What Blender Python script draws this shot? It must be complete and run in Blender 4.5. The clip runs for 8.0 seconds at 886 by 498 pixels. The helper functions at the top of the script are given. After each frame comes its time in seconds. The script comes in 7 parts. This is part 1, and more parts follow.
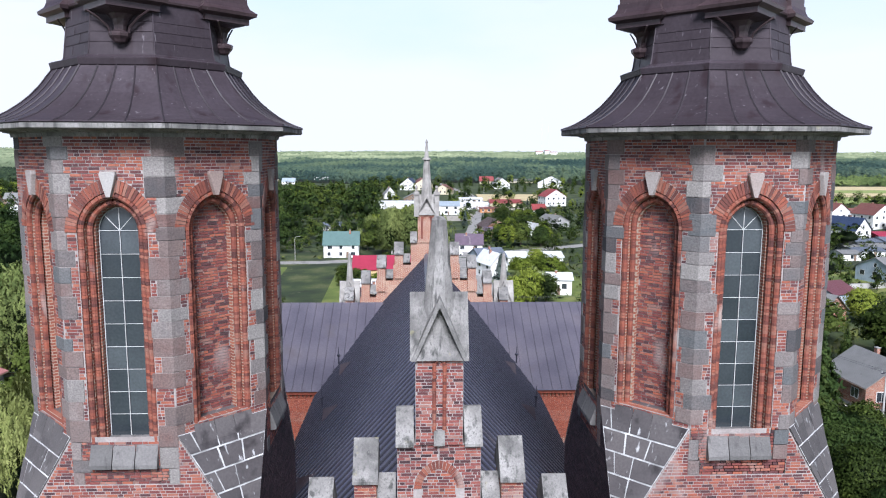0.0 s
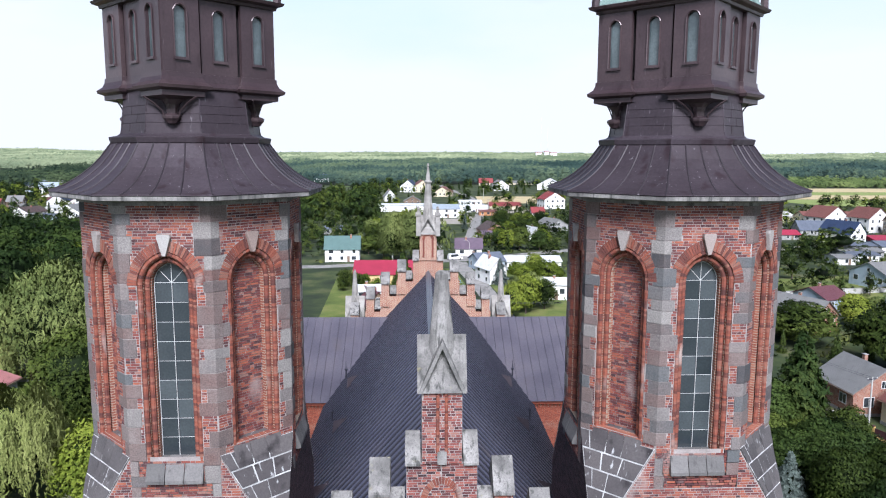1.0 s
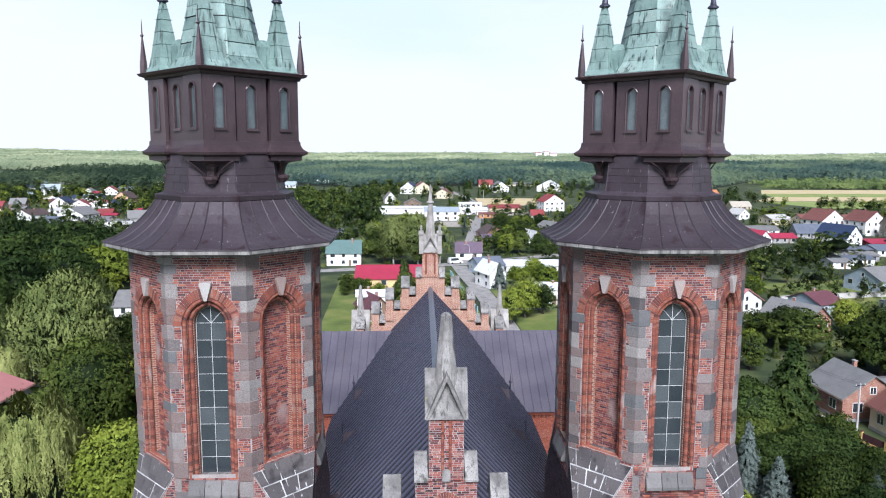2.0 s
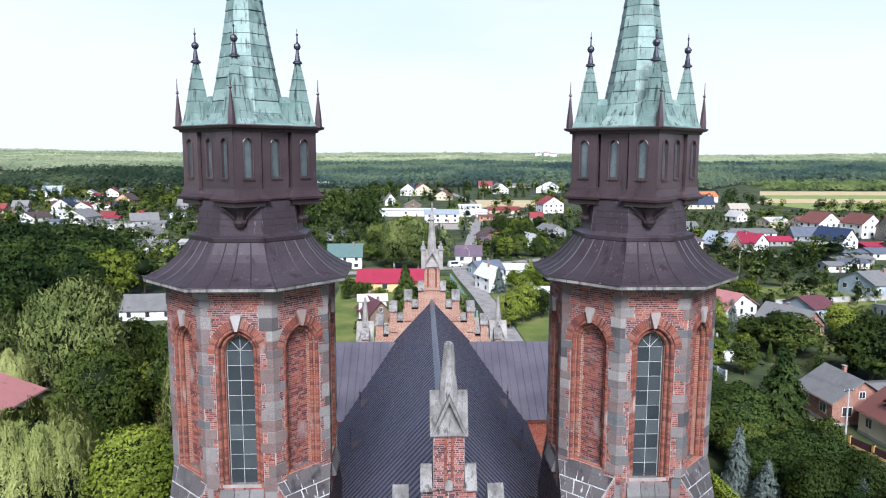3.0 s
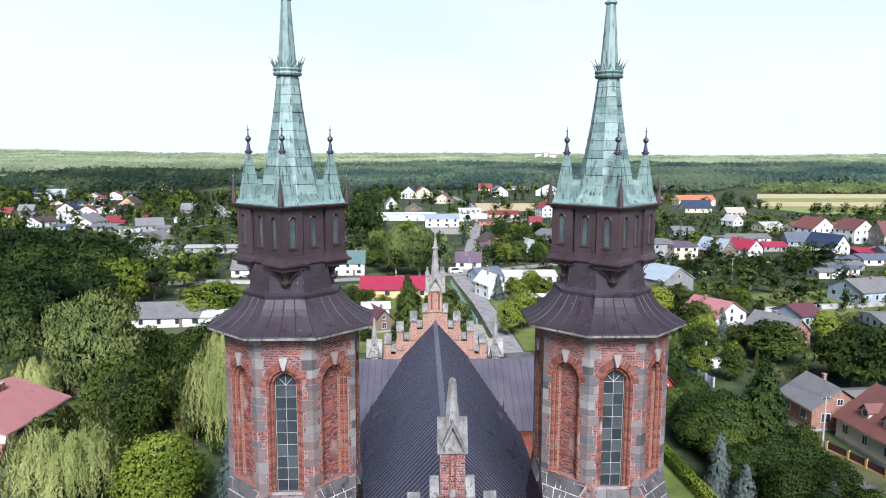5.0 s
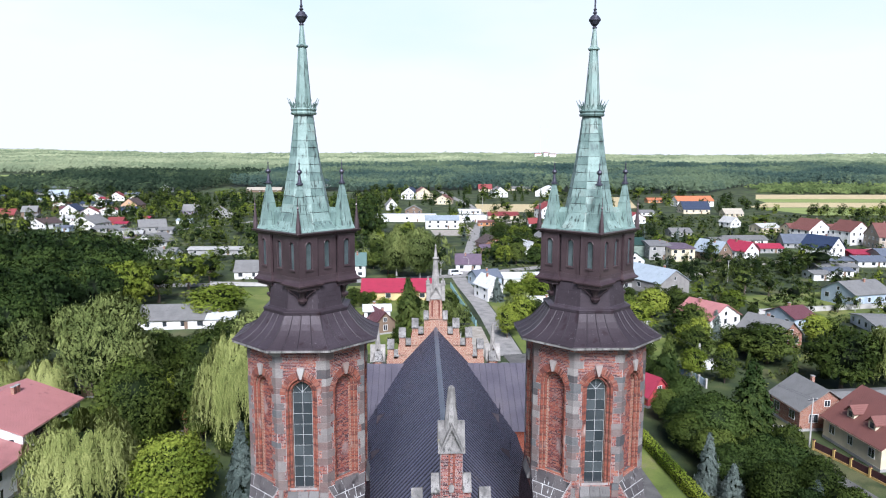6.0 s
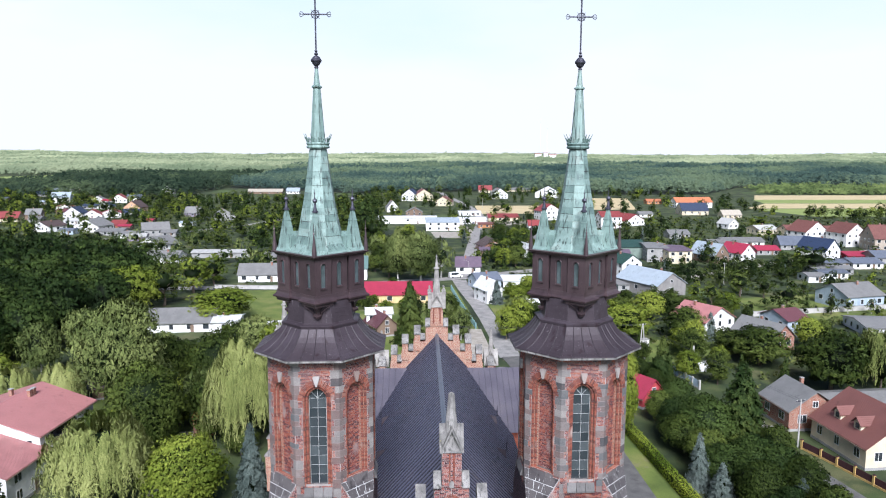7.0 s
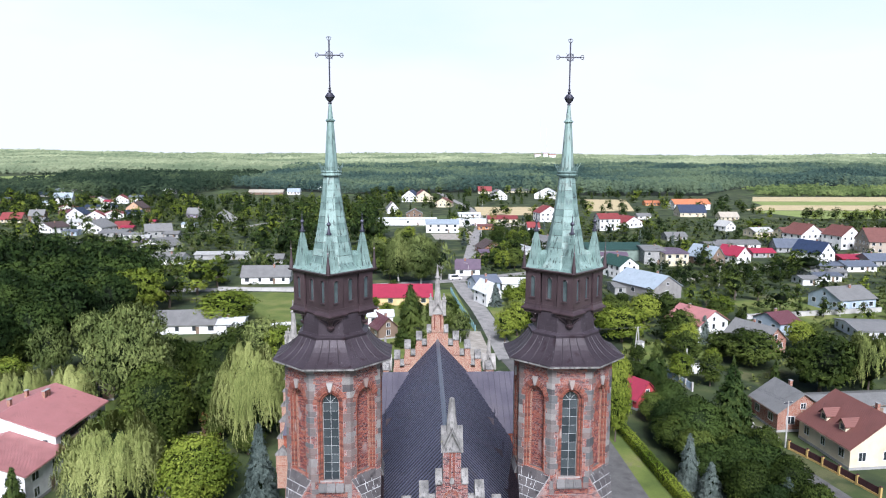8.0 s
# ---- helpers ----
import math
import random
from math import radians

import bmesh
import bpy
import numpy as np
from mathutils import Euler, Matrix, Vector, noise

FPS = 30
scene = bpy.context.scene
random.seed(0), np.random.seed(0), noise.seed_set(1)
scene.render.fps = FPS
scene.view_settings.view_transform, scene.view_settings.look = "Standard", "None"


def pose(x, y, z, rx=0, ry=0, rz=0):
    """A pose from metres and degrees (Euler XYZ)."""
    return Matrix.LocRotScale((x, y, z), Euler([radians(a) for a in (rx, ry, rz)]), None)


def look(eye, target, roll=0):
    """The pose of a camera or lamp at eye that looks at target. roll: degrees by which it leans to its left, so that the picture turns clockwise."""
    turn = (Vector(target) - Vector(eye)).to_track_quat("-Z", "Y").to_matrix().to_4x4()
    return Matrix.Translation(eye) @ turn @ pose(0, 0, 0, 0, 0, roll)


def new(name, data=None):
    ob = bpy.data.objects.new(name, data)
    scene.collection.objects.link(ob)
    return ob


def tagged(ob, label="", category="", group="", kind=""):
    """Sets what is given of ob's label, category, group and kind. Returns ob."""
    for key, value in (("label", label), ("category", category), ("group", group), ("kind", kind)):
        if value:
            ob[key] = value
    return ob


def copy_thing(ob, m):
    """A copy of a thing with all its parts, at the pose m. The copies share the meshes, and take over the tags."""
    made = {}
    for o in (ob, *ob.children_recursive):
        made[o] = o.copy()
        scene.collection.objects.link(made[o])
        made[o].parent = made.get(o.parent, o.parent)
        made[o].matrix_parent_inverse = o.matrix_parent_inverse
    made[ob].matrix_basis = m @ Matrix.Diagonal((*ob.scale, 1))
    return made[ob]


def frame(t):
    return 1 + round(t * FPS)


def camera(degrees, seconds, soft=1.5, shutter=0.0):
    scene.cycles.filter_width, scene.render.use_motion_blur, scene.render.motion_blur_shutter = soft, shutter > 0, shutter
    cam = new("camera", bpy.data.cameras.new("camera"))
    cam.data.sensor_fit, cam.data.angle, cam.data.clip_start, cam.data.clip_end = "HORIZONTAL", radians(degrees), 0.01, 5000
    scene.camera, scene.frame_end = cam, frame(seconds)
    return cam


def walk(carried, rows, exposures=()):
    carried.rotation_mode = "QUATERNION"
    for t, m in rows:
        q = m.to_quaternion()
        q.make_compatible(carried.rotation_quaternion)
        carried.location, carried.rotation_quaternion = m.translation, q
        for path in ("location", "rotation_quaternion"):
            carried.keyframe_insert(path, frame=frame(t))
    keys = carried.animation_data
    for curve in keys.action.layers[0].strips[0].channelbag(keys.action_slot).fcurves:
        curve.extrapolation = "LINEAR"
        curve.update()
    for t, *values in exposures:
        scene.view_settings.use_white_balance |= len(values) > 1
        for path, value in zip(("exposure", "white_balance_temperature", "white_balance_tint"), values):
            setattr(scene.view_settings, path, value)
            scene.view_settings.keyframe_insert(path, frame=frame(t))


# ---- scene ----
cam = camera(64.0, 8.0, 1.1)
PATH = [
    (0, (-0.601, -19.519, 36.29), (-0.515, -17.539, 36.018), 0.2),
    (0.5, (-0.713, -20.952, 37.183), (-0.626, -18.973, 36.912), 0.2),
    (1, (-0.798, -22.359, 38.056), (-0.711, -20.379, 37.785), 0.2),
    (1.5, (-0.93, -23.744, 38.986), (-0.843, -21.764, 38.715), 0.2),
    (3, (-1.297, -27.765, 41.546), (-1.209, -25.785, 41.275), 0.2),
    (3.5, (-1.424, -29.187, 42.404), (-1.337, -27.207, 42.133), 0.2),
    (4, (-1.556, -30.553, 43.268), (-1.468, -28.573, 42.997), 0.2),
    (4.5, (-1.687, -32.116, 44.087), (-1.599, -30.136, 43.816), 0.2),
    (6, (-1.955, -37.418, 46.518), (-1.867, -35.439, 46.245), 0.2),
    (6.5, (-2.044, -39.321, 47.342), (-1.956, -37.342, 47.068), 0.1),
    (7, (-2.151, -41.253, 48.195), (-2.064, -39.273, 47.922), 0.1),
    (7.5, (-2.294, -43.178, 49.067), (-2.206, -41.198, 48.794), 0.1),
    (8, (-2.441, -45.204, 49.93), (-2.353, -43.224, 49.656), 0.2),
]
walk(cam, [(t, look(eye, target, roll)) for t, eye, target, roll in PATH], [(0, 0.55, 5720, 14), (8, 0.57, 5760, 14)])


# ---- sky and sun: bright broken cloud, sun behind the church's front ----
SUN_UP, SUN_TURN = radians(42), radians(179)      # height; clockwise from +y
world = bpy.data.worlds.new("sky")
scene.world = world
world.use_nodes = True
wn, wl = world.node_tree.nodes, world.node_tree.links
wn.clear()
sky = wn.new("ShaderNodeTexSky")
sky.sky_type, sky.sun_disc = "NISHITA", False
sky.sun_elevation, sky.sun_rotation = SUN_UP, SUN_TURN
sky.air_density, sky.dust_density, sky.ozone_density = 1.0, 2.0, 1.0
sky_back = wn.new("ShaderNodeBackground")
sky_back.inputs["Strength"].default_value = 0.05
wl.new(sky.outputs["Color"], sky_back.inputs["Color"])
coord = wn.new("ShaderNodeTexCoord")
stretch = wn.new("ShaderNodeMapping")
stretch.inputs["Scale"].default_value = (1.0, 1.0, 3.0)
wl.new(coord.outputs["Generated"], stretch.inputs["Vector"])
puffs = wn.new("ShaderNodeTexNoise")
puffs.inputs["Scale"].default_value, puffs.inputs["Detail"].default_value = 1.6, 7.0
wl.new(stretch.outputs["Vector"], puffs.inputs["Vector"])
split = wn.new("ShaderNodeSeparateXYZ")
wl.new(coord.outputs["Generated"], split.inputs["Vector"])
low = wn.new("ShaderNodeMapRange")                 # cloud closes up towards the horizon
low.inputs["From Min"].default_value, low.inputs["From Max"].default_value = 0.08, 0.34
low.inputs["To Min"].default_value, low.inputs["To Max"].default_value = 0.62, -0.30
wl.new(split.outputs["Z"], low.inputs["Value"])
both = wn.new("ShaderNodeMath")
both.operation = "ADD"
wl.new(puffs.outputs["Fac"], both.inputs[0]), wl.new(low.outputs["Result"], both.inputs[1])
cover = wn.new("ShaderNodeMapRange")
cover.inputs["From Min"].default_value, cover.inputs["From Max"].default_value = 0.40, 0.80
wl.new(both.outputs["Value"], cover.inputs["Value"])
cloud = wn.new("ShaderNodeBackground")
cloud.inputs["Strength"].default_value = 0.70
veil = wn.new("ShaderNodeValToRGB")                # thin places in the cloud let some blue through, higher up
veil.color_ramp.elements[0].position, veil.color_ramp.elements[0].color = 0.72, (0.985, 0.992, 1.0, 1)
veil.color_ramp.elements[1].position, veil.color_ramp.elements[1].color = 1.0, (0.82, 0.94, 1.0, 1)
rise = wn.new("ShaderNodeMath")
rise.operation, rise.inputs[1].default_value = "MULTIPLY_ADD", 1.5
wl.new(split.outputs["Z"], rise.inputs[0]), wl.new(puffs.outputs["Fac"], rise.inputs[2])
wl.new(rise.outputs["Value"], veil.inputs["Fac"]), wl.new(veil.outputs["Color"], cloud.inputs["Color"])
blend = wn.new("ShaderNodeMixShader")
wl.new(cover.outputs["Result"], blend.inputs[0]), wl.new(sky_back.outputs[0], blend.inputs[1]), wl.new(cloud.outputs[0], blend.inputs[2])
wl.new(blend.outputs[0], wn.new("ShaderNodeOutputWorld").inputs["Surface"])

sun = new("sun", bpy.data.lights.new("sun", "SUN"))
sun.data.energy, sun.data.angle, sun.data.color = 5.0, radians(24), (1.0, 0.965, 0.92)
SUN_WAY = Vector((math.sin(SUN_TURN) * math.cos(SUN_UP), math.cos(SUN_TURN) * math.cos(SUN_UP), math.sin(SUN_UP)))
sun.matrix_world = look(SUN_WAY * 100, (0, 0, 0))


# ---- materials ----
def material(name, colors, rough=0.8, metal=0.0, noise_scale=3.0, spots=(), by="", spread=0.0, bump=0.3, bump_scale=30.0,
             stretch=(1, 1, 1), fine=0.25, spec=0.5):
    """A surface of two or more colours mixed by coarse noise, with finer grain, optional stains (colour, threshold, scale, stretch),
    a shift from piece to piece (by: 'island' or 'object') and a fine relief."""
    m = bpy.data.materials.new(name)
    m.use_nodes = True
    n, l = m.node_tree.nodes, m.node_tree.links
    b = n["Principled BSDF"]
    b.inputs["Roughness"].default_value, b.inputs["Metallic"].default_value = rough, metal
    b.inputs["Specular IOR Level"].default_value = spec
    at = n.new("ShaderNodeTexCoord").outputs["Object"]
    mp = n.new("ShaderNodeMapping")
    mp.inputs["Scale"].default_value = stretch
    l.new(at, mp.inputs["Vector"])
    at = mp.outputs["Vector"]

    def tex(scale, detail=6.0, vec=at):
        t = n.new("ShaderNodeTexNoise")
        t.inputs["Scale"].default_value, t.inputs["Detail"].default_value = scale, detail
        l.new(vec, t.inputs["Vector"])
        return t.outputs["Fac"]

    def ramp(fac, stops):
        r = n.new("ShaderNodeValToRGB")
        el = r.color_ramp.elements
        while len(el) < len(stops):
            el.new(0.5)
        for e, (p, c) in zip(el, stops):
            e.position, e.color = p, (*c, 1)
        l.new(fac, r.inputs["Fac"])
        return r.outputs["Color"]

    def mix(kind, fac, a, c):
        x = n.new("ShaderNodeMix")
        x.data_type, x.blend_type = "RGBA", kind
        if hasattr(fac, "links"):
            l.new(fac, x.inputs[0])
        else:
            x.inputs[0].default_value = fac
        for s, v in ((x.inputs[6], a), (x.inputs[7], c)):
            if hasattr(v, "links"):
                l.new(v, s)
            else:
                s.default_value = (*v, 1)
        return x.outputs[2]

    k = len(colors)
    if by:
        src = n.new("ShaderNodeNewGeometry").outputs["Random Per Island"] if by == "island" else n.new("ShaderNodeObjectInfo").outputs["Random"]
        add = n.new("ShaderNodeMath")
        add.operation = "MULTIPLY_ADD"
        l.new(tex(noise_scale), add.inputs[0])
        add.inputs[1].default_value = 1 - spread
        mul = n.new("ShaderNodeMath")
        mul.operation = "MULTIPLY"
        l.new(src, mul.inputs[0])
        mul.inputs[1].default_value = spread
        l.new(mul.outputs[0], add.inputs[2])
        base = ramp(add.outputs[0], [((i + 0.5) / k if by else 0.3 + 0.4 * i / max(1, k - 1), c) for i, c in enumerate(colors)])
    else:
        base = ramp(tex(noise_scale), [(0.34 + 0.32 * i / max(1, k - 1), c) for i, c in enumerate(colors)])
    if fine:
        grain = ramp(tex(noise_scale * 9 + 5, 3.0), [(0.3, (1 - fine,) * 3), (0.7, (1 + 0 * fine,) * 3)])
        base = mix("MULTIPLY", 1.0, base, grain)
    for color, edge, scale, pull in spots:
        mp2 = n.new("ShaderNodeMapping")
        mp2.inputs["Scale"].default_value = pull
        l.new(n.new("ShaderNodeTexCoord").outputs["Object"], mp2.inputs["Vector"])
        f = n.new("ShaderNodeMapRange")
        f.inputs["From Min"].default_value, f.inputs["From Max"].default_value = edge, edge + 0.12
        l.new(tex(scale, 5.0, mp2.outputs["Vector"]), f.inputs["Value"])
        base = mix("MIX", f.outputs["Result"], base, color)
    l.new(base, b.inputs["Base Color"])
    if bump:
        bp = n.new("ShaderNodeBump")
        bp.inputs["Strength"].default_value, bp.inputs["Distance"].default_value = bump, 0.02
        l.new(tex(bump_scale, 4.0), bp.inputs["Height"])
        l.new(bp.outputs["Normal"], b.inputs["Normal"])
    return m


BRICK = material("red brick", [(0.055, 0.031, 0.036), (0.125, 0.046, 0.047), (0.19, 0.055, 0.049), (0.245, 0.073, 0.058), (0.35, 0.112, 0.066), (0.28, 0.165, 0.14)],
                 0.9, noise_scale=0.9, by="island", spread=0.8, bump=0.5, bump_scale=60,
                 spots=[((0.29, 0.215, 0.20), 0.60, 1.1, (1, 1, 0.6))])
MOULD = material("orange moulded brick", [(0.09, 0.034, 0.03), (0.19, 0.058, 0.042), (0.30, 0.088, 0.052), (0.27, 0.14, 0.105)], 0.85, noise_scale=1.0,
                 by="island", spread=0.7, bump=0.4, bump_scale=50, spots=[((0.36, 0.28, 0.25), 0.62, 1.2, (1, 1, 0.5))])
MORTAR = material("lime mortar", [(0.27, 0.24, 0.23), (0.42, 0.38, 0.365)], 0.95, noise_scale=1.3, bump=0.5)
GRANITE = material("grey pink granite", [(0.070, 0.071, 0.077), (0.21, 0.155, 0.142), (0.125, 0.134, 0.14), (0.26, 0.222, 0.21), (0.165, 0.098, 0.088), (0.225, 0.207, 0.20), (0.33, 0.31, 0.292)], 0.85, noise_scale=2.2,
                   by="object", spread=0.85, bump=0.9, bump_scale=22, fine=0.45)
STONE = material("weathered sandstone", [(0.13, 0.126, 0.122), (0.23, 0.222, 0.213), (0.32, 0.31, 0.297)], 0.9, noise_scale=1.6, bump=0.6, bump_scale=25,
                 spots=[((0.065, 0.065, 0.062), 0.54, 2.0, (3.2, 3.2, 0.35)), ((0.13, 0.13, 0.12), 0.55, 5.0, (5, 5, 0.8)), ((0.26, 0.24, 0.12), 0.66, 2.5, (1, 1, 1))])
PALESTONE = material("pale weathered sandstone", [(0.22, 0.21, 0.195), (0.31, 0.295, 0.275), (0.40, 0.385, 0.36)], 0.9, noise_scale=1.4, bump=0.5, bump_scale=20,
                     spots=[((0.12, 0.115, 0.105), 0.60, 1.8, (2.5, 2.5, 0.5))])
PALE = material("pale keystone", [(0.30, 0.23, 0.205), (0.40, 0.385, 0.37)], 0.9, noise_scale=2.0, by="object", spread=0.6, bump=0.5)
SLAB = material("grey cement slab", [(0.058, 0.052, 0.055), (0.098, 0.089, 0.091), (0.145, 0.132, 0.131)], 0.5, noise_scale=1.2, by="object", spread=0.4, bump=0.4,
                spots=[((0.030, 0.026, 0.028), 0.58, 1.8, (1, 1, 1)), ((0.55, 0.56, 0.57), 0.64, 2.4, (3.2, 3.2, 0.6))])
SILLSTONE = material("grey sill stone", [(0.085, 0.082, 0.082), (0.14, 0.135, 0.132), (0.20, 0.192, 0.188)], 0.75, noise_scale=1.6, by="object", spread=0.4, bump=0.5, bump_scale=25,
                     spots=[((0.05, 0.047, 0.047), 0.58, 2.0, (3, 3, 0.5))])
SHINGLE = material("dark brown bitumen shingle", [(0.024, 0.013, 0.016), (0.050, 0.027, 0.031), (0.085, 0.050, 0.054)], 0.7, noise_scale=1.2, by="island", spread=0.7, bump=0.6, bump_scale=30)
JOINT = material("white joint mortar", [(0.30, 0.30, 0.30), (0.66, 0.67, 0.67)], 0.9, noise_scale=3)
BROWN = material("brown painted sheet metal", [(0.036, 0.028, 0.034), (0.054, 0.043, 0.051), (0.080, 0.066, 0.080)], 0.46, 0.1, noise_scale=0.8, bump=0.15, bump_scale=6,
                 by="object", spread=0.25, spec=0.2, spots=[((0.030, 0.020, 0.024), 0.58, 1.3, (2, 2, 0.6)), ((0.26, 0.24, 0.26), 0.66, 3.2, (3.5, 3.5, 0.55))])
LANTERN = material("dark red-brown painted sheet metal", [(0.046, 0.031, 0.036), (0.072, 0.049, 0.054), (0.108, 0.076, 0.080)], 0.36, 0.2, noise_scale=1.2, bump=0.15, bump_scale=6,
                   by="object", spread=0.35, spots=[((0.20, 0.17, 0.18), 0.68, 2.6, (3.5, 3.5, 0.6)), ((0.03, 0.018, 0.02), 0.60, 1.6, (2, 2, 0.6))])
COPPER = material("green copper", [(0.085, 0.125, 0.12), (0.17, 0.26, 0.235), (0.27, 0.38, 0.345), (0.24, 0.27, 0.24)], 0.6, 0.1, noise_scale=2.0, by="object", spread=0.35,
                  bump=0.25, bump_scale=8, spots=[((0.05, 0.072, 0.066), 0.555, 2.2, (4, 4, 0.4)), ((0.34, 0.47, 0.43), 0.64, 1.6, (2.5, 2.5, 0.4))])
SEAM = material("dark folded sheet seam", [(0.028, 0.022, 0.027), (0.045, 0.036, 0.043)], 0.6, 0.0, noise_scale=1.0, bump=0.0)
IRON = material("wrought iron", [(0.05, 0.05, 0.07), (0.10, 0.10, 0.13)], 0.5, 0.6, noise_scale=6)
ROOFMETAL = material("slate blue sheet roof", [(0.082, 0.088, 0.150), (0.104, 0.110, 0.178), (0.122, 0.122, 0.182)], 0.45, 0.1, noise_scale=0.35, bump=0.1, bump_scale=3,
                     spots=[((0.12, 0.10, 0.105), 0.62, 0.5, (1, 1, 1))])
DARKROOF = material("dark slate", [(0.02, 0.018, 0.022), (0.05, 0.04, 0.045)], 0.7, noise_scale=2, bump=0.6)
GLASS = material("leaded glass", [(0.022, 0.030, 0.036), (0.045, 0.055, 0.062), (0.085, 0.10, 0.108)], 0.16, 0.0, noise_scale=1.3, bump=0.12, bump_scale=4, by="object", spread=0.6, spec=0.8)
BAR = material("white glazing bar", [(0.46, 0.48, 0.48), (0.60, 0.61, 0.61)], 0.6, noise_scale=5)
ORANGE = material("bright orange brick", [(0.26, 0.065, 0.04), (0.40, 0.11, 0.06)], 0.85, noise_scale=4, by="island", spread=0.6, bump=0.4)


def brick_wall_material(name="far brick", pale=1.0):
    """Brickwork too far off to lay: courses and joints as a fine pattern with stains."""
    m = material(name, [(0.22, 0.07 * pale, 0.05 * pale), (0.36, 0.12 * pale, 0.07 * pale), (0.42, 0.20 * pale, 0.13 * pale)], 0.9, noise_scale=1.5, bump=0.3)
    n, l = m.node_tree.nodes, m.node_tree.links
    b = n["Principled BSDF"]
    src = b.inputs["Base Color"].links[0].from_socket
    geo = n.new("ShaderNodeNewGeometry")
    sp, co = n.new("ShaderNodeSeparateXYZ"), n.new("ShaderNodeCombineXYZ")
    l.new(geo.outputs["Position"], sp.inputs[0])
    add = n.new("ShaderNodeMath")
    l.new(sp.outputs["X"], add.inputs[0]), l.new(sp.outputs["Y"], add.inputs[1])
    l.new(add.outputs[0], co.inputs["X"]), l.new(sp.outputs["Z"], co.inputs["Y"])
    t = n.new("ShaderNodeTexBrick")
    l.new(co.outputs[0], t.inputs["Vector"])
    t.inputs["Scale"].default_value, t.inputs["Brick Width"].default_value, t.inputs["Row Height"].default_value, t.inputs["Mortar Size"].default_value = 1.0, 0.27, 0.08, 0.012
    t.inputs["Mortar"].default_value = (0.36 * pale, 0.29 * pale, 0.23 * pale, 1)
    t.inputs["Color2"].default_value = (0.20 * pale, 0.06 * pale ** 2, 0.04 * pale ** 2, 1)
    l.new(src, t.inputs["Color1"])
    l.new(t.outputs["Color"], b.inputs["Base Color"])
    return m


ROOFVIOLET = material("grey violet standing seam", [(0.092, 0.086, 0.112), (0.122, 0.113, 0.142), (0.146, 0.132, 0.156)], 0.5, 0.1, noise_scale=0.4, bump=0.1, bump_scale=3,
                      spots=[((0.10, 0.088, 0.10), 0.60, 0.5, (1, 1, 1))])
BLUECAP = material("bluish ridge cap", [(0.12, 0.15, 0.20), (0.17, 0.20, 0.26)], 0.4, 0.4, noise_scale=2)
# ribs get a near-black colour for the shadow beside each seam
RIB = material("roof rib with painted shadow", [(0.018, 0.018, 0.030), (0.030, 0.030, 0.046)], 0.5, 0.1, noise_scale=1.0, bump=0.0)


# ---- small builders ----
def mesh_of(name, verts, faces, mat):
    me = bpy.data.meshes.new(name)
    me.from_pydata([tuple(v) for v in verts], [], faces)
    me.materials.append(mat)
    me.update()
    return me


def part(name, bm, mat, parent=None, label="", m=None):
    """One mesh object from a bmesh (or a ready mesh), under parent."""
    if isinstance(bm, bmesh.types.BMesh):
        me = bpy.data.meshes.new(name)
        bmesh.ops.recalc_face_normals(bm, faces=bm.faces)
        bm.to_mesh(me)
        bm.free()
        me.materials.append(mat)
    else:
        me = bm
    ob = new(name, me)
    if parent:
        ob.parent = parent
    if m is not None:
        ob.matrix_basis = m
    if label:
        tagged(ob, label)
    return ob


def thing(name, label, category, m=None, group="", kind=""):
    ob = new(name)
    if m is not None:
        ob.matrix_basis = m
    return tagged(ob, label, category, group, kind)


def hull(bm, rings, cap=True):
    """Skin between rings of equal length."""
    vs = [[bm.verts.new(p) for p in r] for r in rings]
    n = len(vs[0])
    for a, b in zip(vs, vs[1:]):
        for i in range(n):
            bm.faces.new((a[i], a[(i + 1) % n], b[(i + 1) % n], b[i]))
    if cap:
        bm.faces.new(vs[0][::-1])
        bm.faces.new(vs[-1])
    return bm


def box(bm, x0, x1, y0, y1, z0, z1, inset=0.0):
    i = inset
    hull(bm, [[(x0, y0, z0), (x1, y0, z0), (x1, y1, z0), (x0, y1, z0)], [(x0 + i, y0 + i, z1), (x1 - i, y0 + i, z1), (x1 - i, y1 - i, z1), (x0 + i, y1 - i, z1)]])
    return bm


def ring(apothem, z, n=8, phase=22.5, x=0.0, y=0.0):
    r = apothem / math.cos(math.pi / n)
    return [(x + r * math.cos(radians(phase + 360 * k / n)), y + r * math.sin(radians(phase + 360 * k / n)), z) for k in range(n)]


def lathe(bm, profile, n=8, phase=22.5, x=0.0, y=0.0):
    return hull(bm, [ring(a, z, n, phase, x, y) for a, z in profile])


def tube(bm, points, r, n=6):
    """A round bar along points."""
    pts = [Vector(p) for p in points]
    rings = []
    for i, p in enumerate(pts):
        d = (pts[min(i + 1, len(pts) - 1)] - pts[max(i - 1, 0)]).normalized()
        u = d.orthogonal().normalized() if abs(d.z) > 0.99 else d.cross(Vector((0, 0, 1))).normalized()
        v = d.cross(u)
        rr = r[i] if isinstance(r, (list, tuple)) else r
        rings.append([p + rr * (math.cos(6.2832 * k / n) * u + math.sin(6.2832 * k / n) * v) for k in range(n)])
    return hull(bm, rings)


def arch(w, spring, n=8, point=1.2):
    """Points of a slightly pointed arch of half-width w, from its left foot over the top to the right foot."""
    R = point * w
    c = R - w
    top = math.acos(c / R)
    left = [(c - R * math.cos(top * i / n), spring + R * math.sin(top * i / n)) for i in range(n + 1)]
    return left + [(-u, z) for u, z in left[-2::-1]]


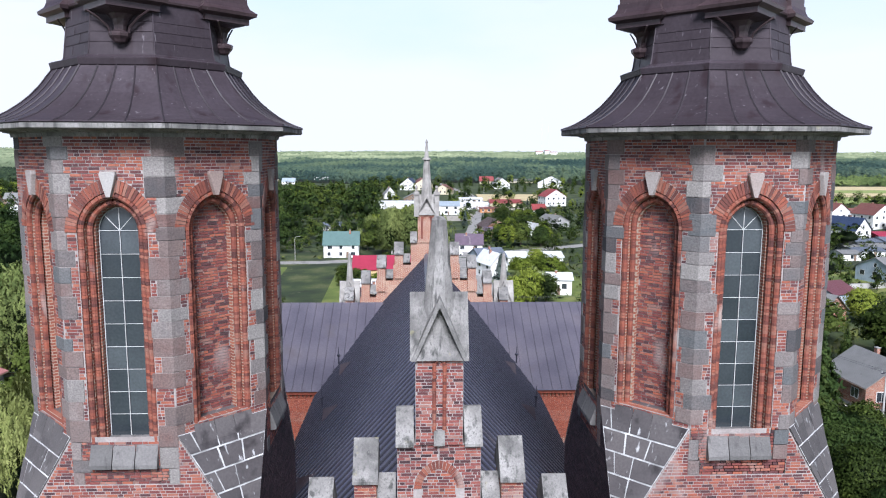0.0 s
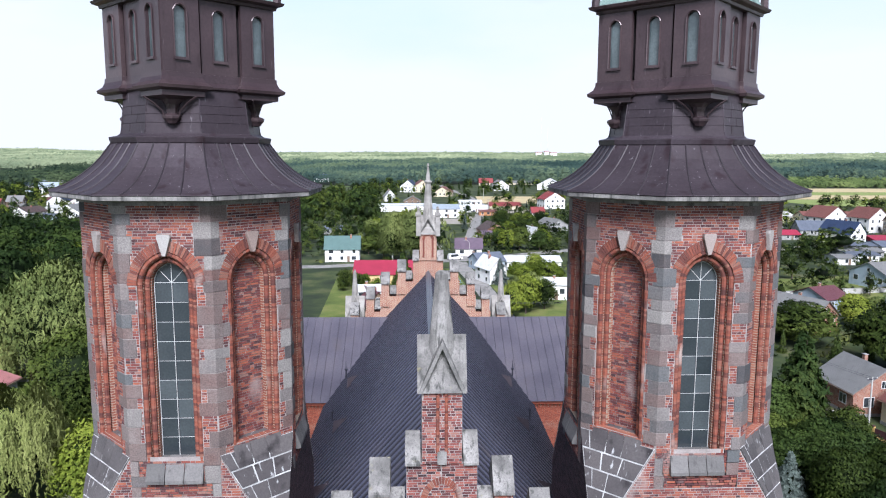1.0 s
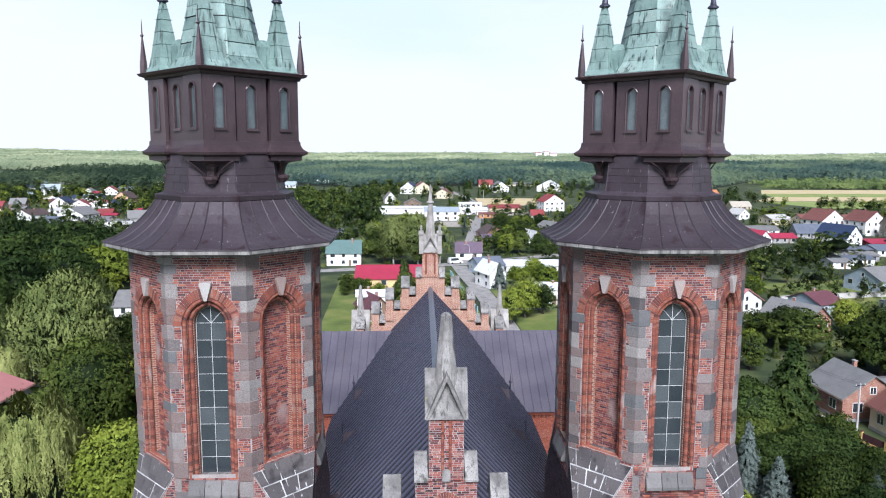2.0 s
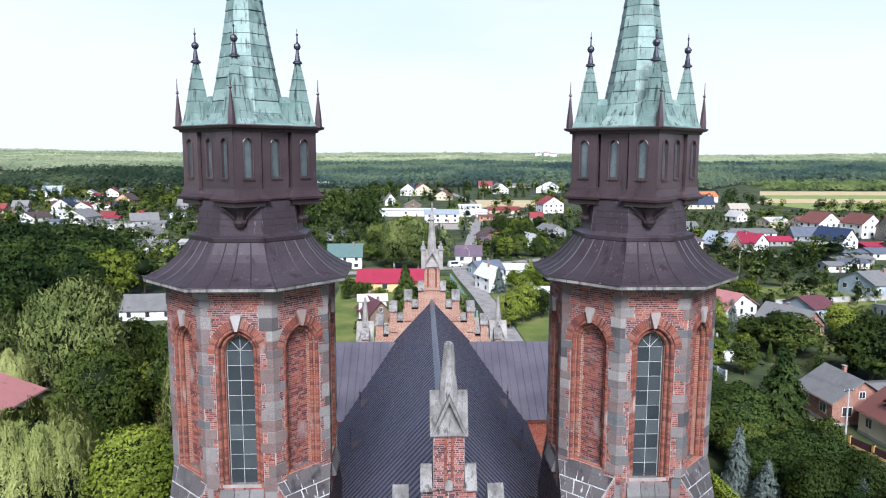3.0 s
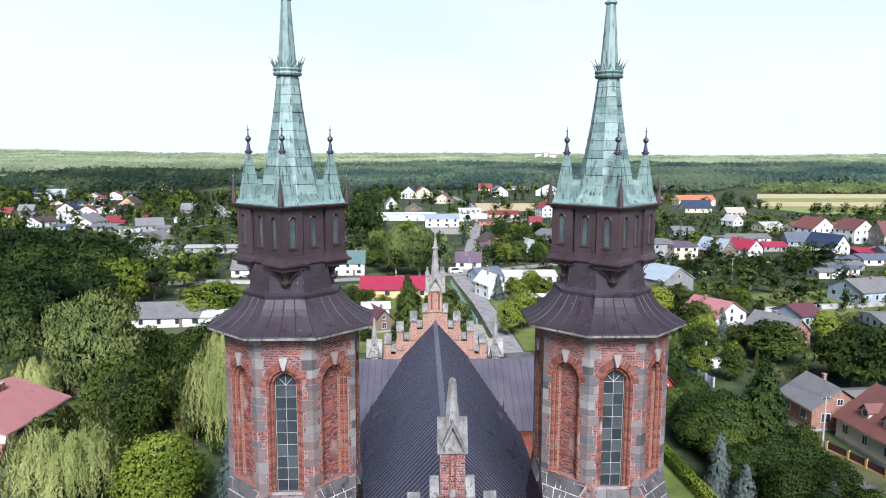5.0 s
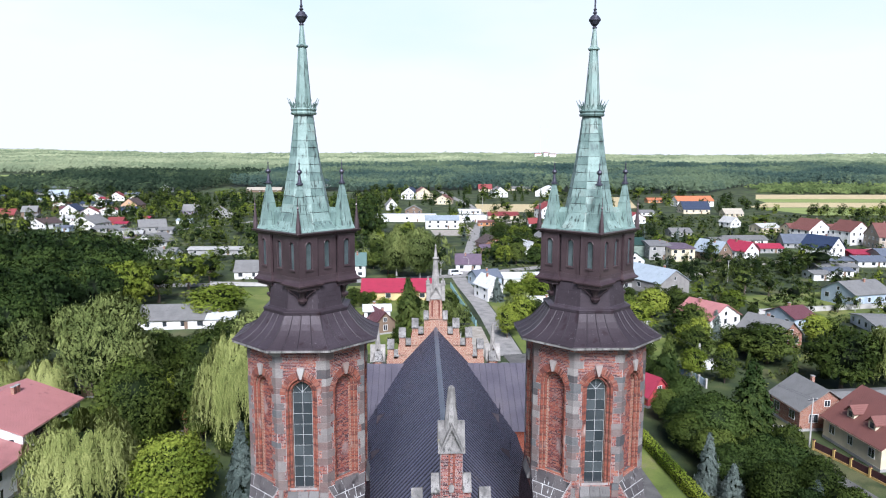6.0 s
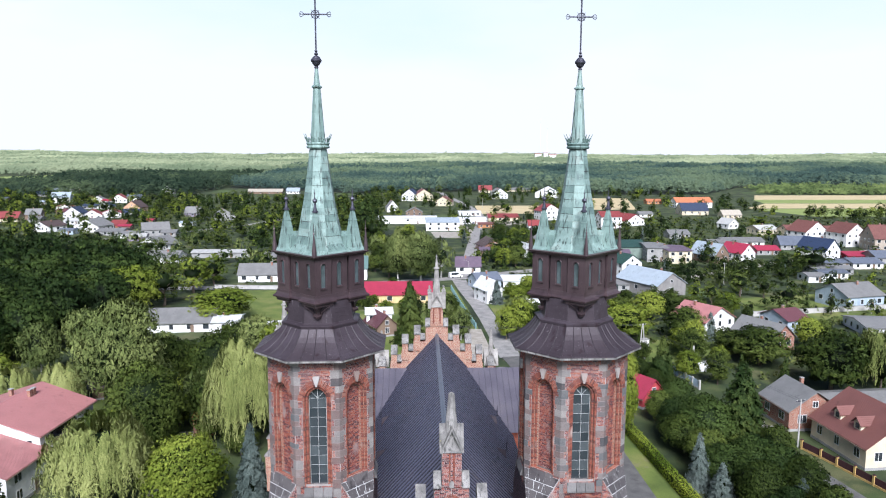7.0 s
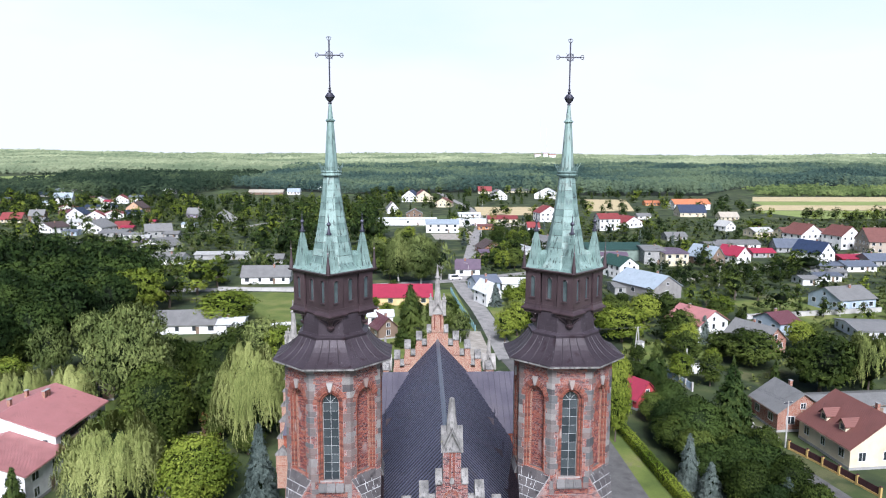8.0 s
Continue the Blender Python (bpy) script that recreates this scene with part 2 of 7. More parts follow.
def outline(w, sill, spring, n=8, point=1.2):
    """The opening's edge from its left foot round to the right foot."""
    return [(-w, sill)] + arch(w, spring, n, point) + [(w, sill)]


def pierced(bm, W, z0, z1, w, sill, spring, put, steps, n=8, point=1.2):
    """A wall panel of half-width W with an arched opening; steps: (half-width, depth) of the reveal. put(u, d, z) gives the place."""
    edge = outline(w, sill, spring, n, point)
    mid = len(edge) // 2
    left = [(-W, z0), (0, z0), (0, sill)] + edge[:mid + 1] + [(0, z1), (-W, z1)]
    right = [(W, z1), (0, z1)] + edge[mid:] + [(0, sill), (0, z0), (W, z0)]
    for poly in (left, right):
        bm.faces.new([bm.verts.new(put(u, 0, z)) for u, z in poly])
    return reveal(bm, sill, spring, put, steps, n, point)


def reveal(bm, sill, spring, put, steps, n=8, point=1.2):
    """The stepped sides of an opening, from step to step."""
    last = None
    for ww, d in steps:
        now = [bm.verts.new(put(u, d, z)) for u, z in outline(ww, sill, spring, n, point)]
        if last:
            for i in range(len(now)):
                j = (i + 1) % len(now)
                bm.faces.new((last[i], last[j], now[j], now[i]))
        last = now
    return bm


def slab_of(verts, faces, corners, back, up=0.0):
    """Adds a block (front and four sides) from four front corners and a vector back to the lists."""
    k = len(verts)
    verts.extend(corners)
    verts.extend([tuple(c[i] + back[i] for i in range(3)) for c in corners])
    faces.append((k, k + 1, k + 2, k + 3))
    for i in range(4):
        j = (i + 1) % 4
        faces.append((k + j, k + i, k + 4 + i, k + 4 + j))


def whole(test):
    """Keeps or leaves out each brick as a whole."""
    return lambda a, e, z: (a, e) if test((a + e) / 2, z, (e - a) / 2) else None


def lay_bricks(put, u0, u1, z0, z1, trim, rng, course=0.077, long=0.262, proud=0.010, joint=0.0095):
    """Courses of bricks on a wall as corners and faces of blocks; trim(a, e, z) cuts a brick to what is free, or drops it."""
    verts, faces = [], []
    o, b = put(0, 0, 0), put(0, -1, 0)
    back = tuple((b[i] - o[i]) * 0.03 for i in range(3))
    for r in range(int((z1 - z0) / course)):
        z = z0 + r * course
        u = u0 - rng.random() * long
        k = rng.randrange(2)
        while u < u1:
            ln = long if (k + r) % 2 else long * 0.5
            if rng.random() < 0.2:
                k += 1
            k += 1
            free = trim(max(u, u0), min(u + ln, u1), z + course / 2)
            u += ln
            if not free or free[1] - free[0] < 0.045:
                continue
            a, e = free[0] + joint, free[1] - joint
            d = proud + rng.uniform(-0.005, 0.006)
            top, bot = z + course - joint, z + joint
            slab_of(verts, faces, [put(a, d, bot), put(e, d, bot), put(e, d + rng.uniform(-0.003, 0.003), top), put(a, d, top)], back)
    return verts, faces


# ---- the twin towers: octagonal brick stage, sheet-metal skirt and lantern, green copper spire ----
A = 3.0                                   # apothem of the octagon
HALF = A * math.tan(radians(22.5))        # half a face
FOOT, HEAD = 28.3, 36.66
SILL, SPRING = 29.35, 34.42


def on_face(k, apothem=A):
    th = radians(-90 + 45 * k)
    nx, ny = math.cos(th), math.sin(th)
    return lambda u, d, z: (nx * (apothem + d) - ny * u, ny * (apothem + d) + nx * u, z)


def wide_at(z, w, sill, spring=SPRING):
    """Half the opening's width at a height; 0 above and below it."""
    if z < sill:
        return 0.0
    if z < spring:
        return w
    R = 1.2 * w
    rest = R * R - (z - spring) ** 2
    return max(0.0, math.sqrt(rest) - (R - w)) if rest > 0 else 0.0


def moulding(put, w, depth, r, sill, spring, rng):
    """A roll of moulded bricks round an opening, one short length after another."""
    verts, faces = [], []
    path = [(-w, sill + 0.077 * i) for i in range(int((spring - sill) / 0.077))] + arch(w, spring, 13)
    path += [(w, z) for _, z in reversed(path[:int((spring - sill) / 0.077)])]
    for (u0, z0), (u1, z1) in zip(path, path[1:]):
        du, dz = u1 - u0, z1 - z0
        ln = math.hypot(du, dz)
        if ln < 1e-4:
            continue
        nu, nz = -dz / ln, du / ln
        k = len(verts)
        rr = r * rng.uniform(0.93, 1.05)
        for s in (0.05, 0.95):
            for i in range(6):
                a = math.pi * (i / 5) * 1.25 - 0.4
                verts.append(put(u0 + du * s + nu * rr * math.cos(a), depth + rr * math.sin(a), z0 + dz * s + nz * rr * math.cos(a)))
        faces.extend((k + i, k + i + 1, k + 7 + i, k + 6 + i) for i in range(5))
        faces += [tuple(k + i for i in range(5, -1, -1)), tuple(k + 6 + i for i in range(6))]
    return verts, faces


def voussoirs(put, r0, r1, spring, rng, n=38):
    verts, faces = [], []
    inner, outer = arch(r0, spring, n // 2), arch(r1, spring, n // 2, 1.2)
    o, b = put(0, 0, 0), put(0, -1, 0)
    back = tuple((b[i] - o[i]) * 0.05 for i in range(3))
    for i in range(n):
        def lerp(p, q, s):
            return p[0] + (q[0] - p[0]) * s, p[1] + (q[1] - p[1]) * s
        a0, a1 = lerp(inner[i], inner[i + 1], 0.08), lerp(inner[i], inner[i + 1], 0.92)
        b0, b1 = lerp(outer[i], outer[i + 1], 0.08), lerp(outer[i], outer[i + 1], 0.92)
        d = 0.02 + rng.uniform(-0.005, 0.008)
        slab_of(verts, faces, [put(a0[0], d, a0[1]), put(a1[0], d, a1[1]), put(b1[0], d, b1[1]), put(b0[0], d, b0[1])], back)
    return verts, faces


def quoin(corner_angle, z0, z1, long_left, long_right, parent, rng):
    """A granite block that wraps an edge of the octagon."""
    R = A / math.cos(radians(22.5))
    th = radians(corner_angle)
    c = Vector((R * math.cos(th), R * math.sin(th), 0))
    left, right = th - math.radians(90 + 22.5), th + math.radians(90 + 22.5)
    l, r = Vector((math.cos(left), math.sin(left), 0)), Vector((math.cos(right), math.sin(right), 0))
    out = Vector((math.cos(th), math.sin(th), 0)) * (0.018 + rng.uniform(-0.006, 0.012))
    foot = [c + out, c + r * long_right + out, c + r * long_right - out * 2, c - out * 2, c + l * long_left - out * 2, c + l * long_left + out]
    mid = (c + r * 0.1 + l * 0.1)

    def rim(z, s):
        return [(mid + (p - mid) * s) + Vector((0, 0, z)) for p in foot]
    bm = hull(bmesh.new(), [rim(z0 + 0.010, 0.975), rim(z0 + 0.025, 0.992), rim(z1 - 0.025, 0.992), rim(z1 - 0.010, 0.975)])
    part("quoin_stone", bm, GRANITE, parent)


def fan_window(put, parent):
    """Tall arched window: glass panes between white bars, a fan in the head."""
    w = part("window", hull(bmesh.new(), [[put(u, -0.46, z) for u, z in outline(0.49, SILL, SPRING)], [put(u, -0.50, z) for u, z in outline(0.49, SILL, SPRING)]]),
             DARKROOF, parent, "tall arched window with white bars")
    rows = 9
    for r in range(rows):
        for s in (-1, 1):
            z0, z1 = SILL + (SPRING - SILL) * r / rows, SILL + (SPRING - SILL) * (r + 1) / rows
            a, b = (0.02, 0.46) if s > 0 else (-0.46, -0.02)
            verts, faces = [], []
            t = random.uniform(-0.006, 0.006)
            slab_of(verts, faces, [put(a, -0.43 + t, z0 + 0.015), put(b, -0.43, z0 + 0.015), put(b, -0.43 - t, z1 - 0.015), put(a, -0.43, z1 - 0.015)],
                    tuple((put(0, -0.02, 0)[i] - put(0, 0, 0)[i]) for i in range(3)))
            part("pane", mesh_of("pane", verts, faces, GLASS), GLASS, w)
    part("pane", hull(bmesh.new(), [[put(u, -0.43, z) for u, z in arch(0.47, SPRING)], [put(u, -0.45, z) for u, z in arch(0.47, SPRING)]]), GLASS, w)
    bars = [((0, SILL), (0, SPRING + 0.56)), ((0, SPRING), (-0.33, SPRING + 0.36)), ((0, SPRING), (0.33, SPRING + 0.36))]
    bars += [((-0.47, SILL + (SPRING - SILL) * r / rows), (0.47, SILL + (SPRING - SILL) * r / rows)) for r in range(1, rows + 1)]
    for (u0, z0), (u1, z1) in bars:
        part("glazing_bar", tube(bmesh.new(), [put(u0, -0.42, z0), put(u1, -0.42, z1)], 0.008 if abs(u0 - u1) > 0.5 else 0.011, 4), BAR, w)
    part("window_frame", tube(bmesh.new(), [put(u, -0.42, z) for u, z in outline(0.475, SILL, SPRING)], 0.012, 4), BAR, w)


def sheet_faces(bm, profile, k, seams):
    """Raised seams up the k-th face of an eight-sided roof."""
    t = math.tan(radians(22.5))
    for s in seams:
        path = [on_face(k, a)(s * a * t, 0.015, z) for a, z in profile]
        tube(bm, path, 0.022, 4)


def church_tower(m):
    rng = random.Random(7)
    tw = thing("church_tower", "octagonal red brick church tower with granite quoins and copper spire", "church tower", m, "twin church towers")
    # square lower stage, which turns into the octagon under sloping slabs on its corners
    q, low, top = A, 26.5, 29.5
    part("lower_stage", box(bmesh.new(), -q + 0.02, q - 0.02, -q + 0.02, q - 0.02, 0, low), BRICKWALL, tw, "square brick tower base")
    for k in range(4):
        put = on_face(2 * k, q)
        bm = bmesh.new()
        bm.faces.new([bm.verts.new(put(u, 0, z)) for u, z in ((-q, 24.5), (q, 24.5), (q, low), (HALF, top), (-HALF, top), (-q, low))])
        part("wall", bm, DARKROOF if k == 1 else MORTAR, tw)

        def free(a, e, z):
            w = q if z < low else HALF + (q - HALF) * (top - z) / (top - low)
            return (max(a, -w + 0.03), min(e, w - 0.03))
        verts, faces = lay_bricks(put, -q, q, 25.2, FOOT, free, rng)
        for u0, u1 in ((-q, -HALF), (HALF, q)):
            more, sides = lay_bricks(put, u0, u1, FOOT, top, free, rng)
            sides = [tuple(v + len(verts) for v in f) for f in sides]
            verts, faces = verts + more, faces + sides
        if k == 1:         # towards the nave the lower stage is hung with dark shingles
            tagged(part("shingles", mesh_of("shingles", verts, faces, SHINGLE), SHINGLE, tw, "dark brown shingle cladding"), kind="stuff")
        else:
            tagged(part("brickwork", mesh_of("brickwork", verts, faces, BRICK), BRICK, tw), kind="stuff")
    run = (q * math.sqrt(2) - A)
    for k in range(4):
        put = on_face(2 * k + 1)
        bm = bmesh.new()
        bm.faces.new([bm.verts.new(p) for p in (put(0, run + 0.026, low + 0.012), put(HALF, 0.026, top + 0.012), put(-HALF, 0.026, top + 0.012))])
        part("broach", bm, JOINT, tw, "white mortar bed under the corner slabs")
        rows = 6
        for r in range(rows):
            s0, s1 = (r + 0.045) / rows, (r + 0.955) / rows
            count = max(1, round(2 * HALF * (s0 + s1) / 2 / 0.56))
            for c in range(count):
                shift = (0.5 / count) * (r % 2) * (count > 1)
                x0, x1 = max(0, c / count - shift + rng.uniform(0.025, 0.05) / count), min(1, (c + 1) / count - shift - rng.uniform(0.025, 0.05) / count) if c < count - 1 else 0.99

                def at(s, x):
                    return HALF * max(s, 0.03) * (2 * x - 1), run * (1 - s), low + (top - low) * s
                lift = rng.uniform(0.032, 0.05)
                verts, faces = [], []
                slab_of(verts, faces, [put(u, d + lift, z + lift * 0.45) for u, d, z in (at(s0, x0), at(s0, x1), at(s1, x1), at(s1, x0))], tuple(put(0, -0.05, 0)[i] - put(0, 0, 0)[i] for i in range(3)))
                part("stone_slab", mesh_of("stone_slab", verts, faces, SLAB), SLAB, tw)
    # granite blocks up each edge, long and short by turns
    stones = []
    for k in range(8):
        z, i, row = FOOT, k, []
        while z < HEAD - 0.2:
            h = min(rng.choice((0.308, 0.385, 0.385, 0.462, 0.539)), HEAD - z)
            lo, sh = rng.uniform(0.34, 0.52), rng.uniform(0.18, 0.33)
            if rng.random() > 0.08:
                row.append((z, z + h, lo if i % 2 else sh, sh if i % 2 else lo))
            z += h
            i += rng.random() < 0.8
        stones.append(row)
    for k in range(8):
        put = on_face(k)
        blind = k % 2 == 1
        sill = SILL + (0.35 if blind else 0)
        foot = sill
        part("wall", pierced(bmesh.new(), HALF, FOOT, HEAD, 0.80, foot, SPRING, put, []), MORTAR, tw)
        part("reveal", reveal(bmesh.new(), foot, SPRING, put, [(0.80, 0), (0.80, -0.10), (0.66, -0.10), (0.66, -0.27), (0.50, -0.27), (0.50, -0.47)]), REVEAL, tw, "stepped brick sides of the opening")
        if blind:
            verts, faces = lay_bricks(on_face(k, A - 0.40), -0.5, 0.5, sill, SPRING + 0.62, lambda a, e, z, sill=sill: (max(a, -wide_at(z, 0.50, sill)), min(e, wide_at(z, 0.50, sill))), rng)
            tagged(part("brick_infill", mesh_of("brick_infill", verts, faces, BRICK), BRICK, tw), kind="stuff")
            part("niche_back", hull(bmesh.new(), [[put(u, -0.41, z) for u, z in outline(0.50, sill, SPRING)], [put(u, -0.47, z) for u, z in outline(0.50, sill, SPRING)]]), MORTAR, tw)
        else:
            fan_window(put, tw)

        def keep(a, e, z, foot=foot, k=k):
            for z0, z1, near_left, near_right in stones[k]:           # block on this face's right-hand edge
                if z0 <= z < z1:
                    e = min(e, HALF - near_left)
            for z0, z1, near_left, near_right in stones[(k - 1) % 8]:  # and on its left-hand edge
                if z0 <= z < z1:
                    a = max(a, -HALF + near_right)
            w = max(wide_at(z, 0.81, foot), wide_at(z, 1.065, SPRING))
            if w > 0:
                if a + e > 0:
                    a = max(a, w)
                else:
                    e = min(e, -w)
            return a, e
        verts, faces = lay_bricks(put, -HALF + 0.02, HALF - 0.02, FOOT, HEAD - 0.02, keep, rng)
        tagged(part("brickwork", mesh_of("brickwork", verts, faces, BRICK), BRICK, tw), kind="stuff")
        for w, d, r in ((0.735, -0.06, 0.075), (0.59, -0.20, 0.075)):
            verts, faces = moulding(put, w, d, r, sill - 0.02, SPRING, rng)
            tagged(part("roll_moulding", mesh_of("roll_moulding", verts, faces, MOULD), MOULD, tw, "orange moulded brick roll"), kind="stuff")
        verts, faces = voussoirs(put, 0.80, 1.06, SPRING, rng)
        tagged(part("arch_bricks", mesh_of("arch_bricks", verts, faces, MOULD), MOULD, tw), kind="stuff")
        ks = [(-0.045, 35.24), (0.045, 35.24), (0.13, 35.52), (0.19, 35.74), (0.17, 35.82), (-0.17, 35.82), (-0.19, 35.74), (-0.13, 35.52)]
        part("keystone", hull(bmesh.new(), [[put(u * 0.92, 0.13, z) for u, z in ks], [put(u, 0.10, z) for u, z in ks], [put(u, -0.06, z) for u, z in ks]]), PALE, tw, "pale carved keystone")
        # sloping sill of three slabs
        for i in range(3):
            u0, u1 = -0.80 + i * 0.535, -0.80 + (i + 1) * 0.535 - 0.02
            prof = [(-0.46, sill + 0.03), (0.0, sill - 0.03), (0.17, sill - 0.50), (0.17, sill - 0.60), (0.0, sill - 0.62), (-0.46, sill - 0.10)]
            part("sill_slab", hull(bmesh.new(), [[put(u0, d, z) for d, z in prof], [put(u1, d, z) for d, z in prof]]), SLAB if blind else SILLSTONE, tw)
        for z0, z1, near_left, near_right in stones[k]:
            quoin(-90 + 22.5 + 45 * k, z0, z1, near_left, near_right, tw, rng)
    # cornice and skirt roof
    part("cornice", lathe(bmesh.new(), [(A - 0.1, HEAD - 0.06), (A + 0.06, HEAD - 0.06), (A + 0.08, 36.69), (A + 0.20, 36.71), (A + 0.23, 36.735), (A + 0.50, 36.75), (A + 0.52, 36.77), (A + 0.66, 36.755), (A + 0.70, 36.78), (A + 0.70, 36.885), (A - 0.1, 36.89)]), STONE, tw, "weathered stone cornice")
    skirt = [(3.70, 36.94), (3.52, 37.00), (3.30, 37.10), (3.06, 37.25), (2.84, 37.42), (2.62, 37.62), (2.40, 37.88), (2.13, 38.28)]
    part("skirt_roof", lathe(bmesh.new(), [(3.70, 36.892), (3.725, 36.91)] + skirt + [(1.9, 38.28)]), BROWN, tw, "flared brown sheet-metal roof")
    for k in range(8):
        part("roof_seam", (lambda b: (sheet_faces(b, skirt, k, (-1, -0.52, -0.04, 0.46)), b)[1])(bmesh.new()), SEAM, tw)
    part("drum_collar", lathe(bmesh.new(), [(2.05, 38.26), (2.13, 38.27), (2.16, 38.30), (2.19, 38.44), (2.17, 38.46), (1.98, 38.50), (1.90, 38.56), (1.80, 38.56)]), BROWN, tw, "brown sheet-metal collar")
    part("upper_drum", lathe(bmesh.new(), [(1.88, 38.50), (1.86, 38.66), (1.72, 39.9), (1.70, 40.0)]), BROWN, tw, "brown sheet-clad drum")
    for k in range(8):
        for z in (38.86, 39.10, 39.34):
            a = 1.865 - (z - 38.66) * 0.113
            part("sheet_joint", tube(bmesh.new(), [on_face(k, a)(-a * 0.41, 0.0, z), on_face(k, a)(a * 0.41, 0.0, z)], 0.007, 4), BROWN, tw)
        for z, u in ((38.74, -0.2), (38.98, 0.22), (39.22, -0.15)):
            a0, a1 = 1.865 - (z - 0.12 - 38.66) * 0.113, 1.865 - (z + 0.12 - 38.66) * 0.113
            part("sheet_joint", tube(bmesh.new(), [on_face(k, a0)(u, 0.0, z - 0.12), on_face(k, a1)(u, 0.0, z + 0.12)], 0.006, 4), BROWN, tw)
        th = radians(-67.5 + 45 * k)
        part("edge_roll", tube(bmesh.new(), [(a / math.cos(radians(22.5)) * math.cos(th), a / math.cos(radians(22.5)) * math.sin(th), z) for a, z in ((1.885, 38.55), (1.86, 38.66), (1.745, 39.66))], 0.02, 5), BROWN, tw)
    # lantern: a square with its corners carried on corbels
    for k in range(4):
        th = -90 + 90 * k
        c, s = math.cos(radians(th)), math.sin(radians(th))

        def at(out, side, z):
            return (c * out - s * side, s * out + c * side, z)
        steps = []
        for f, z in ((0.0, 38.95), (0.01, 39.08), (0.03, 39.22), (0.09, 39.36), (0.27, 39.48), (1.0, 39.57)):
            tri = [(1.60, -0.92), (1.78, -0.80), (2.17, -0.40), (2.58, 0), (2.17, 0.40), (1.78, 0.80), (1.60, 0.92)]
            small = [(1.70, -0.10), (1.88, -0.13), (1.96, -0.10), (2.00, 0), (1.96, 0.10), (1.88, 0.13), (1.70, 0.10)]
            steps.append([at(a[0] * f + b[0] * (1 - f), a[1] * f + b[1] * (1 - f), z) for a, b in zip(tri, small)])
        cb = part("corbel", hull(bmesh.new(), steps), LANTERN, tw, "flared brown metal corbel")
        knob = bmesh.new()
        x, y, _ = at(1.92, 0, 0)
        lathe(knob, [(0.05, 38.80), (0.13, 38.83), (0.17, 38.90), (0.22, 38.96), (0.23, 39.02), (0.23, 39.05), (0.14, 39.09)], 8, 22.5, x, y)
        part("pendant", knob, LANTERN, cb)
        for side in (-1, 1):
            part("corbel_rib", tube(bmesh.new(), [at(1.99, side * 0.72, 39.56), at(1.97, side * 0.45, 39.38), at(1.95, side * 0.25, 39.18), at(1.93, side * 0.2, 39.0)], 0.025, 4), LANTERN, cb)
    L = 1.80
    M = L - 0.10
    part("lantern_base", lathe(bmesh.new(), [(M - 0.06, 39.60), (M + 0.01, 39.64), (M + 0.03, 39.76), (M + 0.10, 39.80), (M + 0.11, 39.85), (M + 0.04, 39.97), (M + 0.015, 40.20), (M - 0.1, 40.22)], 4, 0), LANTERN, tw, "moulded brown metal ledge")
    for k in range(4):
        c, s = math.cos(radians(90 * k)), math.sin(radians(90 * k))
        R, w = L * math.sqrt(2), 1.16 / math.sqrt(2)
        rings = []
        for o, z in ((-0.02, 39.55), (0.05, 39.57), (0.05, 39.70), (0.08, 39.72), (0.19, 39.77), (0.21, 39.85), (0.08, 39.96), (0.03, 40.08), (0.02, 40.21), (-0.06, 40.23)):
            e = o * math.sqrt(2)
            rings.append([(c * u - s * v, s * u + c * v, z) for u, v in ((R + e, 0), (R - w, w + e), (R - 2 * w, 0), (R - w, -w - e))])
        part("corner_ledge", hull(bmesh.new(), rings), LANTERN, tw, "projecting brown metal ledge of a corner bay")
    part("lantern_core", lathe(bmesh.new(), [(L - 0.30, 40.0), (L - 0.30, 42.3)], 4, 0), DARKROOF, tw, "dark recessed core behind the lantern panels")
    for k in range(4):
        th = radians(-45 + 90 * k)
        nx, ny = math.cos(th), math.sin(th)
        for j in (-1, 0, 1):
            wide = 0.57 if j == 0 else 0.555

            def put(u, d, z, j=j, nx=nx, ny=ny):
                u += j * 1.215
                d -= 0.10 * (j == 0)
                return (nx * (L + d) - ny * u, ny * (L + d) + nx * u, z)
            bm = pierced(bmesh.new(), wide, 40.18, 42.26, 0.17, 40.62, 41.80, put, [(0.17, 0), (0.17, -0.11)], 6, 1.1)
            for s in (-wide, wide):
                bm.faces.new([bm.verts.new(put(s, d, z)) for d, z in ((0, 40.18), (0, 42.26), (-0.13, 42.26), (-0.13, 40.18))])
            pn = part("lantern_panel", bm, LANTERN, tw)
            part("pane", hull(bmesh.new(), [[put(u, -0.075, z) for u, z in outline(0.17, 40.62, 41.80, 6, 1.1)], [put(u, -0.10, z) for u, z in outline(0.17, 40.62, 41.80, 6, 1.1)]]), LANTERNGLASS, pn, "narrow pale lantern pane")
            part("window_hood", tube(bmesh.new(), [put(u, 0.015, z) for u, z in outline(0.20, 40.60, 41.80, 6, 1.1)], 0.025, 5), LANTERN, pn)
            part("window_sill", box_on(put, -0.23, 0.23, 0.0, 0.06, 40.53, 40.60), LANTERN, pn)
    part("lantern_cornice", lathe(bmesh.new(), [(L - 0.1, 42.24), (L + 0.05, 42.25), (L + 0.07, 42.33), (L + 0.20, 42.38), (L + 0.24, 42.46), (L + 0.12, 42.50), (L - 0.3, 42.52)], 4, 0), LANTERN, tw, "moulded brown metal cornice")
    # copper spire in sheets
    prof = [(1.62, 42.50), (1.42, 42.72), (1.27, 43.10), (1.12, 43.85), (0.98, 44.6), (0.84, 45.4), (0.70, 46.3), (0.57, 47.3), (0.46, 48.36)]
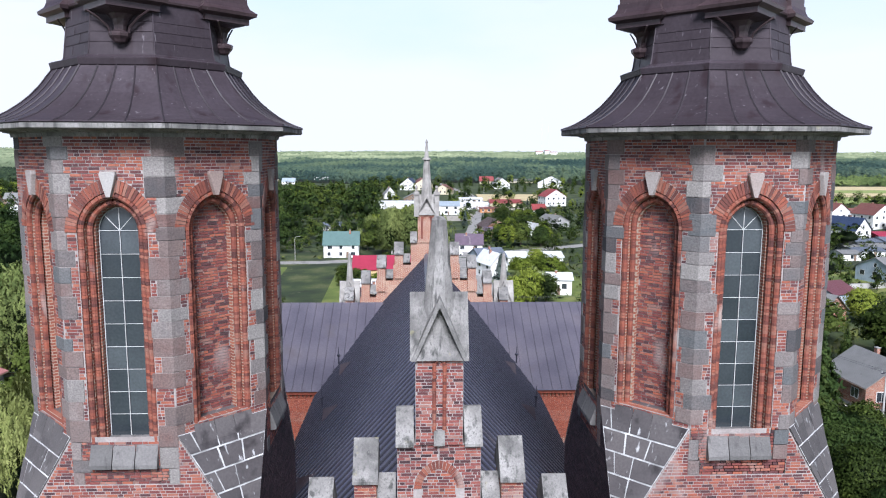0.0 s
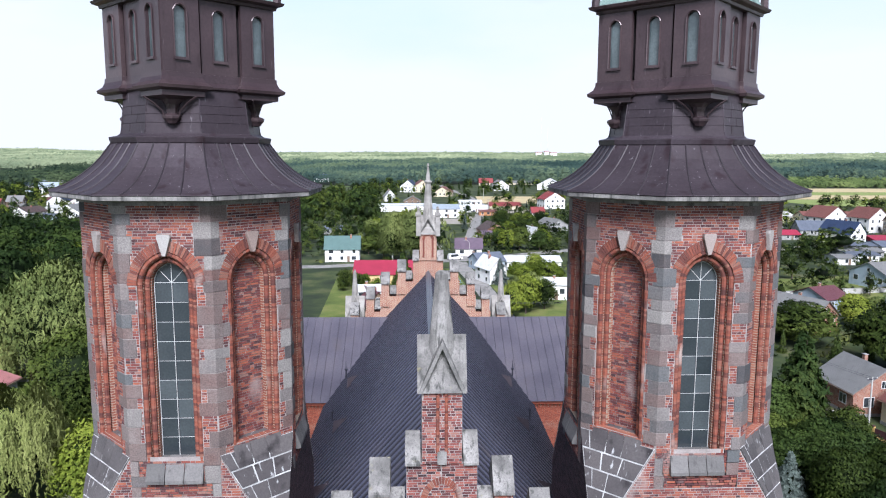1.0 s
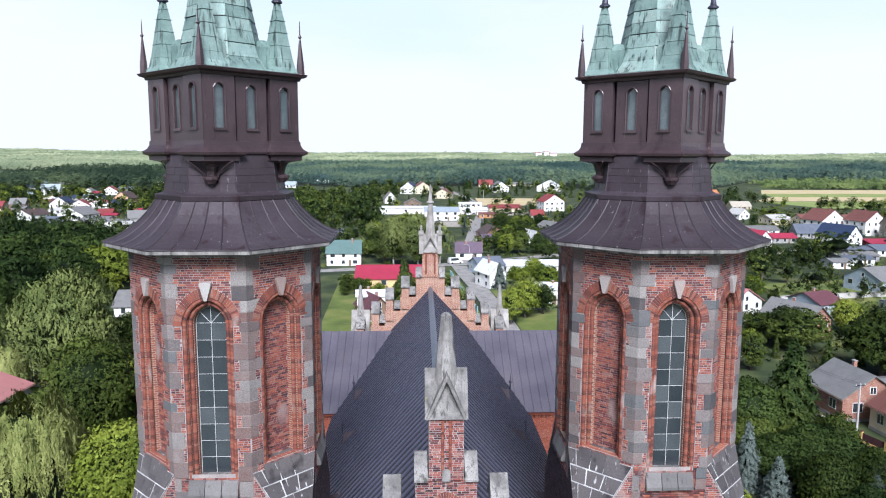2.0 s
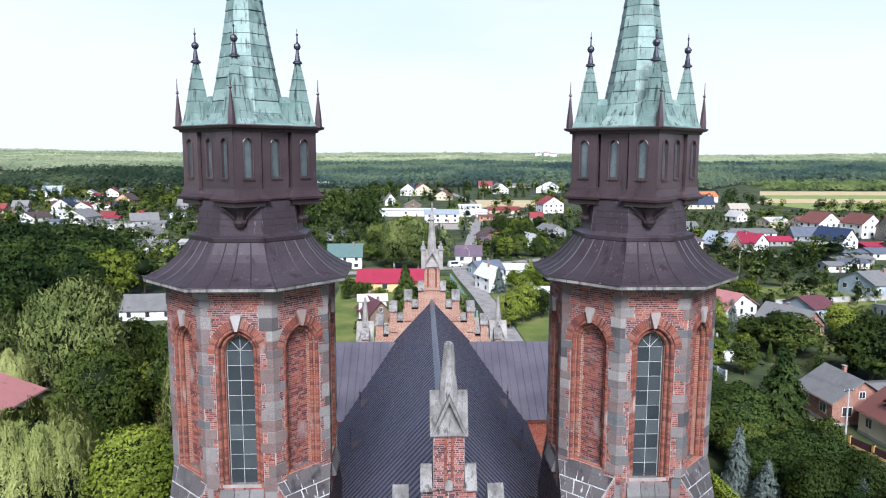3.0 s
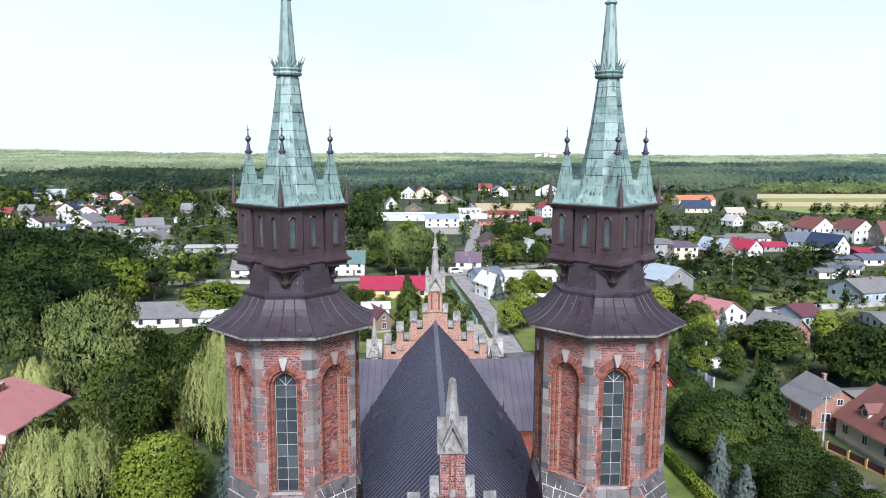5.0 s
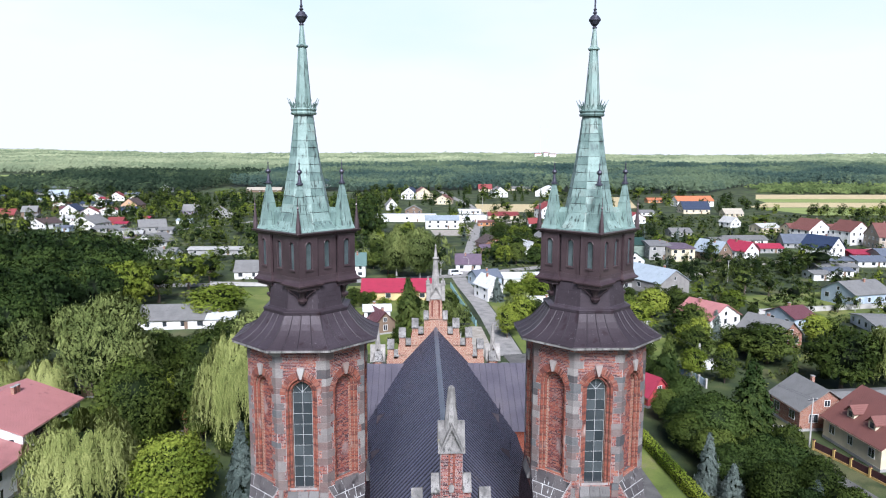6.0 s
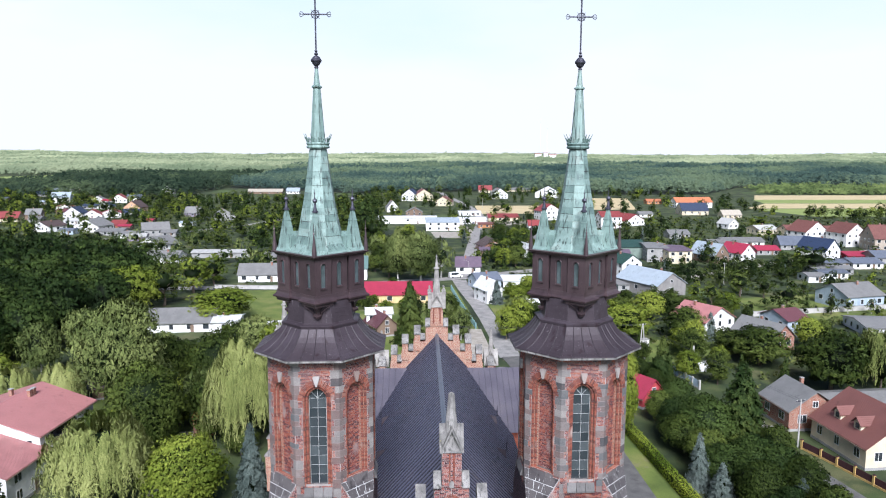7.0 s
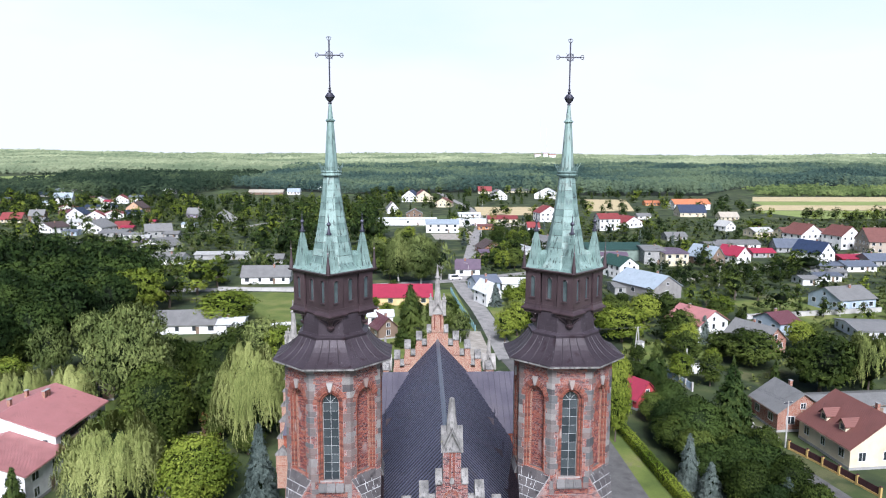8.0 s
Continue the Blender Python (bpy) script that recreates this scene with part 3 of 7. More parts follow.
    sp = part("spire", lathe(bmesh.new(), [(a - 0.012, z) for a, z in prof]), DARKROOF, tw, "tall octagonal green copper spire")
    zs, rows = 42.52, []
    while zs < 48.3:
        h = 0.40 + rng.uniform(-0.03, 0.05)
        rows.append((zs, min(zs + h, 48.36)))
        zs += h

    def radius(z):
        for (a0, z0), (a1, z1) in zip(prof, prof[1:]):
            if z <= z1:
                return a0 + (a1 - a0) * (z - z0) / (z1 - z0)
        return prof[-1][0]
    t = math.tan(radians(22.5))
    for k in range(8):
        for i, (z0, z1) in enumerate(rows):
            a0, a1 = radius(z0), radius(z1)
            put = on_face(k, 0)
            j = rng.uniform(-0.02, 0.02)
            verts, faces = [], []
            slab_of(verts, faces, [put(-a0 * t, a0 + 0.022, z0 + 0.004 + j), put(a0 * t, a0 + 0.022, z0 + 0.004 + j), put(a1 * t, a1 + 0.004, z1 - 0.004 + j), put(-a1 * t, a1 + 0.004, z1 - 0.004 + j)],
                    tuple(put(0, -0.02, 0)))
            part("copper_sheet", mesh_of("copper_sheet", verts, faces, COPPER), COPPER, sp)
    part("spire_apron", lathe(bmesh.new(), [(L + 0.10, 42.50), (1.30, 42.62), (0.9, 42.9)], 4, 0), COPPER, tw, "green copper apron at the spire's foot")
    for k in range(4):
        th = radians(-90 + 90 * k)
        x, y = 1.90 * math.cos(th), 1.90 * math.sin(th)
        pin = part("pinnacle", lathe(bmesh.new(), [(0.52, 42.50), (0.40, 42.70), (0.34, 43.0), (0.25, 43.65), (0.16, 44.3), (0.075, 44.83)], 4, math.degrees(th), x, y), COPPER, tw, "green copper corner pinnacle")
        for z, a in ((42.98, 0.345), (43.42, 0.29), (43.85, 0.235), (44.25, 0.185), (44.58, 0.12)):
            part("sheet_joint", lathe(bmesh.new(), [(a + 0.004, z - 0.012), (a + 0.010, z), (a - 0.002, z + 0.012)], 4, math.degrees(th), x, y), COPPER, pin)
        part("finial", lathe(bmesh.new(), [(0.07, 44.80), (0.17, 44.84), (0.17, 44.89), (0.10, 44.95), (0.055, 45.28), (0.05, 45.34), (0.10, 45.39), (0.13, 45.47), (0.10, 45.55), (0.03, 45.61), (0.02, 45.85), (0.045, 45.90), (0.012, 45.95), (0.010, 46.06), (0.004, 46.12)], 8, 22.5, x, y), IRON, pin, "dark ball finial on a rod")
        lx, ly = 1.36 * math.cos(th), 1.36 * math.sin(th)
        part("pinnacle_link", lathe(bmesh.new(), [(0.36, 42.55), (0.33, 43.35), (0.10, 43.6)], 4, math.degrees(th), lx, ly), COPPER, pin)
        ex, ey = 2.64 * math.cos(th), 2.64 * math.sin(th)
        part("corner_spike", lathe(bmesh.new(), [(0.12, 42.40), (0.11, 42.75), (0.03, 43.62), (0.02, 43.66), (0.055, 43.72), (0.02, 43.80), (0.008, 44.25)], 6, 0, ex, ey), LANTERN, tw, "dark metal spike with small ball")
    crown = part("crown", lathe(bmesh.new(), [(0.44, 48.32), (0.62, 48.36), (0.66, 48.44), (0.60, 48.52), (0.66, 48.62), (0.64, 48.68), (0.40, 48.70)], 16, 0), COPPER, tw, "green copper crown ring")
    for k in range(8):
        th = radians(45 * k + 22.5)
        c, s = math.cos(th), math.sin(th)

        def lp(out, side, z):
            return (c * out - s * side, s * out + c * side, z)
        bm = bmesh.new()
        for side in (-1, 0, 1):
            hull(bm, [[lp(0.60, side * 0.05 - 0.05, 48.66), lp(0.60, side * 0.05 + 0.05, 48.66), lp(0.63, side * 0.05, 48.66)],
                      [lp(0.66, side * 0.12 - 0.06, 48.86), lp(0.66, side * 0.12 + 0.06, 48.86), lp(0.69, side * 0.12, 48.86)],
                      [lp(0.72 + 0.1 * (side == 0), side * 0.17 - 0.012, 48.98 + 0.2 * (side == 0)), lp(0.72 + 0.1 * (side == 0), side * 0.17 + 0.012, 48.98 + 0.2 * (side == 0)), lp(0.75 + 0.1 * (side == 0), side * 0.17, 48.98 + 0.2 * (side == 0))]])
        part("leaf", bm, COPPER, crown)
    part("upper_spire", lathe(bmesh.new(), [(0.42, 48.68), (0.38, 49.0), (0.20, 51.70), (0.28, 51.76), (0.28, 51.82), (0.17, 51.90), (0.08, 52.82)]), COPPER, tw, "slender pale green copper upper spire")
    part("ball", lathe(bmesh.new(), [(0.07, 52.80), (0.13, 52.84), (0.08, 52.92), (0.18, 53.02), (0.25, 53.15), (0.30, 53.22), (0.30, 53.28), (0.25, 53.34), (0.17, 53.46), (0.06, 53.52), (0.11, 53.60), (0.05, 53.70), (0.09, 53.76), (0.03, 53.84)], 14, 0), IRON, tw, "banded dark metal ball")
    cr = part("cross", tube(bmesh.new(), [(0, 0, 53.8), (0, 0, 56.66)], 0.045, 8), IRON, tw, "openwork wrought iron cross")
    part("cross_arm", tube(bmesh.new(), [(-0.62, 0, 55.76), (0.62, 0, 55.76)], 0.04, 8), IRON, cr)
    part("cross_ring", tube(bmesh.new(), [(0.22 * math.cos(i * 0.3927), 0, 55.76 + 0.22 * math.sin(i * 0.3927)) for i in range(17)], 0.03, 6), IRON, cr)
    for ax, az in ((-0.62, 55.76), (0.62, 55.76), (0, 56.63)):
        ux, uz = ((1 if ax > 0 else -1), 0) if ax else (0, 1)
        for s in (-1, 0, 1):
            pts = [(ax + ux * f * 0.24 - uz * s * g, 0, az + uz * f * 0.24 + ux * s * g) for f, g in ((0, 0.0), (0.35, 0.10), (0.75, 0.14), (1.0, 0.07), (0.85, 0.02))] if s else [(ax, 0, az), (ax + ux * 0.27, 0, az + uz * 0.27)]
            part("scroll", tube(bmesh.new(), pts, 0.022, 5), IRON, cr)
    for s in range(4):
        a = math.pi / 4 + s * math.pi / 2
        part("ray", tube(bmesh.new(), [(0.1 * math.cos(a), 0, 55.76 + 0.1 * math.sin(a)), (0.34 * math.cos(a), 0, 55.76 + 0.34 * math.sin(a))], [0.03, 0.008], 5), IRON, cr)
    return tw


def box_on(put, u0, u1, d0, d1, z0, z1):
    return hull(bmesh.new(), [[put(u0, d0, z), put(u1, d0, z), put(u1, d1, z), put(u0, d1, z)] for z in (z0, z1)])


LANTERNGLASS = material("pale lantern glass", [(0.05, 0.07, 0.075), (0.10, 0.13, 0.135)], 0.12, noise_scale=1.5, bump=0.05, spec=0.8)
BRICKWALL = brick_wall_material()
REVEAL = brick_wall_material("brick reveal")
tower = church_tower(pose(-7.5, 0, 0))
twin = copy_thing(tower, pose(7.5, 0, 0, 0, 0, 180))
tagged(twin, "octagonal red brick church tower with granite quoins and green spire")


# ---- nave, transept and the stepped gables ----
RIDGE, EAVE, NAVE_W = 28.6, 20.6, 7.3


def gablets(g, low, top, half, reach, stone):
    run = (top - low) / half
    for k in range(2):
        r = Matrix.Rotation(k * math.pi / 2, 4, "Z")
        for s in (-1, 1):
            prof = [(s * half, low), (0, top), (0, top - 0.24), (s * (half - 0.10), low)]
            part("gablet_slab", hull(bmesh.new(), [[r @ Vector((x * (1 + 0.004 * k), y, z)) for x, z in prof] for y in (-reach + 0.003 * k, reach - 0.003 * k)]), stone, g, "weathered stone roof slab")
            prof = [(-half + 0.16, low + 0.02), (half - 0.16, low + 0.02), (0.26, low + (half - 0.34) * run), (-0.26, low + (half - 0.34) * run)]
            part("gablet_wall", hull(bmesh.new(), [[r @ Vector((x, s * y, z)) for x, z in prof] for y in (reach - 0.28, 0.3)]), stone, g)


def stepped_gable(m, name, label, tip, bricks=False, wall=None):
    """A stepped brick gable with stone caps and a stone pinnacle; local x across, front towards -y, z as over the nave."""
    g = thing(name, label, "gable", m)
    rng = random.Random(3)
    D = 0.5
    half = [(7.6, 21.4), (6.4, 22.6), (5.3, 23.9), (4.2, 25.2), (3.2, 26.5), (2.1, 27.7), (1.0, 29.42)]
    bm = bmesh.new()
    for (w, z), (w2, z2) in zip([(7.6, 19.0)] + half, half):
        box(bm, -w2, w2, -D + 0.02, D, z, z2)
    part("gable_wall", bm, MORTAR if bricks else wall, g)
    shaft = box(bmesh.new(), -0.56, 0.56, -0.55, 0.55, 29.42, 31.53)
    part("shaft", shaft, MORTAR if bricks else wall, g, "square brick shaft under the pinnacle")
    # piers with sloping stone caps on every step
    for x, zt in ((1.75, 29.1), (2.85, 28.1), (3.85, 26.9), (4.9, 25.6), (6.0, 24.3), (7.1, 23.0)):
        for s in (-1, 1):
            p = part("pier", box(bmesh.new(), s * x - 0.26, s * x + 0.26, -0.60, 0.52, zt - 2.4, zt - 0.55), wall or BRICKWALL, g)
            cap = [(-0.70, zt - 0.58), (-0.70, zt - 0.50), (-0.02, zt + 0.30), (0.02, zt + 0.30), (0.62, zt - 0.50), (0.62, zt - 0.58)]
            part("stone_cap", hull(bmesh.new(), [[(s * x - 0.30, y, z) for y, z in cap], [(s * x + 0.30, y, z) for y, z in cap]]), STONE, p, "saddleback stone cap")
    for s in (-1, 1):
        cap = [(-0.64, 29.40), (-0.64, 29.47), (-0.05, 30.18), (0.05, 30.18), (0.6, 29.47), (0.6, 29.40)]
        part("stone_cap", hull(bmesh.new(), [[(s * 0.60, y, z) for y, z in cap], [(s * 1.03, y, z) for y, z in cap]]), STONE, g, "saddleback stone cap")
        for x, z in ((1.26, 27.9), (2.33, 26.7), (3.35, 25.5)):
            cap = [(-0.55, z), (-0.55, z + 0.07), (0, z + 0.6), (0.5, z + 0.07), (0.5, z)]
            part("step_cap", hull(bmesh.new(), [[(s * x - 0.22, y, zz) for y, zz in cap], [(s * x + 0.22, y, zz) for y, zz in cap]]), STONE, g)
    # two crossing saddle roofs of stone slabs, with a gablet wall in each end
    gablets(g, 31.50, 33.00, 0.66, 0.69, PALESTONE if tip > 35.6 else STONE)
    part("pinnacle", lathe(bmesh.new(), [(0.50, 31.3), (0.38, 32.4), (0.33, 33.0), (0.17, min(tip, 35.5))] + ([(0.17, 35.52), (0.26, 35.58), (0.26, 35.68), (0.15, 35.74), (0.05, tip - 0.3), (0.09, tip - 0.24), (0.02, tip)] if tip > 35.6 else [(0.09, tip + 0.08)]), 8), PALESTONE if tip > 35.6 else STONE, g,
         "tapering weathered stone pinnacle")
    if tip > 35.6:
        for sx in (-1, 1):
            for sy in (-1, 1):
                part("corner_post", lathe(bmesh.new(), [(0.15, 31.4), (0.14, 32.95), (0.19, 33.0), (0.19, 33.10), (0.07, 33.22), (0.06, 33.45), (0.10, 33.52), (0.03, 33.62)], 4, 45, sx * 0.64, sy * 0.64), PALESTONE, g, "pale stone corner post")
        for u, z, w, h in ((-0.30, 29.7, 0.06, 1.5), (0.30, 29.7, 0.06, 1.5)):
            part("niche_side", box(bmesh.new(), u - w, u + w, -0.62, -0.5, z, z + h), MOULD, g)
        vv, ff = voussoirs(lambda u, d, z: (u, -0.57 - d, z), 0.22, 0.38, 31.15, rng, 10)
        tagged(part("arch_bricks", mesh_of("arch_bricks", vv, ff, MOULD), MOULD, g), kind="stuff")
    if bricks:
        put = lambda u, d, z: (u, -D + 0.02 - d, z)

        def round_arch(a, e, z):
            w = wide_at(z, 0.605, 26.6, 28.3)
            return (max(a, w), e) if a + e > 0 else (a, min(e, -w)) if w else (a, e)

        verts, faces = lay_bricks(put, -2.1, 2.1, 25.2, 27.7, round_arch, rng)
        tagged(part("brickwork", mesh_of("brickwork", verts, faces, BRICK), BRICK, g), kind="stuff")
        put2 = lambda u, d, z: (u, -0.55 - d, z)
        for pp, u0, u1, z0, z1, kp in ((put, -1.0, 1.0, 27.70, 29.42, round_arch), (put2, -0.56, 0.56, 29.42, 31.52, lambda a, e, z: (a, e))):
            verts, faces = lay_bricks(pp, u0, u1, z0, z1, kp, rng)
            for i in range(0, len(faces), 5):
                k = i // 5 * 8
                me = mesh_of("brick", verts[k:k + 8], [tuple(v - k for v in f) for f in faces[i:i + 5]], BRICKONE)
                part("brick", me, BRICKONE, g)
        vv, ff = voussoirs(put, 0.42, 0.60, 28.3, rng, 20)
        tagged(part("arch_bricks", mesh_of("arch_bricks", vv, ff, MOULD), MOULD, g), kind="stuff")
        vv, ff = lay_bricks(put, -0.42, 0.42, 26.6, 28.85, lambda a, e, z: (max(a, -wide_at(z, 0.42, 26.6, 28.3)), min(e, wide_at(z, 0.42, 26.6, 28.3))), rng)
        tagged(part("brick_infill", mesh_of("brick_infill", vv, ff, BRICK), BRICK, g), kind="stuff")
        vv, ff = moulding(put2, 0.12, 0.01, 0.05, 29.75, 31.36, rng)
        tagged(part("roll_moulding", mesh_of("roll_moulding", vv, ff, MOULD), MOULD, g), kind="stuff")
        part("niche_stone", box(bmesh.new(), -0.13, 0.13, -0.63, -0.5, 29.42, 29.80), STONE, g)
        for s in (-1, 1):
            for x, zt in ((1.75, 29.1), (2.85, 28.1)):
                vv, ff = lay_bricks(lambda u, d, z: (u, -0.60 - d, z), s * x - 0.26, s * x + 0.26, zt - 2.4, zt - 0.56, whole(lambda u, z, h: True), rng)
                tagged(part("brickwork", mesh_of("brickwork", vv, ff, BRICK), BRICK, g), kind="stuff")
    return g


BRICKONE = material("single red brick", [(0.040, 0.022, 0.026), (0.12, 0.042, 0.044), (0.23, 0.072, 0.064), (0.31, 0.100, 0.076), (0.32, 0.170, 0.140)],
                    0.9, noise_scale=0.9, by="object", spread=0.85, bump=0.5, bump_scale=60)
AXIS = -0.7                                # the nave's turn, degrees
NAVE = pose(0.02, -3.0, 0, 0, 0, AXIS)

nave = thing("church_nave", "long church nave with steep ribbed slate-blue metal roof", "church", NAVE)
LEN = 36.4
bm = bmesh.new()
hull(bm, [[(-NAVE_W, y, EAVE), (NAVE_W, y, EAVE), (0, y, RIDGE)] for y in (0.4, LEN)])
part("roof", bm, ROOFMETAL, nave, "steep slate-blue sheet-metal roof")
part("wall", box(bmesh.new(), -NAVE_W + 0.4, NAVE_W - 0.4, 0.5, LEN, 0, EAVE - 0.01), BRICKWALL, nave)
bm = bmesh.new()
y = 0.6
while y < LEN:
    for s in (-1, 1):
        e, up = s * (NAVE_W + 0.02), 0.065
        hull(bm, [[(x, y - 0.11, z - 0.02), (x, y + 0.11, z - 0.02), (x, y + 0.07, z + up), (x, y - 0.07, z + up)] for x, z in ((e, EAVE), (0, RIDGE))])
    y += 0.60
tagged(part("roof_rib", bm, RIB, nave), kind="stuff")
part("ridge_cap", hull(bmesh.new(), [[(-0.20, y, RIDGE - 0.10), (0, y, RIDGE + 0.14), (0.20, y, RIDGE - 0.10)] for y in (0.4, LEN)]), BLUECAP, nave, "bluish metal ridge cap")
slope = (RIDGE - EAVE) / NAVE_W
for s in (-1, 1):
    for y in (18.4, 26.0, 10.6):
        # low roof hatch with a finial
        x = 5.2
        z = RIDGE - slope * x
        d = part("roof_dormer", hull(bmesh.new(), [[(s * (x - 0.55), y - 0.02, z + 0.52 * slope), (s * (x - 0.55), y + 0.02, z + 0.52 * slope), (s * (x - 0.55), y, z + 0.55 * slope)], [(s * (x + 0.25), y - 0.5, z - 0.25 * slope), (s * (x + 0.25), y + 0.5, z - 0.25 * slope), (s * (x + 0.22), y, z + 0.36)]]), BROWN, nave, "small dark metal roof dormer")
        part("finial", lathe(bmesh.new(), [(0.05, z + 0.4), (0.04, z + 0.85), (0.10, z + 0.92), (0.10, z + 0.98), (0.03, z + 1.05), (0.01, z + 1.5)], 6, 0, s * (x + 0.3), y), IRON, d, "thin iron finial")

TRANS_Y, TRANS_RIDGE, TRANS_EAVE, TRANS_DEPTH, TRANS_ENDS = 35.4, 25.15, 20.9, 7.6, {-1: 16.1, 1: 15.3}
for s in (-1, 1):
    TRANS_END = TRANS_ENDS[s]
    tr = thing("church_transept", "brick church transept with grey-violet standing seam roof", "church", NAVE)
    part("roof", hull(bmesh.new(), [[(s * x, TRANS_Y - TRANS_DEPTH, TRANS_EAVE), (s * x, TRANS_Y, TRANS_RIDGE), (s * x, TRANS_Y + TRANS_DEPTH, TRANS_EAVE)] for x in (2.0, TRANS_END)]), ROOFVIOLET, tr)
    bm = bmesh.new()
    x = 3.2
    while x < TRANS_END:
        hull(bm, [[(s * x - 0.02, TRANS_Y - TRANS_DEPTH, TRANS_EAVE - 0.01), (s * x + 0.02, TRANS_Y - TRANS_DEPTH, TRANS_EAVE - 0.01), (s * x, TRANS_Y - TRANS_DEPTH, TRANS_EAVE + 0.06)],
                  [(s * x - 0.02, TRANS_Y, TRANS_RIDGE), (s * x + 0.02, TRANS_Y, TRANS_RIDGE), (s * x, TRANS_Y, TRANS_RIDGE + 0.05)]])
        x += 0.62
    tagged(part("roof_seam", bm, ROOFVIOLET, tr), kind="stuff")
    x0, x1 = sorted((s * 6.6, s * TRANS_END))
    part("wall", box(bmesh.new(), x0, x1, TRANS_Y - TRANS_DEPTH + 0.45, TRANS_Y + TRANS_DEPTH - 0.45, 0, TRANS_EAVE - 0.01), BRICKWALL, tr)
    fy = TRANS_Y - TRANS_DEPTH + 0.45
    vv, ff = lay_bricks(lambda u, d, z: (u, fy - d, z), x0, x1, 17.5, TRANS_EAVE - 0.55, whole(lambda u, z, h: True), random.Random(5))
    tagged(part("brickwork", mesh_of("brickwork", vv, ff, ORANGE), ORANGE, tr), kind="stuff")
    for i in range(int((x1 - x0) / 0.26)):
        part("dentil", box(bmesh.new(), x0 + i * 0.26, x0 + i * 0.26 + 0.13, fy - 0.14, fy, TRANS_EAVE - 0.50, TRANS_EAVE - 0.26), ORANGE, tr)
    part("eaves_board", box(bmesh.new(), x0, x1, fy - 0.28, fy, TRANS_EAVE - 0.24, TRANS_EAVE - 0.02), ORANGE, tr)

# paler copy of the far brick: sunlight on these gables is in the colour
SUNBRICK = brick_wall_material("pale orange brick with painted sunlight", 1.25)
front = stepped_gable(pose(0.02, -3.0, 0, 0, 0, 0), "stepped_gable", "stepped red brick front gable with stone caps and broken pinnacle", 34.72, True)
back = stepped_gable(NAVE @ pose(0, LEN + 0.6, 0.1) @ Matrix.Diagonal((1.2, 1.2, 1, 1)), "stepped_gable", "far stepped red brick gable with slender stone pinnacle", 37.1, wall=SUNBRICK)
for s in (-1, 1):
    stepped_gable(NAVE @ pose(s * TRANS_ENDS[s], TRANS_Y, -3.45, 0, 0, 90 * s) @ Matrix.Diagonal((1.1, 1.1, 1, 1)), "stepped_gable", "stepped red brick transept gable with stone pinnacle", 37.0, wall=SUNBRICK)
for s, x in ((-1, -5.6), (1, 6.7)):
    p = thing("chancel_pinnacle", "weathered stone pinnacle with gablets on a brick shaft", "pinnacle", pose(x, 36.5, -6.9))
    part("shaft", box(bmesh.new(), -0.55, 0.55, -0.55, 0.55, 26, 31.3), BRICKWALL, p)
    gablets(p, 31.2, 32.95, 0.76, 0.80, PALESTONE)
    part("spirelet", lathe(bmesh.new(), [(0.6, 31.3), (0.4, 32.3), (0.27, 33.0), (0.12, 35.0), (0.03, 35.2)], 8), PALESTONE, p)


# ---- ground, roads, fields ----
GRASS = material("grass and meadow", [(0.012, 0.022, 0.007), (0.026, 0.044, 0.012), (0.055, 0.080, 0.020), (0.11, 0.115, 0.045)], 0.95, noise_scale=0.09, bump=0.6, bump_scale=2.5, fine=0.4,
                 spots=[((0.085, 0.13, 0.033), 0.59, 0.016, (1, 1, 1)), ((0.016, 0.032, 0.008), 0.55, 0.14, (1, 1, 1)), ((0.20, 0.17, 0.11), 0.66, 0.12, (1, 1, 1))])
ASPHALT = material("grey asphalt", [(0.21, 0.205, 0.197), (0.29, 0.28, 0.268), (0.335, 0.322, 0.305)], 0.9, noise_scale=0.4, bump=0.3, bump_scale=20, spots=[((0.16, 0.158, 0.15), 0.62, 0.5, (1, 0.2, 1))])
DRIVE = material("worn dark asphalt", [(0.085, 0.083, 0.080), (0.115, 0.112, 0.108), (0.14, 0.136, 0.13)], 0.9, noise_scale=0.5, bump=0.3, bump_scale=20,
                 spots=[((0.055, 0.054, 0.053), 0.62, 0.45, (1, 1, 1)), ((0.18, 0.172, 0.16), 0.66, 0.6, (1, 0.3, 1))])
GRAVEL = material("pale gravel", [(0.30, 0.27, 0.23), (0.42, 0.39, 0.34)], 0.95, noise_scale=0.5, bump=0.6, bump_scale=15)
STRAW = material("ripe straw field", [(0.46, 0.37, 0.20), (0.60, 0.50, 0.29)], 0.95, noise_scale=0.05, stretch=(1, 6, 1), bump=0.2)
MEADOW = material("light green meadow", [(0.19, 0.25, 0.06), (0.28, 0.34, 0.10)], 0.95, noise_scale=0.03, stretch=(1, 5, 1), bump=0.2)
LAWN = material("mown lawn", [(0.075, 0.110, 0.018), (0.125, 0.165, 0.030), (0.19, 0.20, 0.055)], 0.95, noise_scale=0.12, bump=0.5, bump_scale=4, spots=[((0.16, 0.14, 0.09), 0.64, 0.2, (1, 1, 1))])
bm = bmesh.new()
xs = [-4800, -3000, -1500, -700, -300, -100, 0, 100, 300, 700, 1500, 3000, 4800]
ys = [-300, -100, 0, 100, 300, 700, 1200, 1800, 2500, 3300, 4100, 4700]


def land(x, y):
    """Height of the land: flat, rising a little far away."""
    far = max(0.0, math.hypot(x, y) - 1400) / 3000
    return 22 * far * (0.8 + 0.25 * math.sin(x * 0.0021 + 1)) + 11 * far * min(1.0, max(0.0, -x / 2400))


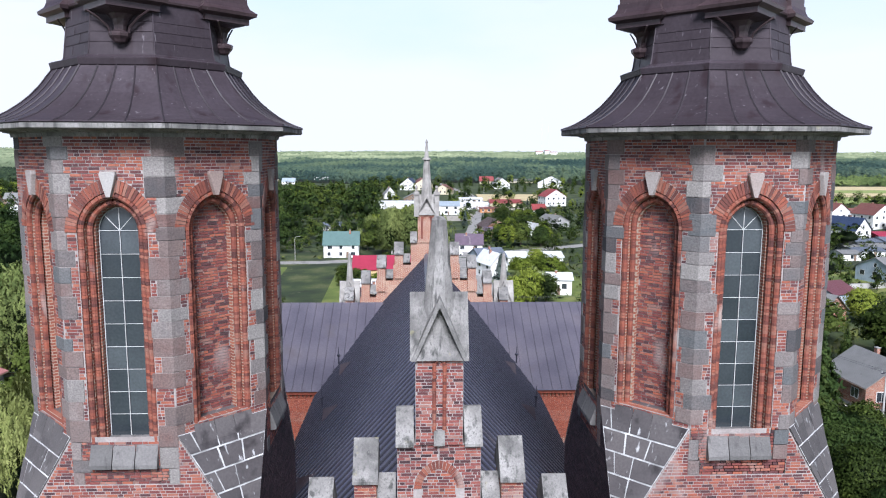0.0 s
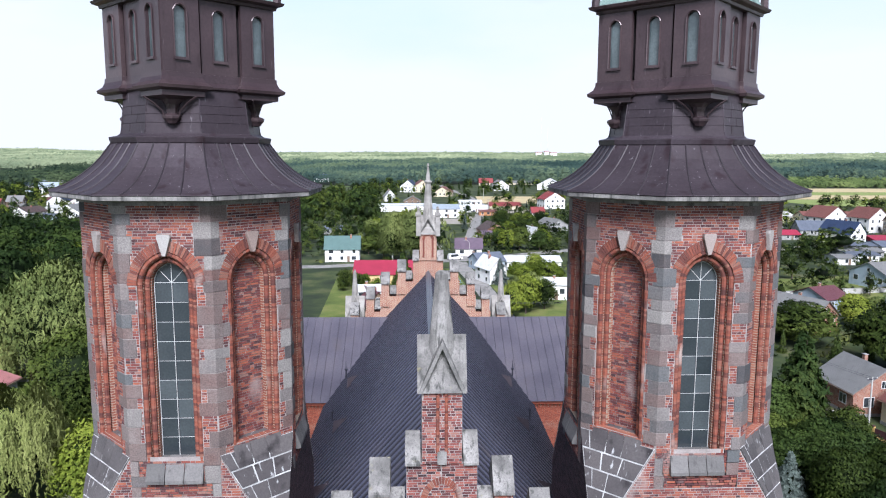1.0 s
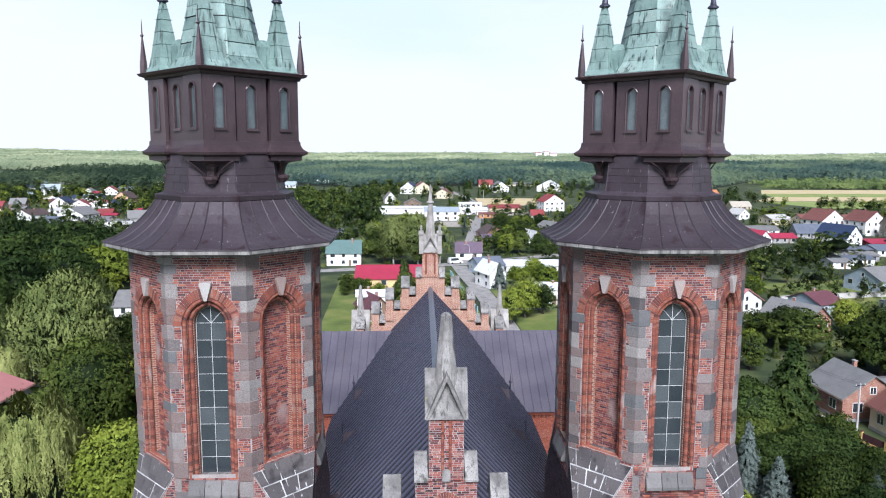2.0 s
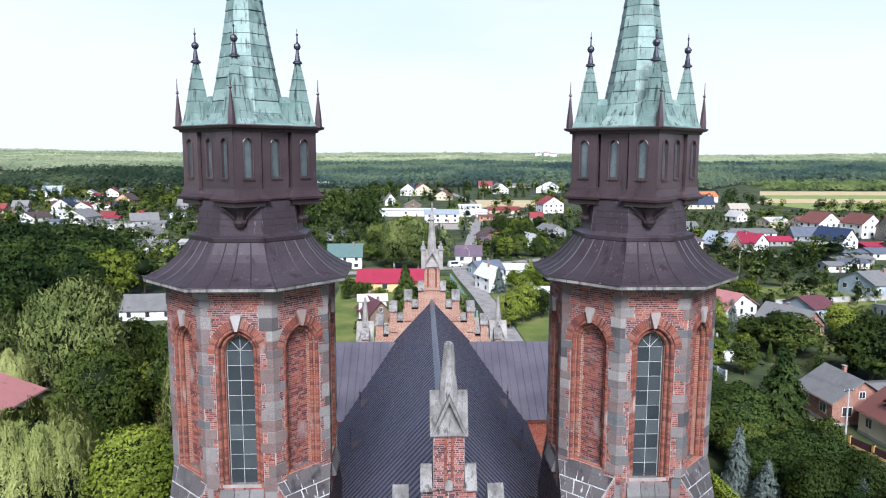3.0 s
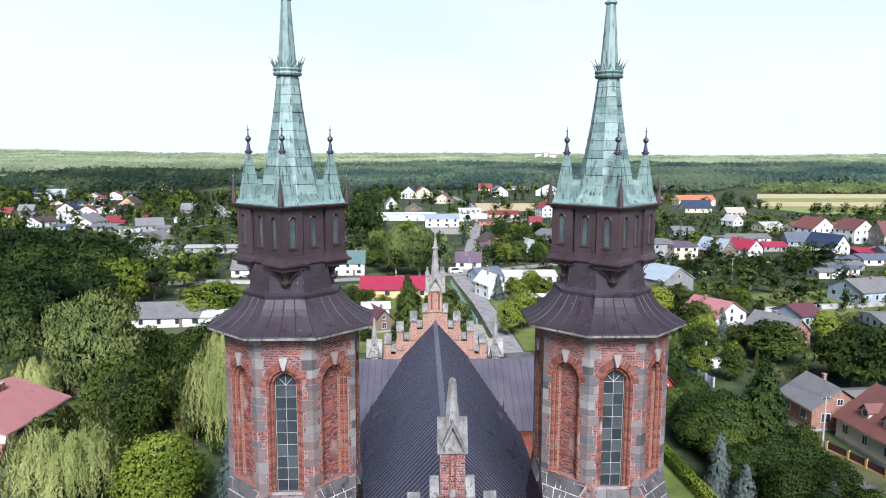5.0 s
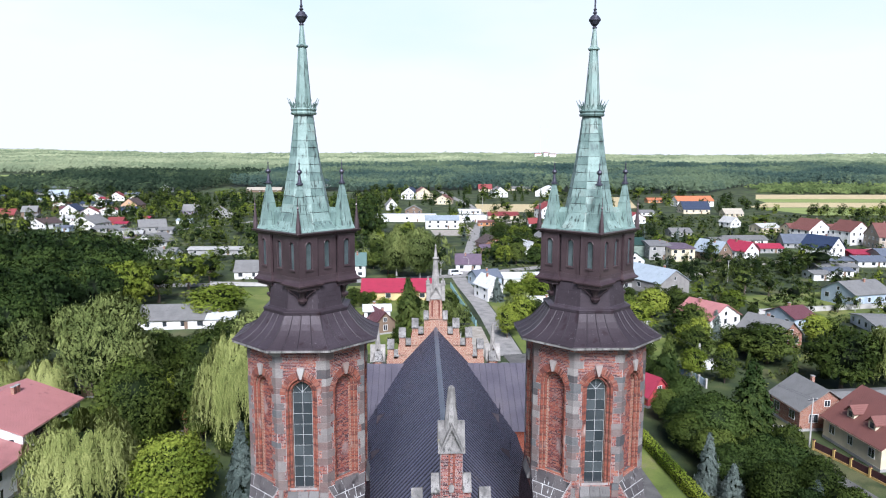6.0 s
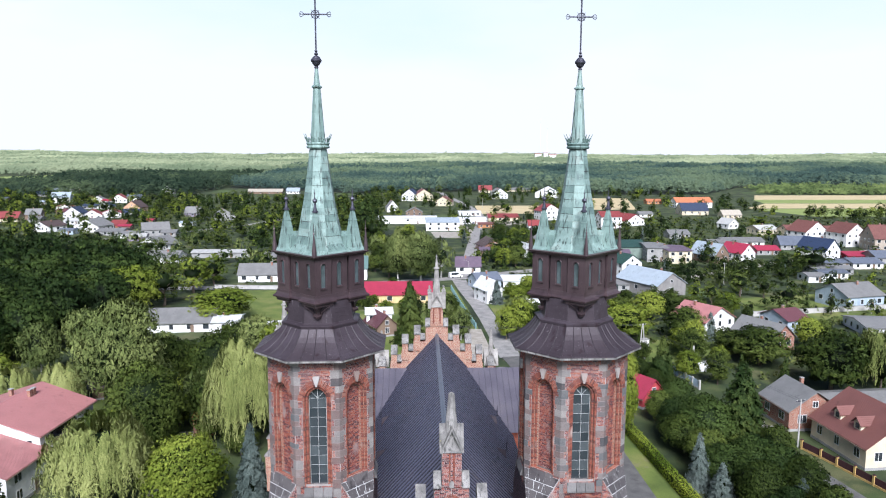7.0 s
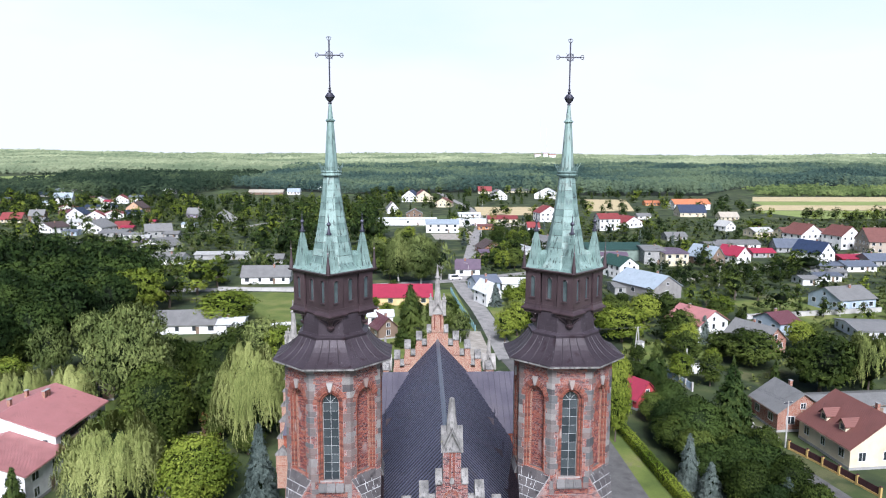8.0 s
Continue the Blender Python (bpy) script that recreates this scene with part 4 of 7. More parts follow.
grid = [[bm.verts.new((x, y, land(x, y))) for x in xs] for y in ys]
for a, b in zip(grid, grid[1:]):
    for i in range(len(xs) - 1):
        bm.faces.new((a[i], a[i + 1], b[i + 1], b[i]))
tagged(part("ground", bm, GRASS), "green grassy plain with meadows and gardens", "ground", kind="structure")

BLOCKED = []          # (x, y, radius) that trees keep clear of


def strip(name, points, wide, mat, label, z=0.03, block=True):
    """A road or path along points, as a raised sheet with edges."""
    pts = [Vector((x, y, 0)) for x, y in points]
    rings = []
    for i, p in enumerate(pts):
        d = (pts[min(i + 1, len(pts) - 1)] - pts[max(i - 1, 0)]).normalized()
        s = Vector((d.y, -d.x, 0)) * wide / 2
        rings.append([p - s - Vector((0, 0, 0.1)), p + s - Vector((0, 0, 0.1)), p + s + Vector((0, 0, z)), p - s + Vector((0, 0, z))])
    for a, b in zip(pts, pts[1:]):
        for k in range(int((b - a).length / (wide * 0.7)) + 1):
            q = a + (b - a) * (k * wide * 0.7 / max(0.1, (b - a).length))
            BLOCKED.append((q.x, q.y, wide * 0.55))
    tagged(part(name, hull(bmesh.new(), rings), mat), label, "road", kind="structure")


def patch(name, corners, mat, label, z=0.05):
    c = [(x, y) for x, y in corners]
    tagged(part(name, hull(bmesh.new(), [[(x, y, -0.1) for x, y in c], [(x, y, z + land(x, y)) for x, y in c]]), mat), label, "field", kind="structure")
    if name == "field":
        FIELDS.append(c)


FIELDS = []
strip("road", [(21, 120), (20.5, 140), (20, 157), (19, 176), (16.5, 205), (15.5, 222)], 5.2, ASPHALT, "grey asphalt village road")
strip("road", [(-150, 206), (-70, 210), (-30, 213), (15, 226), (60, 250), (110, 285)], 6.0, ASPHALT, "grey asphalt street past the houses", 0.045)
strip("road", [(15.5, 224), (22, 262), (30, 330), (42, 420), (50, 500), (48, 585), (41, 668), (27, 852), (16, 1010)], 5.5, ASPHALT, "long asphalt road into the woods", 0.06)
strip("road", [(61, 30), (60.2, 46), (58.6, 56), (56.8, 70), (53, 86), (47, 105), (41, 128)], 4.0, DRIVE, "narrow asphalt lane along the fences", 0.04)
strip("path", [(26, 20), (28.5, 45), (29.5, 56), (29, 72), (26, 90), (22, 121)], 6.2, DRIVE, "asphalt drive beside the church", 0.05)
strip("path", [(-34, 20), (-37, 45), (-39, 62), (-41, 78)], 3.0, GRAVEL, "pale gravel path under the trees")
strip("path", [(-200, 330), (-150, 372), (-110, 430), (-70, 520)], 5, ASPHALT, "grey lane between the houses", 0.05)
strip("path", [(70, 200), (150, 255), (230, 300)], 4, GRAVEL, "pale lane between the gardens", 0.05)
patch("field", [(285, 555), (700, 548), (760, 600), (330, 612)], STRAW, "pale ripe straw field")
patch("field", [(330, 614), (770, 604), (830, 655), (342, 662)], MEADOW, "light green strip of meadow")
patch("field", [(345, 664), (840, 658), (900, 730), (380, 735)], STRAW, "pale straw field by the woods")
patch("field", [(300, 478), (640, 476), (690, 545), (286, 552)], MEADOW, "light green meadow")
patch("field", [(50, 508), (108, 508), (122, 590), (54, 592)], STRAW, "pale straw field")
patch("field", [(146, 545), (186, 545), (222, 690), (176, 692)], STRAW, "pale straw field beside the houses")
patch("field", [(-1000, 985), (-525, 965), (-680, 1395), (-1250, 1395)], MEADOW, "light green meadow by the woods")
patch("lawn", [(-22, 122), (17, 122), (15, 172), (13, 208), (-24, 206)], LAWN, "sunlit mown grass before the hall", 0.028)
patch("lawn", [(24, 122), (46, 132), (48, 205), (21, 205)], LAWN, "sunlit grass beside the village road", 0.026)
patch("yard", [(11, 355), (36, 353), (33, 428), (26, 428), (26, 384), (9, 384)], GRAVEL, "pale gravel yard between the halls", 0.04)
patch("yard", [(45, 420), (80, 425), (82, 452), (50, 448)], GRAVEL, "pale gravel yard by the shops", 0.04)
patch("lawn", [(48, 116), (64, 115), (69, 131), (54, 138)], LAWN, "sunlit mown grass behind the wall", 0.035)
patch("lawn", [(-62, 160), (-38, 160), (-40, 203), (-60, 205)], LAWN, "mown grass in front of a long house", 0.03)
patch("lawn", [(66, 118), (96, 128), (86, 146), (58, 128)], LAWN, "mown garden lawn", 0.03)
patch("lawn", [(100, 148), (190, 170), (200, 205), (105, 185)], LAWN, "open rough grass between gardens", 0.03)
patch("lawn", [(32.0, 30), (35.9, 30), (34.6, 84), (32.0, 84)], LAWN, "grass verge beside the drive", 0.06)
patch("lawn", [(-70, 78), (-56, 74), (-50, 92), (-66, 98)], LAWN, "sunlit grass behind the house", 0.03)
patch("lawn", [(40, 30), (57, 30), (55, 50), (41, 50)], LAWN, "orchard grass", 0.03)
patch("yard", [(10.0, 119), (17.2, 119), (16.6, 147), (12.8, 148)], GRAVEL, "pale sandy yard behind the chancel", 0.052)
patch("yard", [(-46.5, 137), (-36, 134.5), (-37.5, 146), (-45, 147)], GRAVEL, "bare sandy patch on the grass", 0.035)
patch("lawn", [(-46, 147.5), (-37, 146.5), (-36, 159.5), (-44, 159.5)], LAWN, "dry sunlit grass beside the fence", 0.03)
# shade under the far woods is put into this dark colour
FLOOR = material("forest floor with painted shade", [(0.010, 0.016, 0.007), (0.020, 0.030, 0.012)], 0.95, noise_scale=0.1, bump=0.3)


# ---- houses ----
def plain(name, c, rough=0.9, **k):
    return material(name, [tuple(v * 0.82 for v in c), c, tuple(min(1, v * 1.08) for v in c)], rough, noise_scale=0.5, bump=0.15, fine=0.12,
                    spots=[(tuple(v * 0.6 for v in c), 0.66, 0.6, (1.5, 1.5, 0.4))], **k)


def ribbed(name, c, rough=0.55, step=0.25, metal=0.0):
    """Roof covering with fine courses across the slope."""
    m = material(name, [tuple(v * 0.7 for v in c), c, tuple(min(1, v * 1.15) for v in c)], rough, metal, noise_scale=0.6, bump=0.0, fine=0.2, by="object", spread=0.25,
                 spots=[(tuple(v * 0.55 for v in c), 0.62, 0.8, (1, 1, 1))])
    n, l = m.node_tree.nodes, m.node_tree.links
    w = n.new("ShaderNodeTexWave")
    w.inputs["Scale"].default_value = 1 / step / 3.14
    l.new(n.new("ShaderNodeTexCoord").outputs["Object"], w.inputs["Vector"])
    b = n.new("ShaderNodeBump")
    b.inputs["Strength"].default_value, b.inputs["Distance"].default_value = 0.5, 0.05
    l.new(w.outputs["Fac"], b.inputs["Height"])
    l.new(b.outputs["Normal"], n["Principled BSDF"].inputs["Normal"])
    return m


WALLS = {k: plain(k + " render", c) for k, c in dict(white=(0.80, 0.80, 0.78), cream=(0.66, 0.58, 0.42), brown=(0.20, 0.14, 0.10), orange=(0.52, 0.24, 0.10), grey=(0.32, 0.32, 0.31),
         peach=(0.60, 0.38, 0.24), violetwall=(0.26, 0.22, 0.30), yellow=(0.64, 0.47, 0.24), bluewall=(0.38, 0.46, 0.54), green=(0.20, 0.26, 0.22), plank=(0.26, 0.25, 0.24),
         red=(0.45, 0.06, 0.07), beigewall=(0.42, 0.36, 0.29)).items()}
WALLS["brick"] = brick_wall_material("house brick")
ROOFS = {k: ribbed(k + " roof", c) for k, c in dict(red=(0.24, 0.05, 0.05), grey=(0.20, 0.20, 0.195), darkbrown=(0.085, 0.06, 0.055), paleblue=(0.36, 0.42, 0.47), greyblue=(0.13, 0.15, 0.19),
         pale=(0.48, 0.48, 0.46), navy=(0.035, 0.05, 0.09), white=(0.70, 0.72, 0.73), teal=(0.10, 0.17, 0.16), crimson=(0.33, 0.032, 0.065), maroon=(0.13, 0.05, 0.06), brownroof=(0.175, 0.072, 0.060),
         blue=(0.030, 0.048, 0.10), violet=(0.15, 0.11, 0.15), orange=(0.48, 0.18, 0.085), darkgreen=(0.03, 0.075, 0.06), beige=(0.42, 0.38, 0.31), pinkred=(0.40, 0.175, 0.17)).items()}
COLOUR = dict(violetwall="violet", bluewall="pale blue", beigewall="beige", brownroof="brown", greyblue="blue-grey", paleblue="pale blue", darkgreen="dark green", darkbrown="dark brown", pinkred="pinkish red",
              plank="grey planked", brick="brick", pale="pale grey", navy="navy blue", white="white")
PANE = material("dark window glass", [(0.02, 0.025, 0.03), (0.05, 0.06, 0.07)], 0.1, noise_scale=2, bump=0.0, spec=0.8)
FRAME = plain("white window frame", (0.70, 0.70, 0.69))
CHIMNEY = brick_wall_material("chimney brick")


def window_on(parent, put, u, z, w, h, near):
    """A framed window standing a little proud of a wall."""
    fr = bmesh.new()
    for a, b, c, d in ((-w, w, h, h + 0.09), (-w, w, -h - 0.09, -h), (-w - 0.09, -w, -h - 0.09, h + 0.09), (w, w + 0.09, -h - 0.09, h + 0.09)) + (((-0.03, 0.03, -h, h),) if near else ()):
        hull(fr, [[put(u + a, 0, z + c), put(u + b, 0, z + c), put(u + b, 0, z + d), put(u + a, 0, z + d)], [put(u + a, 0.05, z + c), put(u + b, 0.05, z + c), put(u + b, 0.05, z + d), put(u + a, 0.05, z + d)]])
    f = part("window", fr, FRAME, parent)
    part("pane", hull(bmesh.new(), [[put(u - w, d, z - h), put(u + w, d, z - h), put(u + w, d, z + h), put(u - w, d, z + h)] for d in (0.0, 0.02)]), PANE, f)


def house(x, y, long, across, wall, rise, turn, wall_color, roof_color, dormers=0, chimneys=1):
    """A house with its ridge along its own x; wall: height of the eaves; rise: of the roof above them."""
    rng = random.Random(int(x * 7 + y * 13))
    big = long * across > 280
    kind = "hall" if big else "house"
    wn, rn = COLOUR.get(wall_color, wall_color), COLOUR.get(roof_color, roof_color)
    h = thing(kind, f"{wn} walled {kind} with a {rn} pitched roof", kind, pose(x, y, 0, 0, 0, turn))
    L, W = long / 2, across / 2
    wm, rm = WALLS[wall_color], ROOFS[roof_color]
    bm = bmesh.new()
    hull(bm, [[(s, -W, 0), (s, W, 0), (s, W, wall), (s, 0, wall + rise), (s, -W, wall)] for s in (-L, L)])
    part("wall", bm, wm, h)
    o, k = 0.45, 0.16
    run = rise / W
    bm = bmesh.new()
    for s in (-1, 1):
        hull(bm, [[(e, s * (W + o), wall - run * o + 0.02), (e, 0, wall + rise + 0.02), (e, 0, wall + rise + k + 0.02), (e, s * (W + o), wall - run * o + k + 0.02)] for e in (-L - o, L + o)])
    part("roof", bm, rm, h)
    near = math.hypot(x, y + 45) < 190
    if near:
        part("plinth", box(bmesh.new(), -L - 0.06, L + 0.06, -W - 0.06, W + 0.06, 0, 0.45), WALLS["grey"], h)
        for s in (-1, 1):
            part("gutter", tube(bmesh.new(), [(-L - o, s * (W + o + 0.05), wall - run * o), (L + o, s * (W + o + 0.05), wall - run * o)], 0.07, 5), WALLS["brown"], h)
    storeys = 1 if wall < 4.3 else 2
    for side in range(4):
        half, out = (L, W) if side % 2 == 0 else (W, L)
        th = radians(-90 + 90 * side)
        nx, ny = math.cos(th), math.sin(th)

        def put(u, d, z, nx=nx, ny=ny, out=out):
            return (nx * (out + d) - ny * u, ny * (out + d) + nx * u, z)
        if y > 260 and math.cos(radians(turn)) * ny + math.sin(radians(turn)) * nx > 0.6:
            continue
        count = max(1, min(4, int(half * 2 / 3.4)))
        if wall_color in ("plank", "green") or roof_color in ("white",) and big:
            count = min(count, 1)
        for st in range(storeys):
            zc = (wall / storeys) * (st + 0.58)
            for i in range(count):
                u = half * 2 * ((i + 0.5) / count - 0.5) + rng.uniform(-0.2, 0.2)
                window_on(h, put, u, zc, rng.choice((0.5, 0.6, 0.75)), min(0.68, wall / storeys * 0.26), near)
        if side % 2 == 1 and rise > 2.4:
            window_on(h, put, 0, wall + rise * 0.30, 0.45, 0.5, near)
        if side == 0 and wall_color != "plank":
            part("door", box_on(put, half * 0.36 - 0.45, half * 0.36 + 0.45, 0.0, 0.06, 0.05, 2.05), WALLS["brown"], h)
    if wall > 2.6 and not big:
        for c in range(chimneys):
            cx, cy = rng.uniform(-0.55, 0.55) * L, rng.choice((-1, 1)) * 0.18 * W
            top = wall + rise + 0.7
            ch = part("chimney", box(bmesh.new(), cx - 0.3, cx + 0.3, cy - 0.25, cy + 0.25, wall + rise * 0.6, top), CHIMNEY, h)
            part("chimney_cap", box(bmesh.new(), cx - 0.37, cx + 0.37, cy - 0.32, cy + 0.32, top, top + 0.09), WALLS["grey"], ch)
    for i in range(dormers):
        # gabled dormer on the slope towards local +y
        dx = (i - (dormers - 1) / 2) * long * 0.36
        zb = wall + rise * 0.30
        y0, y1 = W * 0.78, W * 0.25
        bm = hull(bmesh.new(), [[(dx - 0.8, yy, zb - 0.3), (dx + 0.8, yy, zb - 0.3), (dx + 0.8, yy, zb + 0.9), (dx, yy, zb + 1.7), (dx - 0.8, yy, zb + 0.9)] for yy in (y0, y1)])
        d = part("dormer", bm, wm, h)
        bm = bmesh.new()
        for s in (-1, 1):
            hull(bm, [[(dx + s * 1.15, yy, zb + 0.62), (dx, yy, zb + 1.76), (dx, yy, zb + 1.90), (dx + s * 1.15, yy, zb + 0.76)] for yy in (y0 + 0.35, 0.1)])
        part("dormer_roof", bm, rm, d)
        part("pane", hull(bmesh.new(), [[(dx - 0.4, yy, zb), (dx + 0.4, yy, zb), (dx + 0.4, yy, zb + 0.85), (dx - 0.4, yy, zb + 0.85)] for yy in (y0, y0 + 0.03)]), PANE, d)
    for a in range(-1, 2):
        c, s = math.cos(radians(turn)), math.sin(radians(turn))
        BLOCKED.append((x + c * a * L * 0.7, y + s * a * L * 0.7, max(W, L * 0.5) + 1.2))
    if y > 200:
        away = Vector((x, y + 42)).normalized()
        BLOCKED.append((x - away.x * (W + 7), y - away.y * (W + 7), 7.0))
    return h


house(-278.4, 458.2, 14.0, 10.0, 2.4, 4.2, 0, "cream", "red")
house(-261.6, 457.4, 9.5, 9.0, 5.1, 3.5, 10, "brown", "grey")
house(-221.6, 396.4, 12.0, 15.8, 3.4, 2.7, 60, "white", "darkbrown")
house(-329.3, 637.5, 16.1, 10.0, 5.3, 4.4, 10, "white", "paleblue")
house(-411.8, 797.8, 24.7, 12.0, 2.6, 2.9, 0, "cream", "greyblue")
house(-413.9, 856.2, 24.4, 12.0, 2.4, 2.5, 0, "cream", "pale")
house(-290.7, 560.7, 10.0, 12.5, 2.4, 1.9, 110, "white", "red")
house(-247.6, 487.4, 12.0, 14.0, 2.9, 4.9, 90, "white", "navy")
house(-225.3, 438.7, 12.0, 10.0, 2.4, 1.4, 0, "white", "pale")
house(-194.4, 394.4, 14.0, 16.9, 3.7, 4.1, 75, "white", "grey")
house(-231.1, 477.9, 11.0, 12.6, 2.8, 3.7, 105, "white", "red")
house(-221.5, 486.2, 11.0, 15.0, 3.3, 2.9, 105, "white", "red")
house(-256.4, 560.6, 10.0, 11.3, 2.8, 2.8, 90, "white", "navy")
house(-276.4, 638.1, 12.0, 14.0, 3.7, 4.2, 100, "white", "red")
house(-183.7, 407.1, 8.8, 9.0, 2.8, 2.7, 0, "orange", "red")
house(-175.9, 377.3, 14.7, 14.0, 2.4, 1.2, 0, "grey", "grey")
house(-222.3, 534.2, 12.0, 13.7, 4.0, 4.9, 80, "peach", "darkbrown")
house(-209.4, 493.9, 12.2, 9.0, 2.9, 2.5, 15, "white", "navy")
house(-265.0, 645.3, 12.9, 12.0, 4.3, 2.8, 0, "white", "greyblue")
house(-151.1, 348.6, 9.4, 9.0, 2.4, 1.3, 10, "violetwall", "pale")
house(-128.5, 315.2, 14.0, 13.9, 2.5, 3.6, 65, "white", "grey")
house(-109.9, 271.2, 14.5, 10.0, 2.7, 2.2, -8, "white", "grey")
house(-149.5, 371.0, 14.4, 9.0, 3.9, 3.7, 25, "grey", "grey")
house(-277.5, 775.6, 10.0, 12.1, 4.5, 4.5, 90, "white", "grey")
house(-164.5, 493.4, 10.9, 9.0, 2.9, 4.2, 0, "violetwall", "grey")
house(-134.8, 464.1, 12.0, 14.1, 2.8, 4.8, 115, "grey", "grey")
house(-89.2, 286.4, 26.0, 9.0, 2.4, 0.8, 0, "grey", "pale")
house(-147.0, 422.3, 8.8, 8.0, 2.4, 0.8, 0, "white", "paleblue")
house(-63.1, 272.0, 7.0, 8.0, 2.4, 1.6, 0, "grey", "grey")
house(-57.8, 225.7, 17.9, 10.0, 2.8, 3.4, 2, "white", "grey")
house(-64.8, 152.3, 17.8, 11.0, 2.6, 2.9, 4, "white", "grey")
house(-52.4, 150.3, 6.7, 9.0, 2.9, 0.8, 4, "white", "white")
house(-65.1, 96.2, 5.0, 4.0, 2.4, 0.8, 8, "brown", "darkbrown")
house(-25.3, 227.8, 11.9, 9.0, 4.6, 3.9, 2, "white", "teal")
house(-37.7, 310.6, 7.9, 9.0, 2.4, 1.3, 0, "grey", "greyblue")
house(-6.8, 188.1, 21.7, 13.0, 2.8, 3.0, 0, "yellow", "crimson")
house(-11.3, 149.0, 6.8, 8.0, 5.0, 0.8, 4, "white", "white")
house(-10.7, 144.3, 9.0, 5.5, 3.0, 2.7, 115, "brown", "maroon")
house(-5.2, 438.7, 38.6, 12.0, 4.0, 0.8, 0, "white", "white")
house(16.6, 398.3, 20.2, 18.0, 5.2, 2.1, 0, "white", "paleblue")
house(36.2, 435.9, 22.8, 14.0, 3.0, 1.2, 0, "white", "white")
house(41.6, 497.4, 16.3, 14.0, 2.4, 0.8, 0, "white", "white")
house(-3.0, 660.7, 14.0, 15.1, 5.4, 6.0, 75, "white", "navy")
house(8.5, 661.2, 14.0, 18.1, 5.4, 6.0, 100, "cream", "brownroof")
house(-12.5, 977.4, 37.7, 20.0, 3.1, 2.0, 0, "white", "greyblue")
house(-18.3, 529.8, 10.0, 8.9, 3.9, 5.2, 100, "white", "grey")
house(-0.5, 495.4, 10.0, 12.3, 2.9, 3.3, 90, "brown", "grey")
house(-116.2, 894.6, 18.0, 12.0, 5.0, 4.8, 0, "white", "blue")
house(26.7, 592.9, 12.0, 14.6, 3.9, 4.4, 75, "cream", "brownroof")
house(20.4, 240.9, 9.7, 10.0, 2.9, 3.2, -4, "white", "violet")
house(32.6, 289.2, 6.0, 10.0, 2.4, 1.1, 0, "brown", "violet")
house(36.5, 306.6, 12.0, 10.8, 2.4, 3.4, 105, "brick", "darkbrown")
house(23.8, 208.8, 9.0, 9.0, 3.0, 2.2, 18, "bluewall", "greyblue")
house(22.5, 184.6, 10.0, 5.3, 4.5, 3.0, 110, "white", "white")
house(39.3, 212.0, 18.0, 11.0, 2.4, 1.2, 0, "white", "white")
house(35.5, 162.5, 10.5, 10.0, 4.0, 1.0, -8, "white", "white")
house(61.9, 458.7, 21.3, 16.0, 2.4, 2.0, 0, "cream", "red")
house(84.3, 796.6, 15.6, 10.0, 3.3, 5.0, 0, "cream", "red")
house(87.2, 691.6, 12.0, 16.4, 4.5, 6.0, 105, "white", "grey")
house(125.6, 813.0, 29.9, 12.0, 2.4, 2.4, 0, "cream", "grey")
house(140.8, 705.1, 16.0, 22.8, 5.2, 6.0, 70, "white", "white")
house(94.7, 461.4, 12.0, 15.2, 6.6, 4.6, 105, "white", "red")
house(74.6, 401.6, 7.5, 9.0, 2.4, 3.0, 0, "white", "red")
house(68.3, 324.5, 12.0, 11.0, 2.8, 3.0, 115, "grey", "grey")
house(51.0, 282.8, 10.0, 6.8, 2.7, 3.4, 110, "white", "white")
house(45.5, 409.1, 11.0, 9.0, 2.4, 0.8, 0, "orange", "brownroof")
house(123.2, 404.7, 13.8, 10.0, 7.5, 3.1, 8, "white", "red")
house(141.7, 422.1, 13.0, 15.7, 3.4, 4.1, 115, "white", "red")
house(171.0, 479.3, 10.1, 9.0, 2.4, 1.7, 0, "white", "grey")
house(222.6, 612.1, 13.7, 10.0, 2.6, 1.8, 0, "orange", "orange")
house(241.6, 568.7, 32.6, 14.0, 4.9, 3.9, 4, "white", "orange")
house(215.1, 499.5, 20.5, 14.0, 3.5, 5.5, 0, "cream", "navy")
house(91.8, 285.7, 26.5, 24.0, 5.2, 1.9, 0, "green", "darkgreen")
house(113.2, 268.4, 10.8, 20.0, 5.5, 1.0, 6, "cream", "violet")
house(107.0, 273.4, 9.1, 20.0, 6.1, 0.8, -6, "grey", "grey")
house(81.5, 235.2, 14.0, 9.0, 5.2, 3.1, 108, "white", "darkgreen")
house(80.3, 197.5, 20.0, 13.0, 4.2, 3.9, 115, "plank", "paleblue")
house(74.9, 202.5, 11.6, 10.0, 2.6, 0.8, 0, "grey", "grey")
house(147.8, 352.3, 11.5, 10.0, 2.4, 2.0, 0, "grey", "grey")
house(198.6, 399.7, 10.0, 8.0, 3.2, 3.2, 110, "white", "pale")
house(231.7, 470.1, 13.7, 10.0, 2.5, 3.3, 0, "cream", "beige")
house(167.6, 316.7, 21.4, 10.0, 2.6, 1.7, 0, "white", "grey")
house(130.1, 265.9, 14.0, 8.8, 3.5, 4.8, 115, "brown", "paleblue")
house(144.4, 269.4, 12.0, 9.0, 3.8, 3.8, 115, "white", "crimson")
house(165.5, 286.8, 10.8, 9.0, 2.4, 1.6, 0, "grey", "crimson")
house(205.0, 367.9, 12.5, 12.0, 3.3, 2.0, 10, "cream", "pale")
house(212.0, 332.4, 13.0, 15.8, 6.1, 5.2, 108, "white", "brownroof")
house(215.0, 355.9, 8.5, 10.0, 3.9, 2.7, 8, "cream", "brownroof")
